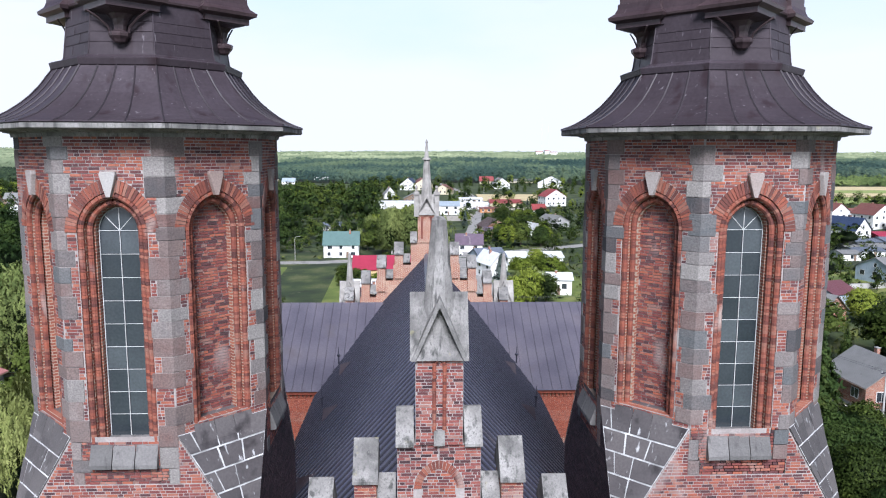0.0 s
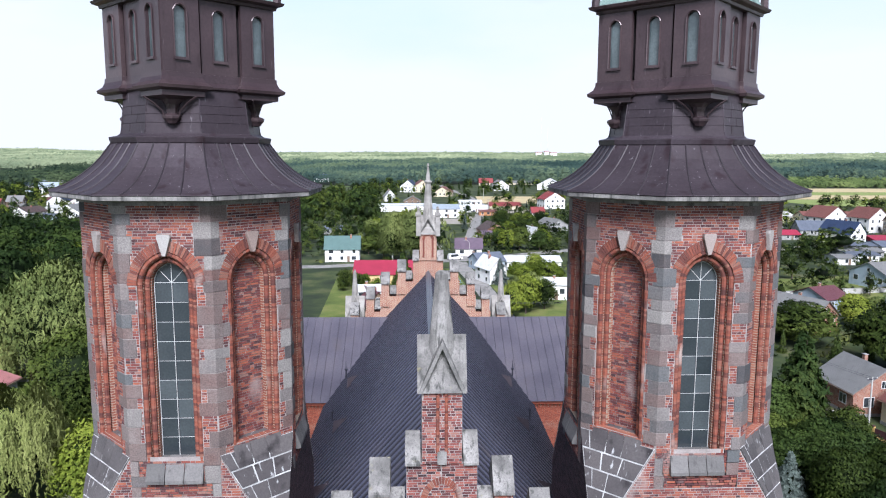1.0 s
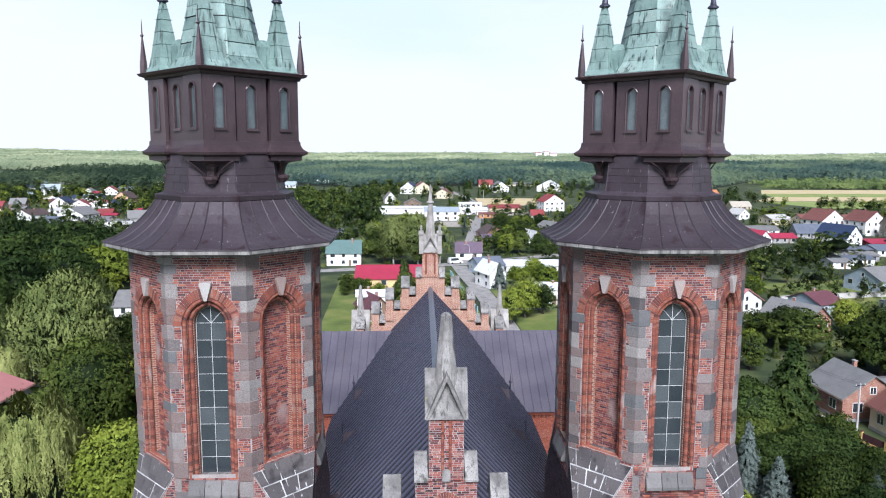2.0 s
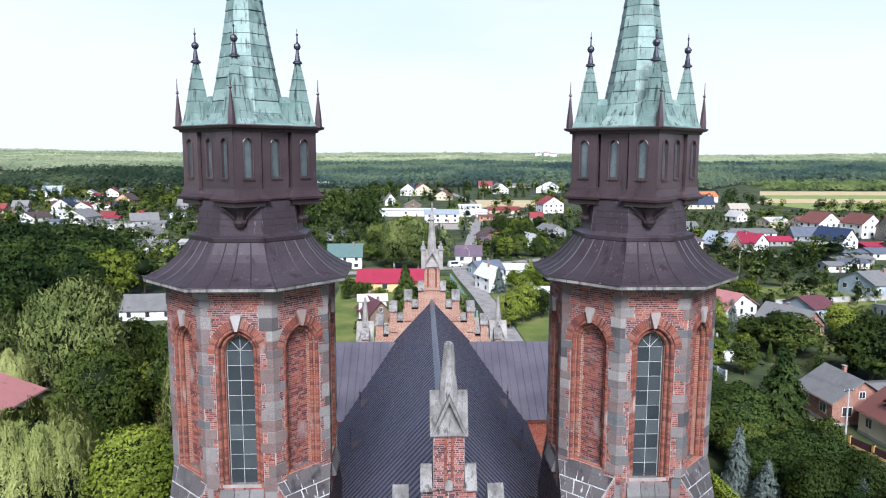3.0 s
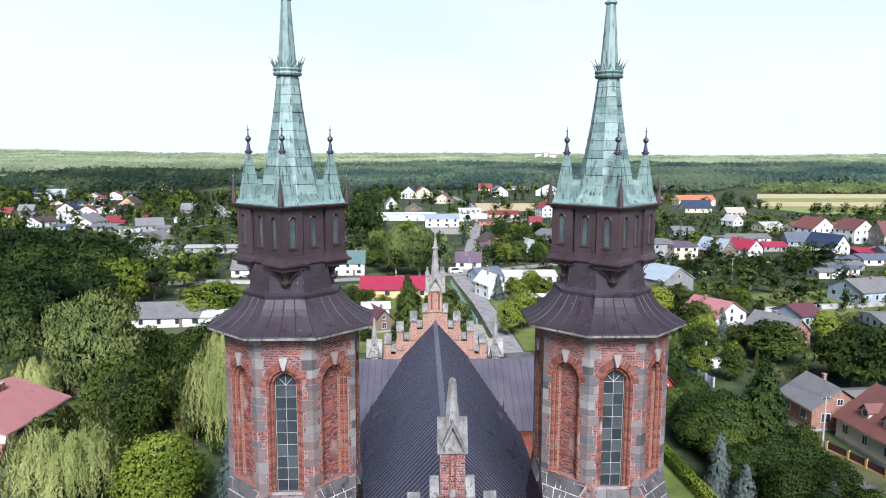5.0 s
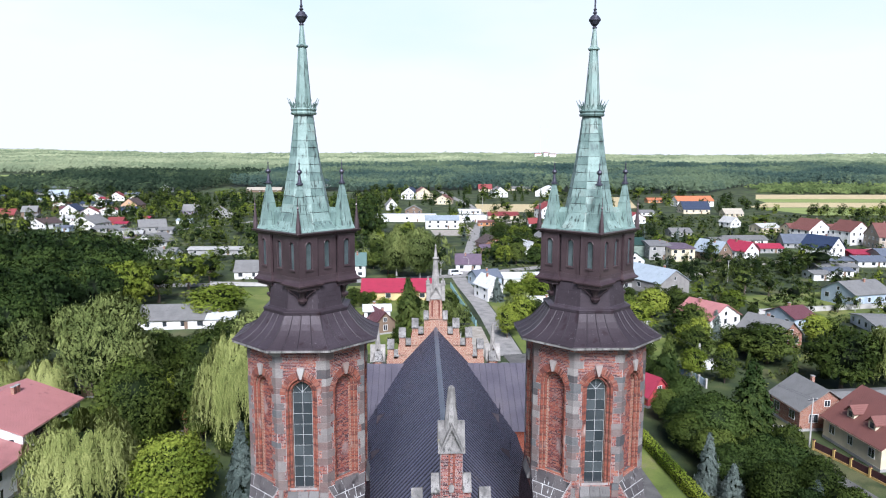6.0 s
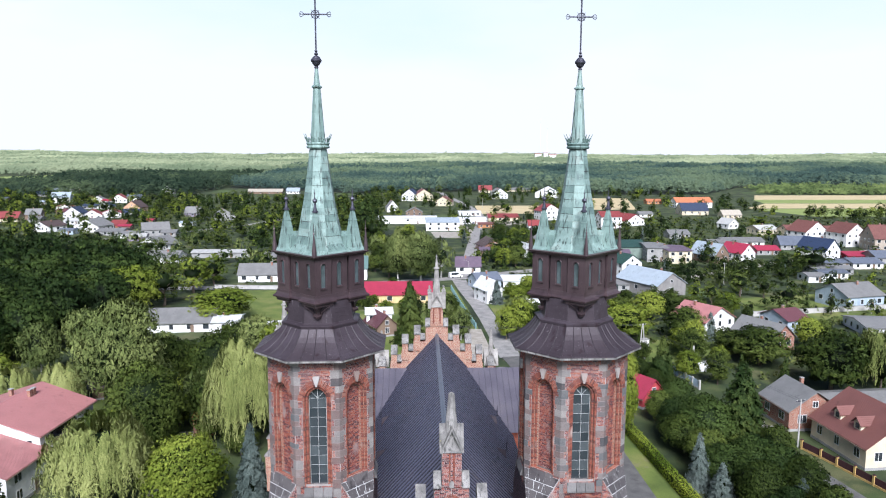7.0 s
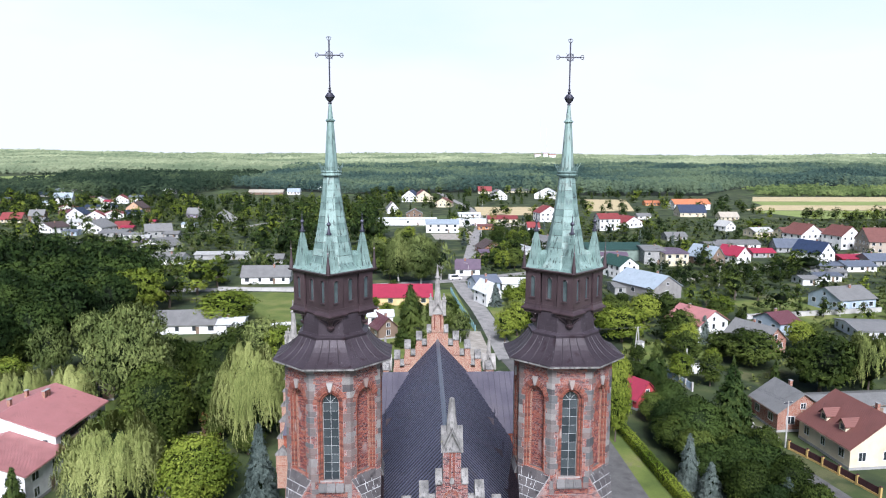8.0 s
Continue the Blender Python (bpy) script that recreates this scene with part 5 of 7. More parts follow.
house(223.9, 316.6, 13.0, 12.7, 7.1, 4.7, 104, "white", "brownroof")
house(226.8, 336.0, 8.8, 11.0, 5.0, 3.1, 10, "white", "brownroof")
house(181.0, 268.3, 15.0, 9.6, 5.1, 4.8, 112, "white", "blue")
house(188.5, 304.3, 14.3, 11.0, 2.6, 3.8, -8, "grey", "greyblue")
house(198.1, 268.5, 12.8, 12.0, 2.4, 1.2, 0, "red", "crimson")
house(187.2, 247.6, 12.9, 12.0, 2.4, 1.5, 0, "white", "greyblue")
house(176.7, 248.4, 13.4, 10.0, 2.4, 0.8, 0, "grey", "greyblue")
house(159.0, 223.0, 11.0, 8.0, 2.4, 0.8, 0, "white", "greyblue")
house(231.4, 298.8, 14.6, 14.0, 6.4, 6.0, -5, "beigewall", "brownroof")
house(206.9, 260.4, 14.9, 12.0, 2.7, 2.4, 0, "grey", "greyblue")
house(136.6, 174.2, 14.0, 13.0, 4.1, 3.0, 14, "bluewall", "grey")
house(75.3, 140.9, 11.0, 11.9, 4.8, 3.2, 120, "white", "pinkred")
house(100.4, 146.0, 7.4, 10.0, 3.3, 2.1, 18, "bluewall", "maroon")
house(85.1, 127.4, 12.0, 7.7, 3.7, 3.1, 115, "brick", "grey")
house(124.4, 141.5, 12.3, 14.0, 2.4, 1.0, -8, "white", "grey")
house(42.0, 89.8, 7.0, 5.7, 2.4, 2.9, 118, "red", "crimson")
house(-386.2, 645.2, 7.5, 10.0, 2.4, 2.3, 0, "brown", "greyblue")
house(-168.3, 777.6, 38.6, 14.0, 2.6, 2.8, 0, "brown", "beige")
house(-137.1, 776.6, 14.2, 12.0, 3.2, 3.5, 0, "white", "paleblue")
house(-393.6, 736.1, 19.3, 10.0, 2.4, 2.7, 0, "grey", "navy")
house(-335.0, 614.8, 6.1, 6.0, 2.4, 1.3, 0, "white", "paleblue")
house(-382.4, 764.8, 12.5, 9.0, 3.8, 2.3, 0, "white", "grey")
house(-267.5, 513.0, 10.4, 8.0, 2.4, 1.8, 0, "brown", "maroon")
house(-326.2, 682.4, 11.9, 8.0, 2.4, 0.9, 0, "cream", "brownroof")
house(-298.6, 644.5, 10.0, 10.9, 2.7, 3.2, 100, "white", "grey")
house(-283.6, 629.1, 8.9, 8.0, 2.4, 1.3, 0, "white", "crimson")
house(-270.4, 566.0, 12.3, 9.0, 2.4, 1.6, 0, "grey", "navy")
house(-258.1, 453.1, 7.7, 8.0, 2.4, 1.2, 0, "grey", "grey")
house(-234.0, 423.9, 5.8, 8.0, 2.4, 1.1, 0, "brown", "darkbrown")
house(-202.8, 380.4, 8.3, 8.0, 2.4, 0.9, 0, "bluewall", "greyblue")
house(-178.8, 402.4, 7.7, 6.0, 2.4, 0.8, 0, "brown", "crimson")
house(-177.6, 439.4, 6.1, 6.0, 2.4, 0.8, 0, "brown", "crimson")
house(-159.0, 361.3, 10.1, 9.0, 2.9, 0.8, 0, "white", "grey")
house(-140.1, 368.1, 8.1, 8.0, 2.4, 1.2, 0, "grey", "grey")
house(89.2, 273.7, 12.9, 10.0, 3.3, 1.0, -5, "grey", "violet")
house(164.1, 232.0, 15.8, 9.0, 2.4, 0.8, 0, "grey", "grey")
house(148.4, 216.3, 6.4, 8.0, 2.4, 0.8, 0, "white", "grey")
house(155.0, 314.4, 11.6, 9.0, 2.4, 1.2, 0, "grey", "grey")
house(148.6, 353.8, 11.3, 8.0, 2.6, 1.5, 0, "brown", "grey")
# the nearer houses along the lane, and the large one behind the willows
house(72.8, 65.4, 13.2, 13.2, 3.7, 4.7, 90 + 4, "cream", "brownroof", dormers=2, chimneys=1)
house(67.5, 78.6, 9.0, 9.4, 3.8, 3.2, 90 + 3, "brick", "grey")
house(82.0, 83.0, 22.0, 7.0, 2.8, 0.9, 4, "grey", "grey", chimneys=0)
big = house(-64.6, 68.0, 14.6, 17.4, 7.0, 2.9, 85, "white", "pinkred", chimneys=4)
# its long side: dark recessed balcony below the eaves, windows on two floors, a satellite dish, a porch
balcony = part("balcony", box(bmesh.new(), -5.6, 2.4, -9.6, -8.7, 4.60, 4.78), WALLS["grey"], big, "long dark balcony below the eaves")
part("balcony_front", box(bmesh.new(), -5.6, 2.4, -9.6, -9.53, 4.78, 5.6), WALLS["brown"], balcony)
part("balcony_door", box(bmesh.new(), -5.0, 1.8, -8.80, -8.70, 4.85, 6.5), PANE, balcony)
part("satellite_dish", lathe(bmesh.new(), [(0.0, 5.2), (0.25, 5.24), (0.48, 5.38), (0.50, 5.44), (0.24, 5.30), (0.0, 5.26)], 14, 0, 2.9, -9.2), WALLS["white"], big, "white satellite dish")
part("porch_roof", hull(bmesh.new(), [[(-4.6, -8.7, 3.1), (0.2, -8.7, 3.1), (0.2, -8.7, 3.25), (-4.6, -8.7, 3.25)], [(-4.6, -11.0, 2.3), (0.2, -11.0, 2.3), (0.2, -11.0, 2.45), (-4.6, -11.0, 2.45)]]), ROOFS["pinkred"], big, "pinkish red porch roof")
for u in (-4.2, -0.2):
    part("porch_post", box(bmesh.new(), u - 0.1, u + 0.1, -10.8, -10.6, 0, 2.4), WALLS["white"], big)
wing = house(-64.0, 55.9, 9.4, 16.2, 5.0, 2.4, 85, "white", "pinkred", chimneys=0)
part("verge_wall", hull(bmesh.new(), [[(-7.36, -8.7, 5.0), (-7.36, 8.7, 5.0), (-7.36, 0, 9.86)], [(-7.33, -8.7, 5.0), (-7.33, 8.7, 5.0), (-7.33, 0, 9.86)]]), WALLS["white"], big)


# ---- trees ----
def leaf_material(name, dark, mid, light, airy=4.2, patches=0.09, single=0.30):
    """Leaf sprays: colour shifts in patches, from spray to spray and tree to tree; airy sets how fine the gaps between the leaves of a spray are."""
    m = bpy.data.materials.new(name)
    m.use_nodes = True
    n, l = m.node_tree.nodes, m.node_tree.links
    b = n["Principled BSDF"]
    b.inputs["Roughness"].default_value = 0.6
    b.inputs["Specular IOR Level"].default_value = 0.06
    geo = n.new("ShaderNodeNewGeometry")

    def noise(scale, detail):
        t = n.new("ShaderNodeTexNoise")
        t.inputs["Scale"].default_value, t.inputs["Detail"].default_value = scale, detail
        l.new(geo.outputs["Position"], t.inputs["Vector"])
        return t.outputs["Fac"]

    def weigh(value, w, more=None):
        k = n.new("ShaderNodeMath")
        k.operation = "MULTIPLY_ADD"
        l.new(value, k.inputs[0])
        k.inputs[1].default_value = w
        k.inputs[2].default_value = 0.0
        if more:
            l.new(more, k.inputs[2])
        return k.outputs[0]

    total = weigh(geo.outputs["Random Per Island"], single)
    total = weigh(n.new("ShaderNodeObjectInfo").outputs["Random"], 0.25, total)
    spread = n.new("ShaderNodeMapRange")
    spread.inputs["From Min"].default_value, spread.inputs["From Max"].default_value = 0.32, 0.68
    l.new(noise(patches, 3.0), spread.inputs["Value"])
    total = weigh(spread.outputs["Result"], 0.85 - single, total)
    if airy:
        total = weigh(noise(airy * 1.4, 2.0), 0.35, weigh(total, 0.80))
    r = n.new("ShaderNodeValToRGB")
    el = r.color_ramp.elements
    el.new(0.5)
    for e, (p, c) in zip(el, ((0.25, dark), (0.55, mid), (0.85, light))):
        e.position, e.color = p, (*c, 1)
    l.new(total, r.inputs["Fac"])
    l.new(r.outputs["Color"], b.inputs["Base Color"])
    if airy:
        cut = n.new("ShaderNodeMath")
        cut.operation = "GREATER_THAN"
        cut.inputs[1].default_value = 0.47
        l.new(noise(airy, 1.0), cut.inputs[0])
        l.new(cut.outputs[0], b.inputs["Alpha"])
    return m


BARK = material("rough grey brown bark", [(0.07, 0.055, 0.04), (0.14, 0.11, 0.085)], 0.95, noise_scale=4, stretch=(1, 1, 0.2), bump=0.8)
PALEBARK = material("pale birch bark", [(0.40, 0.39, 0.36), (0.62, 0.61, 0.58)], 0.8, noise_scale=3, bump=0.4, spots=[((0.06, 0.06, 0.06), 0.64, 3.0, (1, 1, 3))])
LEAF = dict(oak=leaf_material("dark green leaves", (0.006, 0.012, 0.003), (0.028, 0.044, 0.009), (0.090, 0.118, 0.025)),
            # darker copy of oak: shadow over wood and orchard put into the leaves
            alder=leaf_material("leaves darkened by painted shadow", (0.004, 0.009, 0.003), (0.015, 0.029, 0.008), (0.052, 0.080, 0.019)),
            lime=leaf_material("fresh green leaves", (0.018, 0.032, 0.005), (0.088, 0.122, 0.015), (0.215, 0.255, 0.038)),
            birch=leaf_material("grey green leaves", (0.020, 0.033, 0.009), (0.085, 0.112, 0.033), (0.20, 0.235, 0.076)),
            willow=leaf_material("yellow green willow leaves", (0.055, 0.075, 0.020), (0.17, 0.20, 0.058), (0.31, 0.335, 0.12), 5.5),
            spruce=leaf_material("dark green needles", (0.012, 0.026, 0.009), (0.030, 0.052, 0.014), (0.085, 0.110, 0.026)),
            bluespruce=leaf_material("silver blue needles", (0.028, 0.042, 0.038), (0.072, 0.096, 0.086), (0.16, 0.195, 0.175), 6.0))
HEDGE = leaf_material("bright clipped hedge leaves", (0.060, 0.095, 0.010), (0.16, 0.21, 0.022), (0.27, 0.31, 0.04), 0)
# crown interiors take a near-black colour that stands for their shade
HEART = leaf_material("twigs and inner leaves with painted shade", (0.003, 0.006, 0.002), (0.007, 0.013, 0.004), (0.014, 0.024, 0.007), 0)
NAMES = dict(alder="tall broadleaf tree with shadow-dark leaves", oak="leafy dark green broadleaf tree", lime="fresh green leafy broad tree", birch="airy grey-green birch tree", willow="yellow-green drooping willow tree", spruce="dark green pointed conifer tree", bluespruce="silvery blue spruce tree")


def quads(centres, normals, sizes, rng, hang=0):
    """Small four-sided leaf sprays at centres, facing about along normals; hanging ones are long and narrow."""
    n = len(centres)
    a = np.cross(normals, rng.normal(size=(n, 3)))
    if hang:
        a = rng.normal(size=(n, 3)) * (0.38 if hang > 1 else 0.75) + np.array([0, 0, -1.0])
    a /= np.linalg.norm(a, axis=1, keepdims=True) + 1e-9
    b = np.cross(normals, a)
    a, b = a * sizes[:, None] * (1.0, 1.5, 1.9)[hang], b * sizes[:, None] * (0.62, 0.62, 0.42)[hang]
    v = np.stack([centres - a, centres - b, centres + a, centres + b * 0.9 - a * 0.1], axis=1)
    v += rng.normal(size=v.shape) * sizes[:, None, None] * 0.12
    return v.reshape(-1, 3)


def crown_points(kind, rng, lumps, per, leaf=1.0):
    """Leaf centres, normals and sizes for a crown one unit high and one wide (z from 0 to 1, x and y within half a unit)."""
    C, N, S = [], [], []
    if kind in ("spruce", "bluespruce"):
        tiers = lumps
        for t in range(tiers):
            z = 0.06 + 0.92 * t / tiers
            r = 0.5 * (1 - z) ** 0.85 * rng.uniform(0.82, 1.12) + 0.015
            arms = max(5, int(13 * (1 - z)) + 4)
            for k in range(arms):
                th = rng.uniform(0, 6.283)
                reach = r * rng.uniform(0.75, 1.08)
                m = max(3, int(per * (0.3 + reach * 1.6)))
                f = rng.uniform(0.15, 1.0, m) ** 0.7
                p = np.stack([np.cos(th) * reach * f, np.sin(th) * reach * f, z - 0.055 * f + rng.normal(size=m) * 0.008], axis=1) + rng.normal(size=(m, 3)) * np.array([0.018, 0.018, 0.006])
                C.append(p)
                nn = np.tile([np.cos(th) * 0.6, np.sin(th) * 0.6, 0.9], (m, 1)) + rng.normal(size=(m, 3)) * 0.45
                N.append(nn)
                S.append(np.full(m, 0.034) * rng.uniform(0.7, 1.3, m) * leaf)
    elif kind == "willow":
        tufts = max(7, lumps // 4)
        for k in range(tufts):
            # mop-like tufts of hanging strands
            th0, r0 = k * 2.4 + rng.uniform(-0.3, 0.3), 0.40 * math.sqrt((k + 0.5) / tufts)
            top0 = 0.50 + 0.48 * math.sqrt(max(0, 1 - (r0 / 0.47) ** 2)) + rng.normal() * 0.05
            x0, y0 = math.cos(th0) * r0, math.sin(th0) * r0
            for j in range(max(6, lumps // 3)):
                way, out = rng.uniform(0, 6.283), 0.115 * math.sqrt(rng.uniform(0.03, 1))
                ln = rng.uniform(0.14, 0.40) * (0.65 + r0)
                m = max(4, per // 2)
                f = np.linspace(0, 1, m)
                dx, dy = math.cos(way) * out + math.cos(th0) * 0.05, math.sin(way) * out + math.sin(th0) * 0.05
                g = np.sqrt(f)
                p = np.stack([x0 + dx * (0.3 + g), y0 + dy * (0.3 + g), np.maximum(0.03, top0 - 2.2 * out ** 2 / 0.115 - ln * f ** 1.5)], axis=1) + rng.normal(size=(m, 3)) * 0.009
                C.append(p)
                N.append(np.tile([dx * 6 + math.cos(th0) * 0.4, dy * 6 + math.sin(th0) * 0.4, 0.75], (m, 1)) - np.stack([f * 0, f * 0, f * 0.5], axis=1) + rng.normal(size=(m, 3)) * 0.4)
                S.append(rng.uniform(0.013, 0.026, m) * leaf)
    else:
        for k in range(lumps):
            d = rng.normal(size=3)
            d /= np.linalg.norm(d)
            f = rng.uniform(0.35, 1.0) ** 0.5
            c = np.array([0.0, 0.0, 0.54]) + d * f * np.array([0.40, 0.40, 0.40])
            c[2] -= 0.05 * abs(d[0])
            R = rng.uniform(0.075, 0.155)
            dd = rng.normal(size=(per, 3))
            dd /= np.linalg.norm(dd, axis=1, keepdims=True)
            dd[:, 2] = np.abs(dd[:, 2]) * 1.0 - 0.25 * rng.uniform(0, 1, per)
            C.append(c + dd * R * rng.uniform(0.75, 1.12, (per, 1)) * np.array([1.15, 1.15, 0.85]))
            N.append(dd + rng.normal(size=(per, 3)) * 0.35 + np.array([0, 0, 0.15]))
            S.append(rng.uniform(0.016, 0.034, per) * (0.85 if kind == "birch" else 1.0) * leaf)
    C, N, S = np.concatenate(C), np.concatenate(N), np.concatenate(S)
    N /= np.linalg.norm(N, axis=1, keepdims=True) + 1e-9
    whole = (C - np.array([0, 0, 0.42])) * np.array([1, 1, 0.9])
    whole /= np.linalg.norm(whole, axis=1, keepdims=True) + 1e-9
    G = N * 0.75 + whole * 0.75 + rng.normal(size=N.shape) * 0.12
    return C, N, S, G


SOFT = {}


def soften(me, normals):
    """Leaves shade together, as the lump of foliage that they make up."""
    me.polygons.foreach_set("use_smooth", np.ones(len(me.polygons), bool))
    normals = normals / (np.linalg.norm(normals, axis=1, keepdims=True) + 1e-9)
    me.normals_split_custom_set_from_vertices(normals.tolist())


def crown_mesh(kind, seed, lumps, per, leaf=1.0, heart=1.0):
    rng = np.random.default_rng(seed)
    C, N, S, G = crown_points(kind, rng, lumps, per, leaf)
    N = np.where((N * G).sum(axis=1, keepdims=True) < 0, -N, N)
    v = quads(C, N, S, rng, {"willow": 2, "birch": 1}.get(kind, 0))
    me = bpy.data.meshes.new("crown")
    n = len(C)
    faces = np.arange(4 * n).reshape(-1, 4).tolist()
    # a rough heart of twigs, coloured near-black as shade behind the leaves
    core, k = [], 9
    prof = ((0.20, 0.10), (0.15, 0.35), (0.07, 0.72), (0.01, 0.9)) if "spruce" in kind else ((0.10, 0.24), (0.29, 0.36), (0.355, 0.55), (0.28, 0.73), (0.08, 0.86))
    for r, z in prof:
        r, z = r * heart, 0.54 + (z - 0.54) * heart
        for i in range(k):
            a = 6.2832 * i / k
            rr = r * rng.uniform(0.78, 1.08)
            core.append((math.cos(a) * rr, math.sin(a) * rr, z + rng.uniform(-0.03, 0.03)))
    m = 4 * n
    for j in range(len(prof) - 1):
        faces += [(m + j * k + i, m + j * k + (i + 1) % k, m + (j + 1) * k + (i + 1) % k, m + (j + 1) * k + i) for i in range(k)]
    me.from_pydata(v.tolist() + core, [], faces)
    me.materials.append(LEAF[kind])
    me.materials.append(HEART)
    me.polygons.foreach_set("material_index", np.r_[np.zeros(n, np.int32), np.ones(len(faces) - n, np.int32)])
    soft = np.concatenate([np.repeat(G, 4, axis=0), np.array(core) - np.array([0, 0, 0.5])])
    soften(me, soft)
    SOFT[me.name] = soft
    return me


def trunk_mesh(kind, seed):
    """Tapered trunk and limbs inside a crown one unit high and wide."""
    rng = random.Random(seed)
    bm = bmesh.new()
    top = 0.95 if "spruce" in kind else 0.62
    lean = [(rng.uniform(-0.015, 0.015) * i, rng.uniform(-0.015, 0.015) * i, top * i / 5) for i in range(6)]
    tube(bm, lean, [0.030, 0.024, 0.020, 0.016, 0.011, 0.004], 7)
    if "spruce" not in kind:
        for k in range(7):
            th, z = rng.uniform(0, 6.283), rng.uniform(0.22, 0.5)
            r = rng.uniform(0.18, 0.30)
            tube(bm, [(0, 0, z), (math.cos(th) * r * 0.5, math.sin(th) * r * 0.5, z + 0.12), (math.cos(th) * r, math.sin(th) * r, z + 0.2)], [0.010, 0.006, 0.002], 5)
    me = bpy.data.meshes.new("trunk")
    bm.to_mesh(me)
    bm.free()
    me.materials.append(PALEBARK if kind == "birch" else BARK)
    return me


def stock_of(seed, count, conifer, willow, broad):
    """Crowns and trunks to choose from; lumps, leaves a lump and leaf size for each sort of tree."""
    return {k: [(crown_mesh(k, seed + i, *(conifer if "spruce" in k else willow if k == "willow" else broad)), trunk_mesh(k, seed + 40 + i)) for i in range(count)] for k in LEAF}


FINE = stock_of(10, 2, (40, 44, 0.95), (150, 40, 0.85), (230, 64, 0.95))
MID = stock_of(100, 3, (26, 20, 1.4, 0.9), (60, 22, 1.35, 0.85), (120, 32, 1.4, 0.84))
COARSE = stock_of(200, 3, (11, 5, 2.2, 0.7), (16, 12, 2.6, 0.6), (26, 13, 2.3, 0.52))
SHRUB = stock_of(300, 3, (7, 4, 2.6, 0.6), (9, 9, 3.2, 0.5), (14, 9, 2.9, 0.5))
DATA = {}
for k in [(low, sort) for low in (False, True) for sort in LEAF]:
    DATA[k] = []
    for i in range(3):
        me = (SHRUB if k[0] else COARSE)[k[1]][i][0]
        v = np.empty(len(me.vertices) * 3)
        me.vertices.foreach_get("co", v)
        f, mi = np.empty(len(me.polygons) * 4, np.int32), np.empty(len(me.polygons), np.int32)
        me.loops.foreach_get("vertex_index", f)
        me.polygons.foreach_get("material_index", mi)
        DATA[k].append((v.reshape(-1, 3), f.reshape(-1, 4), mi, SOFT[me.name]))
TREES = 0


def tree(kind, x, y, high, wide, stock=None):
    """One tree: trunk and crown, scaled to its height and spread."""
    global TREES
    TREES += 1
    rng = random.Random(TREES)
    away = math.hypot(x, y + 42)
    stock = stock or (FINE if away < 150 else MID if away < 230 else COARSE)
    crown, trunk = stock[kind][rng.randrange(len(stock[kind]))]
    t = thing("tree", NAMES[kind], "tree", pose(x, y, 0, 0, 0, rng.uniform(0, 360)))
    s = Matrix.Diagonal((wide, wide, high, 1))
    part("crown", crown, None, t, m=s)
    part("trunk", trunk, None, t, m=s)
    BLOCKED.append((x, y, wide * 0.35))
    return t


tree("willow", -43.6, 49.8, 13.4, 13.6)
tree("lime", -32.7, 50.1, 11.2, 11.9)
tree("spruce", -55.6, 46.3, 8.6, 4.6)
tree("bluespruce", -23.6, 48.9, 13.4, 6.4)
tree("willow", -29.0, 69.8, 18.0, 12.5)
tree("oak", -44.9, 69.5, 15.6, 12.7)
tree("birch", -55.6, 86.5, 21.9, 17.2)
tree("oak", -40.7, 97.0, 13.4, 13.0)
tree("birch", -81.1, 108.7, 13.0, 9.7)
tree("willow", -74.3, 84.4, 9.8, 8.9)
tree("willow", -67.3, 88.4, 9.2, 8.5)
tree("willow", -77.0, 81.7, 9.6, 7.2)
tree("oak", -94.8, 116.0, 9.9, 8.4)
tree("lime", -84.7, 98.6, 8.4, 9.3)
tree("oak", -29.6, 67.8, 6.3, 6.1)
tree("lime", -55.8, 157.4, 10.5, 19.3)
tree("lime", -74.1, 215.6, 11.2, 13.4)
tree("lime", -83.1, 165.3, 16.2, 16.0)
tree("oak", -79.9, 180.5, 15.0, 16.6)
tree("lime", -77.1, 201.2, 12.8, 16.6)
tree("lime", -90.5, 169.1, 14.2, 15.4)
tree("oak", -90.1, 148.9, 15.8, 14.0)
tree("birch", -77.7, 122.0, 13.1, 10.8)
tree("oak", -51.1, 97.4, 11.9, 10.5)
tree("lime", 32.7, 70.7, 16.2, 5.5)
tree("spruce", 49.0, 97.2, 11.7, 7.4)
tree("spruce", 51.2, 67.0, 15.6, 10.4)
tree("oak", 42.0, 66.5, 6.6, 8.9)
tree("alder", 45.4, 67.2, 9.3, 10.1)
tree("oak", 42.6, 60.0, 6.5, 7.1)
tree("alder", 48.4, 56.6, 6.9, 8.3)
tree("alder", 50.6, 53.7, 6.7, 7.8)
tree("oak", 52.4, 50.1, 6.5, 6.6)
tree("alder", 43.3, 54.9, 6.3, 7.9)
tree("bluespruce", 39.0, 54.0, 8.7, 4.4)
tree("bluespruce", 40.6, 49.8, 6.0, 4.5)
tree("bluespruce", 51.1, 48.1, 4.3, 4.0)
tree("oak", 82.8, 94.2, 13.4, 15.4)
tree("willow", 91.8, 92.2, 13.2, 10.0)
tree("oak", 77.0, 112.1, 9.5, 14.6)
tree("bluespruce", 74.6, 134.0, 7.8, 4.8)
tree("oak", 74.1, 122.4, 6.5, 8.7)
tree("lime", 53.0, 135.3, 9.9, 15.0)
tree("lime", 65.7, 155.4, 9.1, 10.6)
tree("oak", 67.8, 134.2, 9.3, 11.2)
tree("lime", 50.5, 147.3, 8.9, 9.9)
tree("oak", 157.5, 230.3, 11.5, 21.7)
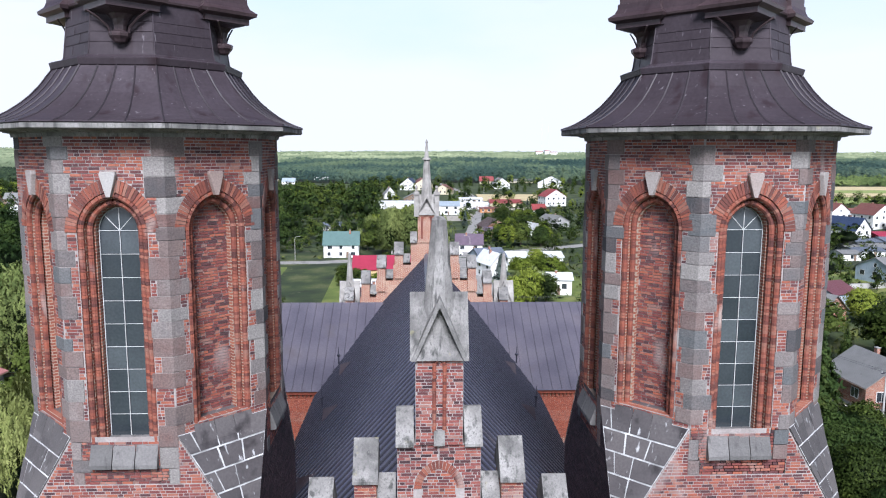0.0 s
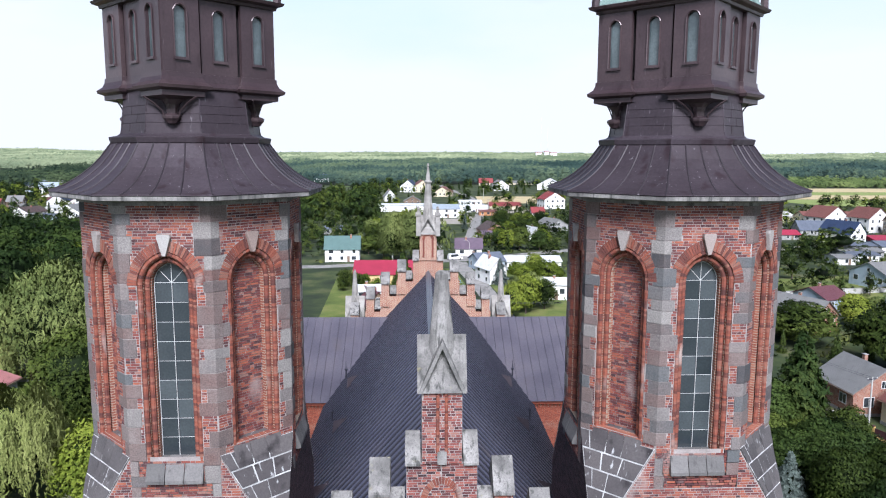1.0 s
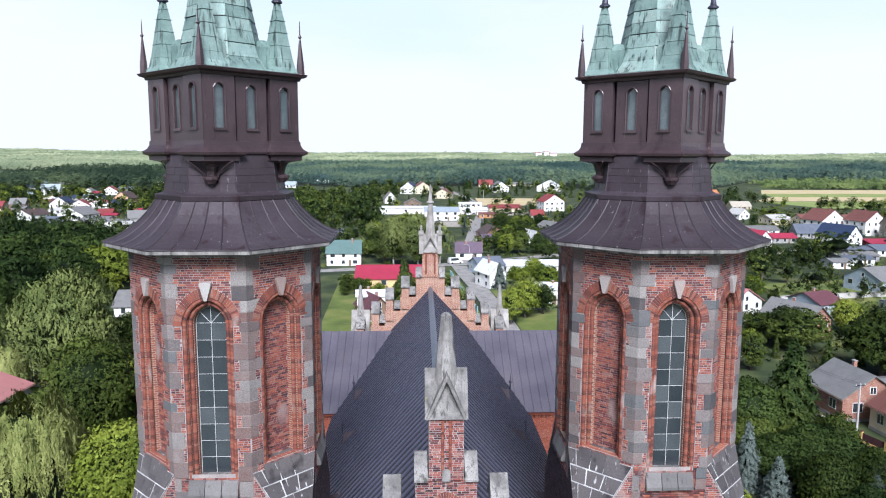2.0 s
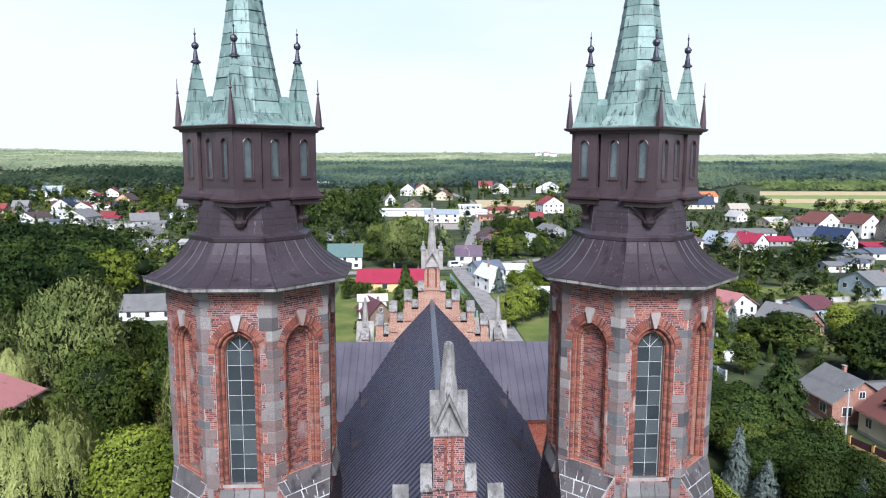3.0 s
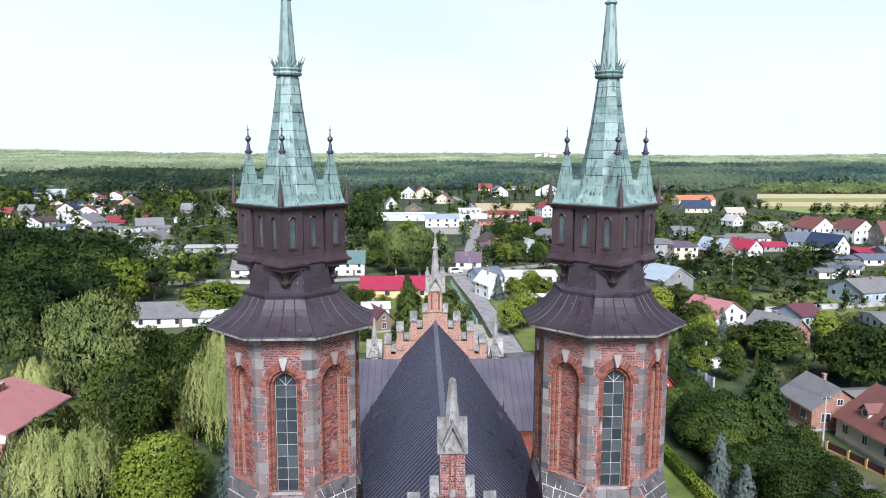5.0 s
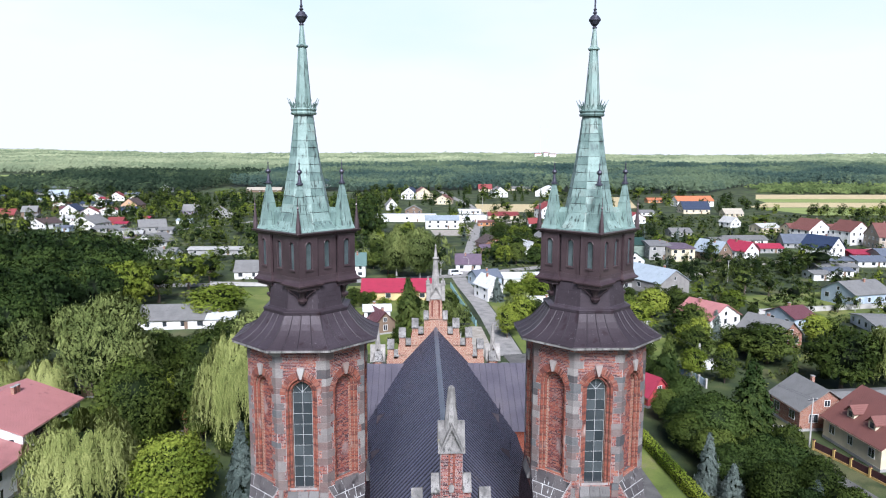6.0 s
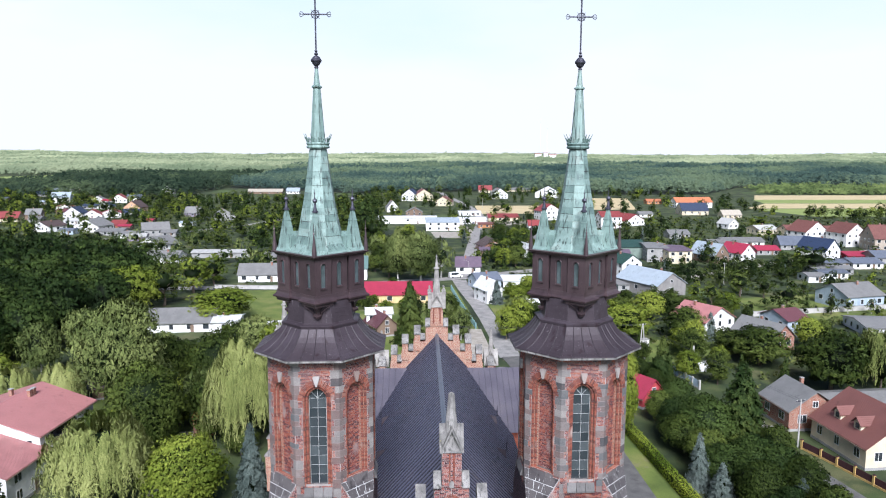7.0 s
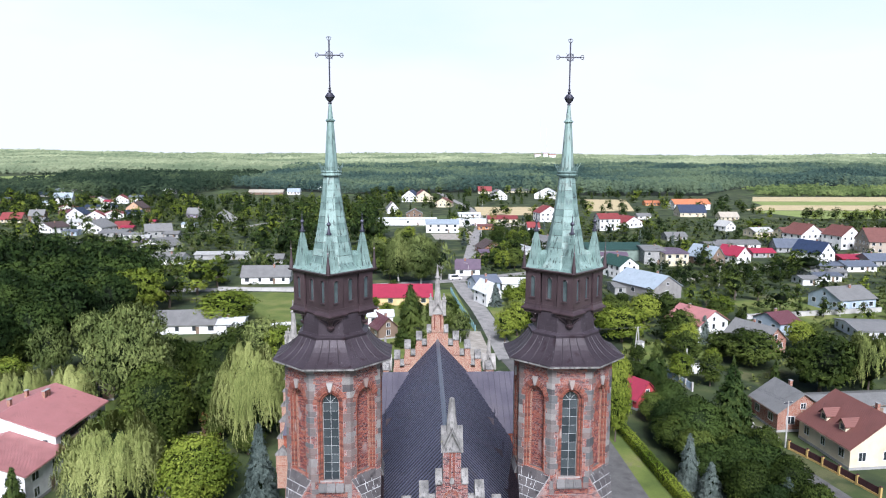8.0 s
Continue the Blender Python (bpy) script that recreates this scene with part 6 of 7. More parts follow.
tree("oak", 96.9, 107.1, 8.0, 9.0)
tree("oak", 104.1, 106.8, 9.3, 10.3)
tree("spruce", -2.8, 133.3, 16.8, 9.6, FINE)
tree("birch", 1.0, 216.7, 19.8, 15.4, FINE)
tree("birch", -7.5, 222.0, 18.0, 12.0, FINE)
tree("birch", 8.9, 228.3, 15.6, 13.3)
tree("bluespruce", 24.6, 179.7, 8.2, 5.9)
tree("lime", 26.2, 142.0, 10.2, 8.3)
tree("lime", 22.0, 135.8, 9.3, 6.6)
tree("birch", 10.3, 136.2, 8.8, 6.0)
tree("oak", -11.0, 228.9, 12.3, 14.2)
tree("oak", 36.8, 275.2, 9.9, 13.0)
tree("oak", 46.9, 281.8, 10.7, 13.3)
tree("oak", 55.6, 278.1, 9.2, 11.8)
tree("oak", 126.8, 259.7, 10.1, 10.0)
tree("oak", 110.3, 162.6, 10.6, 10.4)
tree("oak", 107.7, 187.8, 9.8, 11.6)
tree("lime", 216.0, 391.5, 9.0, 17.9)


def clear(x, y, r):
    for a, b, c in BLOCKED:
        if (x - a) ** 2 + (y - b) ** 2 <= (c + r) ** 2:
            return False
    return True


def inside(x, y, poly):
    hit = False
    for (x0, y0), (x1, y1) in zip(poly, poly[1:] + poly[:1]):
        if (y0 > y) != (y1 > y) and x < (x1 - x0) * (y - y0) / (y1 - y0) + x0:
            hit = not hit
    return hit


def grove(poly, count, kinds, high, gap, seed, stock=None, label=""):
    """Trees strewn in an outline, clear of houses, roads and one another. With a label they become one mesh."""
    if label:
        V, F, M, NN, slots, base = [], [], [], [], list(dict.fromkeys(kinds)), 0
    rng = random.Random(seed)
    xs, ys = [p[0] for p in poly], [p[1] for p in poly]
    made = tries = 0
    while made < count and tries < count * 30:
        tries += 1
        x, y = rng.uniform(min(xs), max(xs)), rng.uniform(min(ys), max(ys))
        h = rng.uniform(*high)
        w = h * rng.uniform(0.75, 1.1)
        kind = rng.choice(kinds)
        if "spruce" in kind:
            w *= 0.5
        if inside(x, y, poly) and clear(x, y, gap * w) and (seed == 13 or not any(inside(x, y, f) for f in FIELDS)):
            made += 1
            if not label:
                tree(kind, x, y, h, w, stock)
                continue
            BLOCKED.append((x, y, w * 0.35))
            v, f, mi, nn = DATA[high[1] < 5, kind][rng.randrange(3)]
            a = rng.uniform(0, 6.283)
            c, sn = math.cos(a) * w, math.sin(a) * w
            V.append(np.stack([x + v[:, 0] * c - v[:, 1] * sn, y + v[:, 0] * sn + v[:, 1] * c, v[:, 2] * h], axis=1))
            M.append(np.where(mi > 0, len(slots), slots.index(kind)))
            F.append(f + base)
            NN.append(np.stack([nn[:, 0] * c - nn[:, 1] * sn, nn[:, 0] * sn + nn[:, 1] * c, nn[:, 2] * w], axis=1))
            base += len(v)
    if label:
        me = bpy.data.meshes.new("garden_trees")
        me.from_pydata(np.concatenate(V).tolist(), [], np.concatenate(F).tolist())
        for k in slots:
            me.materials.append(LEAF[k])
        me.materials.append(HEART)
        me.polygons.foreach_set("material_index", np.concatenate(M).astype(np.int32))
        soften(me, np.concatenate(NN))
        tagged(part("garden_greenery", me, None), label, "trees", kind="stuff")


grove([(-52, 60), (-30, 72), (-27, 112), (-48, 110)], 10, ["oak", "oak", "lime", "birch"], (6, 10), 0.25, 71, MID)
# the dense dark wood beyond the willows, garden trees, and the tall clump past the green-roofed house
grove([(-92, 200), (-80, 140), (-92, 112), (-150, 120), (-170, 170)], 62, ["alder"], (13, 18), 0.02, 1, MID)
grove([(41.5, 40), (55, 36), (51, 98), (42, 105)], 24, ["oak", "alder", "oak", "alder"], (4, 8), 0.25, 3, FINE)
grove([(-60, 55), (-22, 70), (-30, 130), (-75, 130)], 16, ["oak", "oak", "birch", "lime"], (6, 11), 0.25, 4, MID)
grove([(-110, 60), (-80, 70), (-75, 105), (-130, 110)], 12, ["oak", "willow", "lime"], (6, 10), 0.3, 12, MID)
grove([(44, 100), (110, 90), (180, 190), (60, 200)], 70, ["oak", "oak", "lime", "birch", "spruce"], (4.5, 8.5), 0.35, 5)
grove([(100, 90), (200, 110), (330, 200), (200, 210)], 40, ["oak", "oak", "lime", "birch", "willow"], (6, 11), 0.4, 10)
grove([(-185, 258), (-118, 246), (-92, 200), (-170, 170), (-215, 190)], 80, ["alder"], (13, 18), 0.02, 21, None, "dense broadleaf wood in painted cloud shadow")
grove([(-92, 520), (-30, 560), (-14, 330), (-28, 268), (-62, 268)], 60, ["alder", "alder", "oak", "spruce"], (12, 17), 0.1, 2, None, "tall dark clump of trees")
grove([(-150, 215), (-20, 225), (-20, 330), (-250, 330)], 130, ["oak", "alder", "alder", "birch", "oak"], (5, 10), 0.2, 6, None, "green garden trees between the houses")
grove([(20, 230), (190, 210), (330, 330), (60, 470), (25, 470)], 260, ["oak", "alder", "alder", "lime", "alder", "spruce", "oak", "bluespruce"], (3, 9), 0.2, 7, None, "mixed garden trees among the houses")
grove([(-250, 330), (-20, 330), (-10, 640), (-420, 700)], 330, ["alder", "oak", "oak", "lime", "spruce"], (7, 13), 0.3, 8, None, "dark green trees around the village")
grove([(190, 210), (330, 200), (480, 480), (330, 480), (230, 320)], 240, ["oak", "alder", "alder", "lime", "alder", "birch"], (3, 9), 0.15, 9, None, "green trees and bushes in the gardens")
grove([(285, 440), (660, 455), (660, 486), (285, 474)], 55, ["birch", "birch", "lime", "oak"], (7, 12), 0.1, 13, None, "light green row of trees before the meadow")
grove([(-19, 242), (-3, 238), (0, 353), (-24, 354)], 26, ["oak", "alder", "oak", "lime", "birch"], (5, 9), 0.2, 61, MID)
grove([(25, 250), (49, 240), (72, 352), (46, 352)], 24, ["oak", "oak", "alder", "lime"], (6, 10), 0.2, 62, MID)
grove([(25, 142), (36, 145), (42, 199), (31, 200)], 9, ["lime", "birch", "oak"], (6, 9), 0.3, 63, MID)
grove([(3, 140), (11, 140), (11, 166), (4, 166)], 5, ["birch", "oak"], (5, 8), 0.3, 64, MID)
grove([(-22, 126), (-14, 126), (8, 170), (6, 206), (-22, 204)], 12, ["oak", "lime", "oak"], (3, 6), 0.3, 65, MID)
SHRUBS = ["oak", "alder", "oak", "oak", "birch", "alder", "birch", "lime"]
grove([(92, 208), (150, 208), (176, 260), (110, 262)], 60, ["oak", "oak", "alder", "birch"], (3.5, 8), 0.12, 41, None, "dense bushy garden trees")
grove([(20, 235), (110, 150), (330, 200), (470, 470), (30, 470)], 620, SHRUBS, (1.6, 4.2), 0.1, 31, None, "garden bushes and shrubs between the houses")
grove([(-260, 330), (-80, 215), (-20, 240), (-15, 600), (-420, 640)], 560, SHRUBS, (1.8, 4.8), 0.1, 32, None, "bushes and shrubs around the village")
grove([(-10, 440), (300, 470), (300, 780), (-60, 780)], 190, ["oak", "alder", "alder", "lime", "spruce"], (6, 12), 0.4, 11, None, "green trees before the pine wood")


def woods(name, label, poly, step, high, colours, seed, cone=0.5, on_fields=False, puffs=22):
    """A far wood as one mesh of ragged crowns, each of loose leafy puffs."""
    rng = np.random.default_rng(seed)
    spots = []
    block = np.array(BLOCKED)
    near = (block[:, 2] + 3) ** 2
    xs, ys = [p[0] for p in poly], [p[1] for p in poly]
    y = min(ys)
    while y < max(ys):
        gap = step * (1 + max(0, y - 900) / 1500)
        x = min(xs)
        while x < max(xs):
            px, py = x + rng.uniform(-0.5, 0.5) * gap, y + rng.uniform(-0.5, 0.5) * gap
            x += gap
            if inside(px, py, poly) and (on_fields or not any(inside(px, py, f) for f in FIELDS)) and not ((block[:, 0] - px) ** 2 + (block[:, 1] - py) ** 2 <= near).any():
                swell = 1 + 0.22 * math.sin(px * 0.013 + py * 0.007) + 0.12 * math.sin(px * 0.041 - py * 0.03)
                spots.append((px, py, land(px, py), rng.uniform(*high) * swell, gap * rng.uniform(0.58, 0.85)))
        y += gap
    P = np.array(spots)
    n = len(P)
    d = rng.normal(size=(n, puffs, 3))
    d /= np.linalg.norm(d, axis=2, keepdims=True)
    d[:, :, 2] = np.abs(d[:, :, 2])
    pointed = rng.uniform(size=(n, 1)) < cone
    up = rng.uniform(0.12, 1.0, (n, puffs)) ** 0.8
    thin = np.where(pointed, 1.05 - up, np.sqrt(np.clip(1.06 - (up - 0.35) ** 2 * 2.2, 0.05, 1)))
    c = np.stack([P[:, 0:1] + d[:, :, 0] * P[:, 4:5] * thin, P[:, 1:2] + d[:, :, 1] * P[:, 4:5] * thin, P[:, 2:3] + up * P[:, 3:4]], axis=2)
    nn = d * 0.4 + rng.normal(size=d.shape) * 0.08 + np.array([0, -0.55, 0.8])       # normals lean to -y, so the shape itself brightens the wood
    nn /= np.linalg.norm(nn, axis=2, keepdims=True)
    size = (P[:, 4:5] * rng.uniform(0.26, 0.46, (n, puffs)) * (22 / puffs) ** 0.25).reshape(-1)
    v = quads(c.reshape(-1, 3), nn.reshape(-1, 3), size, rng).reshape(-1, 4, 3)[:, :3].reshape(-1, 3)
    me = bpy.data.meshes.new(name)
    me.from_pydata(v.tolist(), [], np.arange(len(v)).reshape(-1, 3).tolist())
    me.materials.append(colours)
    soften(me, np.repeat(nn.reshape(-1, 3), 3, axis=0))
    tagged(part(name, me, None), label, "woods", kind="stuff")


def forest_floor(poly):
    tagged(part("forest_floor", hull(bmesh.new(), [[(x, y, -0.2) for x, y in poly], [(x, y, 0.35 + land(x, y)) for x, y in poly]]), FLOOR), "forest floor in painted shade under the trees", "ground", kind="structure")


# bluish distance haze is mixed into the pine colours
PINE = leaf_material("pine wood crowns", (0.022, 0.042, 0.038), (0.038, 0.066, 0.055), (0.095, 0.130, 0.075), 0, 0.0055, 0.12)
DEEP = leaf_material("deep green wood crowns", (0.010, 0.020, 0.012), (0.022, 0.036, 0.021), (0.054, 0.076, 0.036), 0, 0.012, 0.18)
BUSH = leaf_material("green bushy crowns", (0.040, 0.062, 0.022), (0.085, 0.118, 0.040), (0.15, 0.185, 0.062), 0, 0.02, 0.2)
# far haze and sun are put into these pale leaf colours
MIXED = leaf_material("mixed wood crowns with haze in the colour", (0.11, 0.145, 0.085), (0.20, 0.235, 0.14), (0.29, 0.325, 0.195), 0, 0.003, 0.05)
woods("pine_wood", "dark green pine wood beyond the village", [(-70, 775), (80, 810), (200, 745), (330, 745), (440, 900), (700, 900), (1300, 980), (1700, 1900), (-300, 1900), (-240, 900)], 8.5, (13, 17), PINE, 1, 0.8, False, 20)
woods("broadleaf_wood", "deep green wood beyond the village gardens", [(-240, 700), (-480, 670), (-720, 720), (-960, 900), (-1000, 980), (-520, 960), (-560, 1150), (-430, 1330), (-300, 1400), (-240, 1000)], 10, (11, 16), DEEP, 2, 0.15)
woods("sunlit_wood", "mixed wood towards the horizon, paled by painted haze", [(-3000, 1400), (-700, 1400), (-300, 1500), (-100, 1900), (3400, 1900), (3900, 4400), (-3900, 4400)], 12, (10, 15), MIXED, 3, 0.25, False, 12)
woods("hedgerow", "bushy trees behind the straw field", [(400, 745), (900, 735), (930, 800), (440, 880)], 10, (5, 9), BUSH, 6, 0.2, True)
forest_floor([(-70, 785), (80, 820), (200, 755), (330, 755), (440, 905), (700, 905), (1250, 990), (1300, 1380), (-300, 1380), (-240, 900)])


def tussocks(label, poly, count, size, colours, seed):
    """Rank grass and weeds as one mesh of small upright sprays, clear of roads, houses and trees."""
    rng = np.random.default_rng(seed)
    xs, ys = [p[0] for p in poly], [p[1] for p in poly]
    block = np.array(BLOCKED)
    x, y = rng.uniform(min(xs), max(xs), count), rng.uniform(min(ys), max(ys), count)
    keep = [inside(a, b, poly) and not ((block[:, 0] - a) ** 2 + (block[:, 1] - b) ** 2 < (block[:, 2] * 0.8) ** 2).any() for a, b in zip(x, y)]
    x, y = x[keep], y[keep]
    n = len(x)
    s = rng.uniform(*size, n)
    c = np.stack([x, y, s * 0.35], axis=1)
    C = np.concatenate([c + rng.normal(size=(n, 3)) * s[:, None] * np.array([0.45, 0.45, 0.10]) for k in range(5)])
    N = rng.normal(size=(len(C), 3)) * 0.55 + np.array([0, 0, 0.9])
    N /= np.linalg.norm(N, axis=1, keepdims=True)
    v = quads(C, N, np.tile(s, 5) * 0.55, rng)
    me = bpy.data.meshes.new("undergrowth")
    me.from_pydata(v.tolist(), [], np.arange(len(v)).reshape(-1, 4).tolist())
    me.materials.append(colours)
    soften(me, np.repeat(N * 0.5 + np.array([0, 0, 0.6]), 4, axis=0))
    tagged(part("undergrowth", me, None), label, "plants", kind="stuff")


WEEDS = leaf_material("rank grass and weeds", (0.016, 0.030, 0.008), (0.045, 0.068, 0.018), (0.12, 0.135, 0.042), 2.2, 0.05, 0.35)
tussocks("rank grass and weeds in the gardens", [(40, 100), (100, 90), (330, 200), (470, 470), (30, 470), (26, 240)], 11000, (0.6, 1.9), WEEDS, 51)
tussocks("rank grass and weeds by the village", [(-260, 330), (-80, 215), (-20, 220), (-15, 600), (-420, 640)], 7000, (0.7, 2.1), WEEDS, 52)


# ---- fences, hedge, poles, vehicles and far things ----
WOOD = material("grey weathered wood", [(0.16, 0.14, 0.12), (0.28, 0.26, 0.23)], 0.9, noise_scale=3, stretch=(1, 1, 0.2), bump=0.4)
CONCRETE = plain("pale concrete", (0.46, 0.45, 0.43))
YELLOWPOST = plain("yellow clinker", (0.50, 0.34, 0.12))
WINE = plain("dark wine fence board", (0.055, 0.018, 0.022))
TEAL = plain("faded teal board", (0.20, 0.34, 0.36))
SKYBOARD = plain("pale blue board", (0.40, 0.50, 0.60))
CARWHITE = plain("white car paint", (0.75, 0.76, 0.77), 0.3)
RUBBER = plain("black rubber", (0.02, 0.02, 0.02))


def fence(points, high, post, board, label, posts=2.6, cap=True):
    """Posts with boarded bays between them along points."""
    f = thing("fence", label, "fence")
    pts = [Vector((x, y, 0)) for x, y in points]
    for a, b in zip(pts, pts[1:]):
        n = max(1, round((b - a).length / posts))
        d = (b - a) / n
        turn = math.degrees(math.atan2(d.y, d.x))
        for i in range(n + 1):
            p = a + d * i
            m = pose(p.x, p.y, 0, 0, 0, turn)
            part("post", box(bmesh.new(), -0.17, 0.17, -0.17, 0.17, 0, high + 0.12), post, f, m=m)
            if cap:
                part("post_cap", box(bmesh.new(), -0.22, 0.22, -0.22, 0.22, high + 0.12, high + 0.24, 0.12), board, f, m=m)
            if i < n:
                L = d.length
                part("rail", box(bmesh.new(), 0.18, L - 0.18, -0.10, 0.10, 0, 0.32), post, f, m=m)
                k = max(3, int((L - 0.4) / 0.16))
                for j in range(k):
                    u = 0.2 + (L - 0.4) * j / k
                    part("board", box(bmesh.new(), u, u + (L - 0.4) / k - 0.015, -0.03, 0.03, 0.34, high - 0.1), board, f, m=m)


fence([(61.4, 66.6), (62.5, 63.0), (63.3, 60.0), (64.9, 53.6), (65.8, 49.5)], 1.5, YELLOWPOST, WINE, "wine-red board fence with yellow brick posts", 3.2)
fence([(60.2, 68.2), (58.9, 74.5)], 1.5, CONCRETE, WOOD, "grey concrete fence beside the brick house", 2.2, False)
fence([(54.6, 106.0), (56.4, 96.0)], 1.9, CONCRETE, SKYBOARD, "pale blue board fence along the lane", 2.5, False)
fence([(11.5, 203), (12.7, 180), (15.2, 148)], 1.6, TEAL, TEAL, "faded teal board fence beside the road", 2.8, False)
fence([(-46, 152), (-36, 156)], 1.3, CONCRETE, CARWHITE, "pale slatted fence beside the yard", 2.6, False)

w = thing("garden_wall", "whitewashed garden wall with a flat coping", "wall", pose(62, 108, 0, 0, 0, 5))
part("wall_body", box(bmesh.new(), -3.6, 3.6, -0.15, 0.15, 0, 2.2), WALLS["white"], w)
part("coping", box(bmesh.new(), -3.7, 3.7, -0.24, 0.24, 2.2, 2.34), WALLS["grey"], w)
w = thing("garden_wall", "long low concrete garden wall", "wall", pose(122, 163.5, 0, 0, 0, 10))
part("wall_body", box(bmesh.new(), -24, 24, -0.12, 0.12, 0, 1.5), CONCRETE, w)
part("coping", box(bmesh.new(), -24, 24, -0.2, 0.2, 1.5, 1.6), WALLS["grey"], w)
w = thing("garden_wall", "long pale concrete wall before the white house", "wall", pose(-58, 207, 0, 0, 0, -6))
part("wall_body", box(bmesh.new(), -14, 14, -0.12, 0.12, 0, 1.3), CONCRETE, w)
part("coping", box(bmesh.new(), -14, 14, -0.2, 0.2, 1.3, 1.4), WALLS["grey"], w)


def hedge(points, wide, high, label):
    """A clipped hedge: a body in painted inner shade under thousands of small leaves."""
    rng = np.random.default_rng(5)
    h = thing("hedge", label, "hedge")
    pts = [Vector((x, y, 0)) for x, y in points]
    rings = []
    for i, p in enumerate(pts):
        d = (pts[min(i + 1, len(pts) - 1)] - pts[max(i - 1, 0)]).normalized()
        s = Vector((d.y, -d.x, 0)) * wide * 0.42
        rings.append([p - s, p + s, p + s + Vector((0, 0, high * 0.9)), p - s + Vector((0, 0, high * 0.9))])
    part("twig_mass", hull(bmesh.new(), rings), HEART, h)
    C, N = [], []
    for a, b in zip(pts, pts[1:]):
        d = (b - a).normalized()
        s = np.array([d.y, -d.x, 0])
        m = int((b - a).length * 190)
        f = rng.uniform(0, 1, m)[:, None]
        base = np.array(a)[None] * (1 - f) + np.array(b)[None] * f
        face = rng.integers(0, 3, m)
        u, z = rng.uniform(-0.5, 0.5, m) * wide, rng.uniform(0.05, 1, m) * high
        u = np.where(face == 0, -wide / 2, np.where(face == 1, wide / 2, u))
        z = np.where(face == 2, high, z)
        C.append(base + s * u[:, None] + np.array([0, 0, 1.0]) * z[:, None] + rng.normal(size=(m, 3)) * 0.05)
        N.append(np.where(face[:, None] == 2, np.array([0, 0, 1.0]), s * np.where(face == 0, -1, 1)[:, None]) + rng.normal(size=(m, 3)) * 0.4)
    C, N = np.concatenate(C), np.concatenate(N)
    N /= np.linalg.norm(N, axis=1, keepdims=True)
    v = quads(C, N, rng.uniform(0.07, 0.14, len(C)), rng)
    part("leafage", mesh_of("leafage", v.tolist(), np.arange(len(v)).reshape(-1, 4).tolist(), HEDGE), None, h)


hedge([(34.4, 86), (35.0, 76), (35.6, 63), (36.2, 50), (36.6, 38)], 1.5, 1.7, "long clipped bright green hedge beside the drive")


def utility_pole(x, y, high, turn, arms=1, twin=0.0):
    p = thing("utility_pole", "grey concrete utility pole with a crossarm", "pole", pose(x, y, 0, 0, 0, turn), "utility poles")
    for s in ((-1, 1) if twin else (0,)):
        part("shaft", tube(bmesh.new(), [(s * twin, 0, 0), (0.1 * s, 0, high)], [0.16, 0.09], 8), CONCRETE, p)
    for i in range(arms):
        part("crossarm", box(bmesh.new(), -0.9, 0.9, -0.06, 0.06, high - 0.35 - 0.5 * i, high - 0.24 - 0.5 * i), IRON, p)
        for u in (-0.8, 0, 0.8):
            part("insulator", lathe(bmesh.new(), [(0.05, high - 0.24 - 0.5 * i), (0.06, high - 0.12 - 0.5 * i), (0.02, high - 0.04 - 0.5 * i)], 6, 0, u, 0), FRAME, p)


utility_pole(51.4, 117.5, 8.6, 20, 1, 0.9)
utility_pole(59.5, 107.4, 6.0, 10, 0, 0.25)
utility_pole(61.2, 67.4, 8.2, 15, 1)
utility_pole(112, 210, 8.0, 30, 1)
utility_pole(47, 420, 9.0, 0, 1)
utility_pole(58, 560, 9.0, 0, 1)
for a, b in (((51.4, 117.5, 8.4), (-2, 119, 8.2)), ((51.4, 117.5, 8.4), (61.2, 67.4, 8.0))):
    c = thing("overhead_cable", "thin grey overhead cable between poles", "cable")
    for o in (-0.5, 0.5):
        part("wire", tube(bmesh.new(), [(a[0] + (b[0] - a[0]) * t + o * 0.5, a[1] + (b[1] - a[1]) * t + o, a[2] + (b[2] - a[2]) * t - 2.4 * t * (1 - t)) for t in [i / 10 for i in range(11)]], 0.02, 4), IRON, c)


def street_lamp(x, y, turn):
    p = thing("street_lamp", "tall grey street lamp with a curved arm", "street lamp", pose(x, y, 0, 0, 0, turn), "street lamps")
    part("shaft", tube(bmesh.new(), [(0, 0, 0), (0, 0, 7.0), (0.25, 0, 7.7), (0.9, 0, 8.0), (1.5, 0, 8.05)], [0.10, 0.07, 0.06, 0.05, 0.045], 7), CONCRETE, p)
    part("lamp_head", box(bmesh.new(), 1.4, 2.1, -0.14, 0.14, 7.95, 8.12, 0.04), WALLS["grey"], p)


street_lamp(18.9, 218.7, 160)
street_lamp(-40, 218, -20)
street_lamp(36, 342, 180)


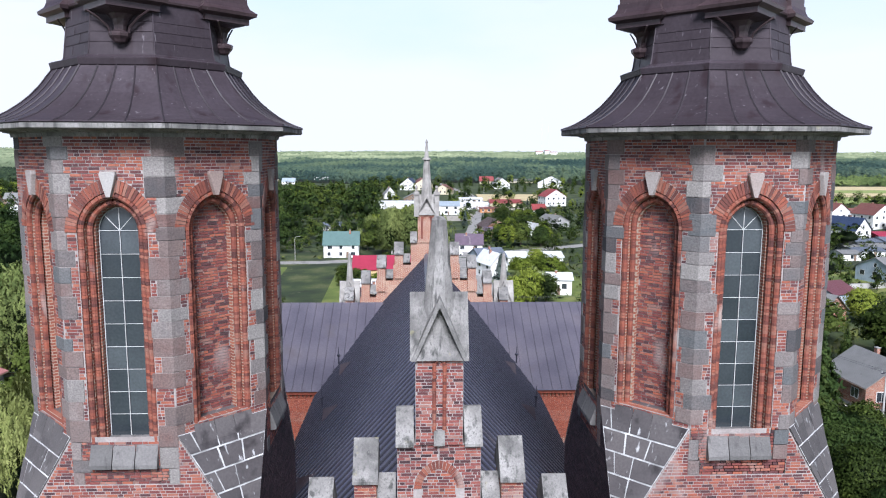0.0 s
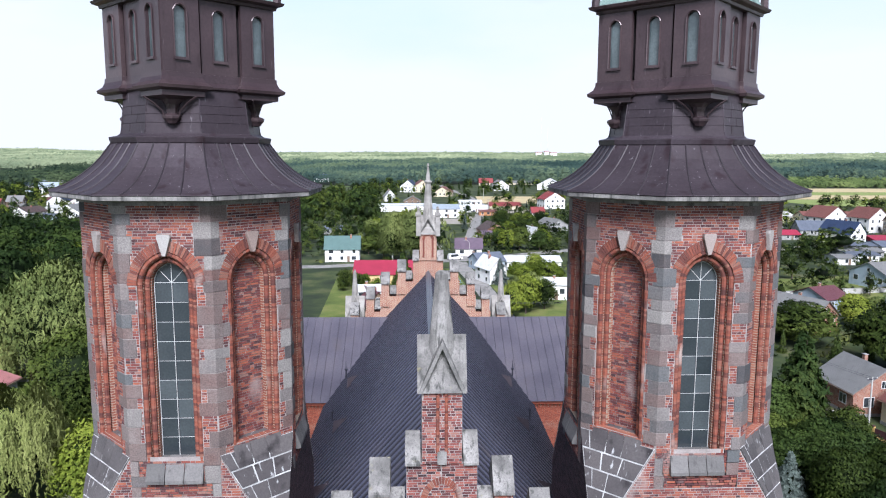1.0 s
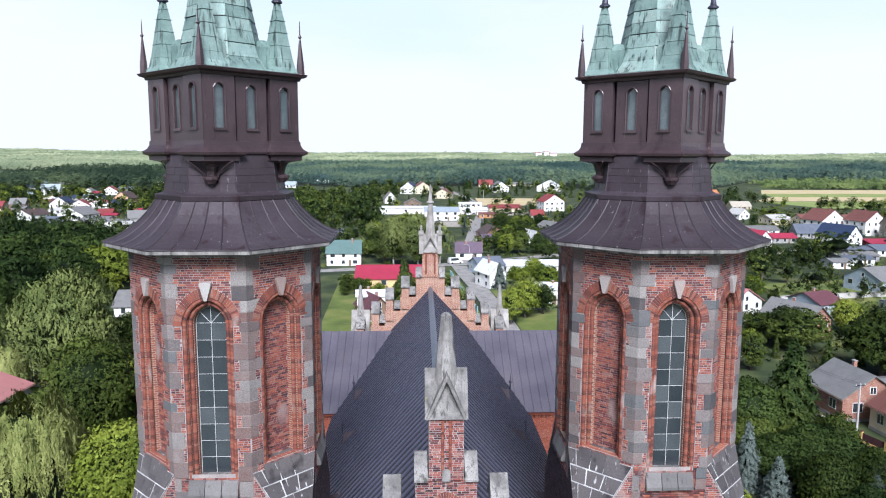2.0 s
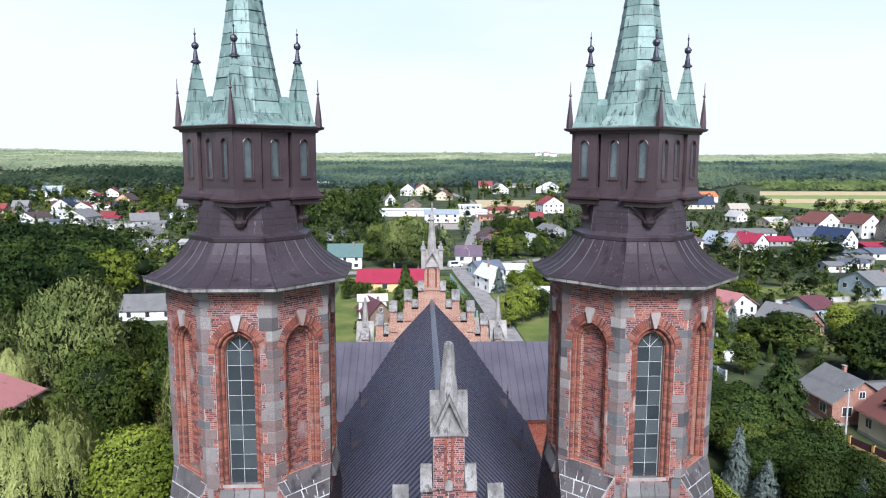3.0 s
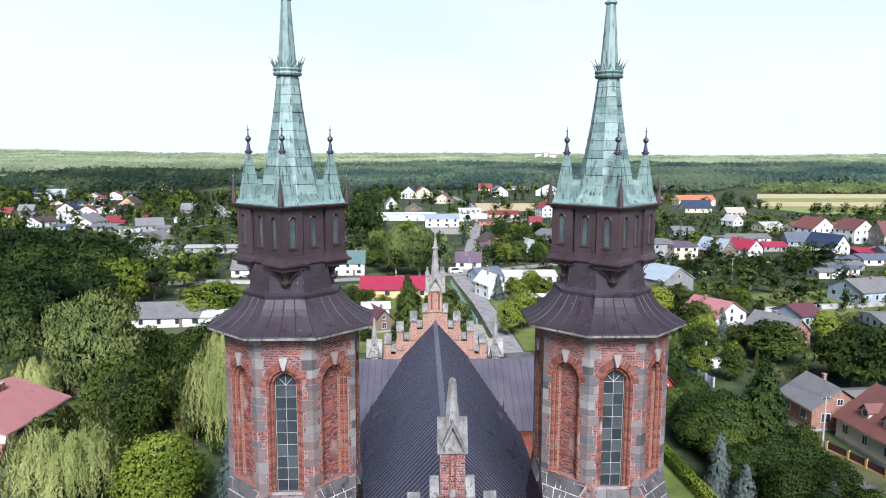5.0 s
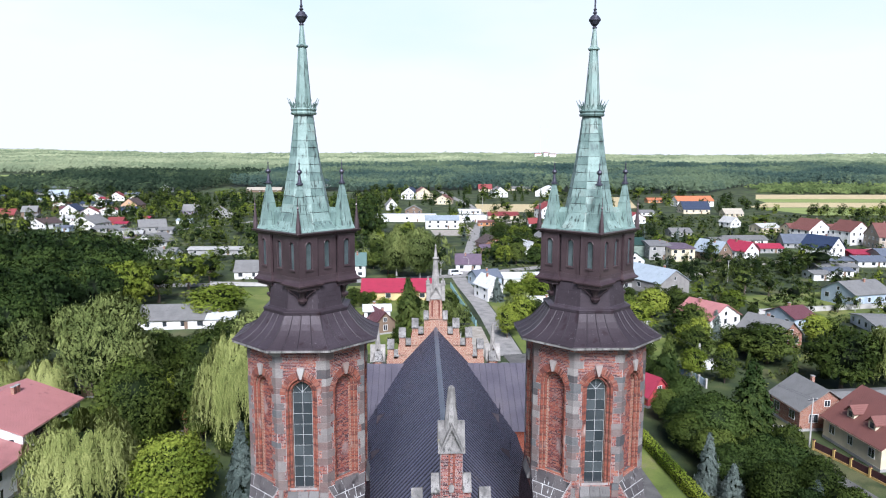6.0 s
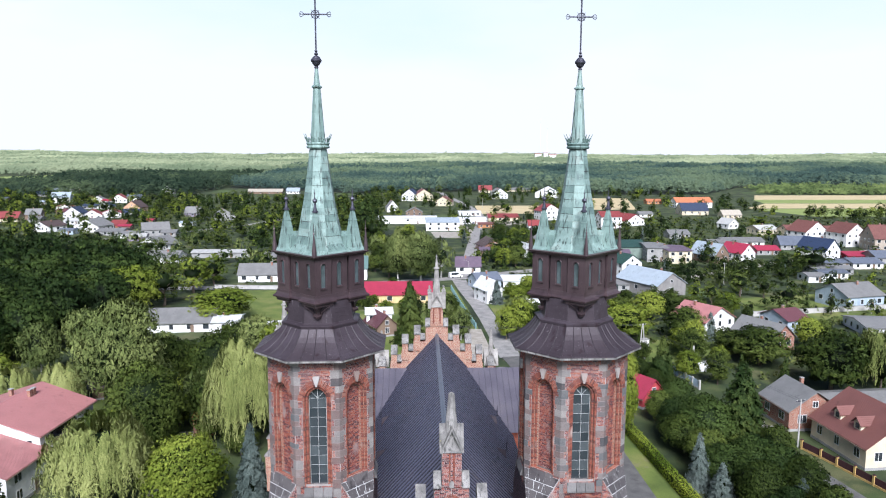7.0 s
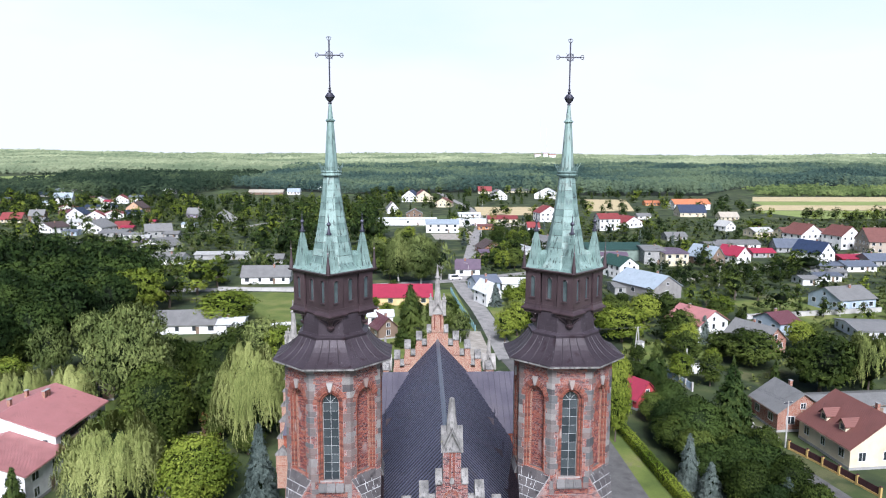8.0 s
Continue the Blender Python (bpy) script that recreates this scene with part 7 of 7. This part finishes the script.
def vehicle(name, label, x, y, turn, long, wide, high, nose, paint):
    """A parked vehicle with cabin glass and four wheels."""
    c = thing(name, label, "vehicle", pose(x, y, 0, 0, 0, turn))
    L, W = long / 2, wide / 2
    belt = high * 0.52
    prof = [(-L, 0.35), (L, 0.35), (L, belt * 0.82), (L - nose, belt), (L - nose - high * 0.42, high), (-L + 0.25, high), (-L, belt)]
    bm = hull(bmesh.new(), [[(u, s * W * (0.9 if z > belt + 0.05 else 1.0), z) for u, z in prof] for s in (-1, 1)])
    part("body", bm, paint, c)
    a, b = (L - nose - 0.08, belt + 0.06), (L - nose - high * 0.42 + 0.06, high - 0.1)
    part("windscreen", hull(bmesh.new(), [[(a[0] + o, -W * 0.8, a[1]), (a[0] + o, W * 0.8, a[1]), (b[0] + o, W * 0.76, b[1]), (b[0] + o, -W * 0.76, b[1])] for o in (0.06, 0.1)]), PANE, c)
    for s in (-1, 1):
        part("side_window", hull(bmesh.new(), [[(u, s * (W * 0.96 + o), z) for u, z in ((-L + 0.5, belt + 0.08), (L - nose - 0.3, belt + 0.08), (b[0] - 0.1, high - 0.12), (-L + 0.6, high - 0.12))] for o in (0.0, 0.02)]), PANE, c)
        for u in (-L * 0.6, L * 0.62):
            part("wheel", tube(bmesh.new(), [(u, s * (W - 0.18), 0.33), (u, s * (W + 0.02), 0.33)], 0.33, 12), RUBBER, c)


vehicle("van", "white parked delivery van on the street", 14.5, 227.5, 20, 5.2, 2.0, 2.2, 1.0, CARWHITE)
vehicle("car", "dark parked car before the halls", 39, 430, 80, 4.3, 1.75, 1.45, 1.1, plain("dark car paint", (0.03, 0.035, 0.05), 0.3))
vehicle("car", "silver parked car before the halls", 43.5, 424, 75, 4.3, 1.75, 1.45, 1.1, plain("silver car paint", (0.42, 0.44, 0.46), 0.3))
vehicle("car", "white parked car before the halls", 48, 424, 75, 4.3, 1.75, 1.45, 1.1, CARWHITE)
vehicle("car", "dark blue parked car under the trees", 77.5, 127.0, 25, 4.3, 1.75, 1.45, 1.1, plain("blue car paint", (0.02, 0.04, 0.09), 0.3))

k = thing("garden_shed", "small white garden shed on the grass", "shed", pose(55.3, 127.5, 0, 0, 0, 12))
part("wall", box(bmesh.new(), -0.9, 0.9, -0.7, 0.7, 0, 2.1), WALLS["white"], k)
part("roof", box(bmesh.new(), -1.05, 1.05, -0.85, 0.85, 2.1, 2.25), WALLS["grey"], k)
part("door", box(bmesh.new(), -0.35, 0.35, -0.74, -0.7, 0.05, 1.9), WALLS["grey"], k)
k = thing("brick_outbuilding", "small ruined orange brick outbuilding", "shed", pose(-38, 77, 0, 0, 0, 8))
bm = bmesh.new()
box(bm, -1.6, -1.3, -1.2, 1.2, 0, 3.0), box(bm, 1.3, 1.6, -1.2, 1.2, 0, 2.6), box(bm, -1.3, 1.3, 0.9, 1.2, 0, 2.8), box(bm, -1.3, -0.4, -1.2, -0.9, 0, 2.4)
part("wall", bm, BRICKWALL, k)
part("tiled_roof", hull(bmesh.new(), [[(-1.9, -1.5, 2.95), (0.2, -1.5, 2.75), (0.2, 1.5, 3.25), (-1.9, 1.5, 3.45)], [(-1.9, -1.5, 3.07), (0.2, -1.5, 2.87), (0.2, 1.5, 3.37), (-1.9, 1.5, 3.57)]]), ROOFS["orange"], k)

# far masts and the pale works on the skyline
for x, high in ((538, 175), (566, 140)):
    m = thing("radio_mast", "very distant thin lattice radio mast", "mast", pose(x, 2950, land(x, 2950)))
    for s in (-1, 1):
        part("leg", tube(bmesh.new(), [(s * 0.8, 0, 0), (s * 0.3, 0, high)], 0.12, 4), FRAME, m)
    for i in range(int(high / 6)):
        part("brace", tube(bmesh.new(), [(-0.75, 0, i * 6), (0.75, 0, i * 6 + 6)], 0.07, 3), FRAME, m)
for x, w, h in ((520, 26, 26), (552, 18, 30), (580, 30, 24)):
    b = thing("distant_works", "pale distant industrial block above the woods", "building", pose(x, 2900, land(x, 2900)))
    part("wall", box(bmesh.new(), -w / 2, w / 2, -8, 8, 0, h), WALLS["white"], b)
    part("roof", box(bmesh.new(), -w / 2 - 1, w / 2 + 1, -9, 9, h, h + 2.5), ROOFS["pinkred"], b)
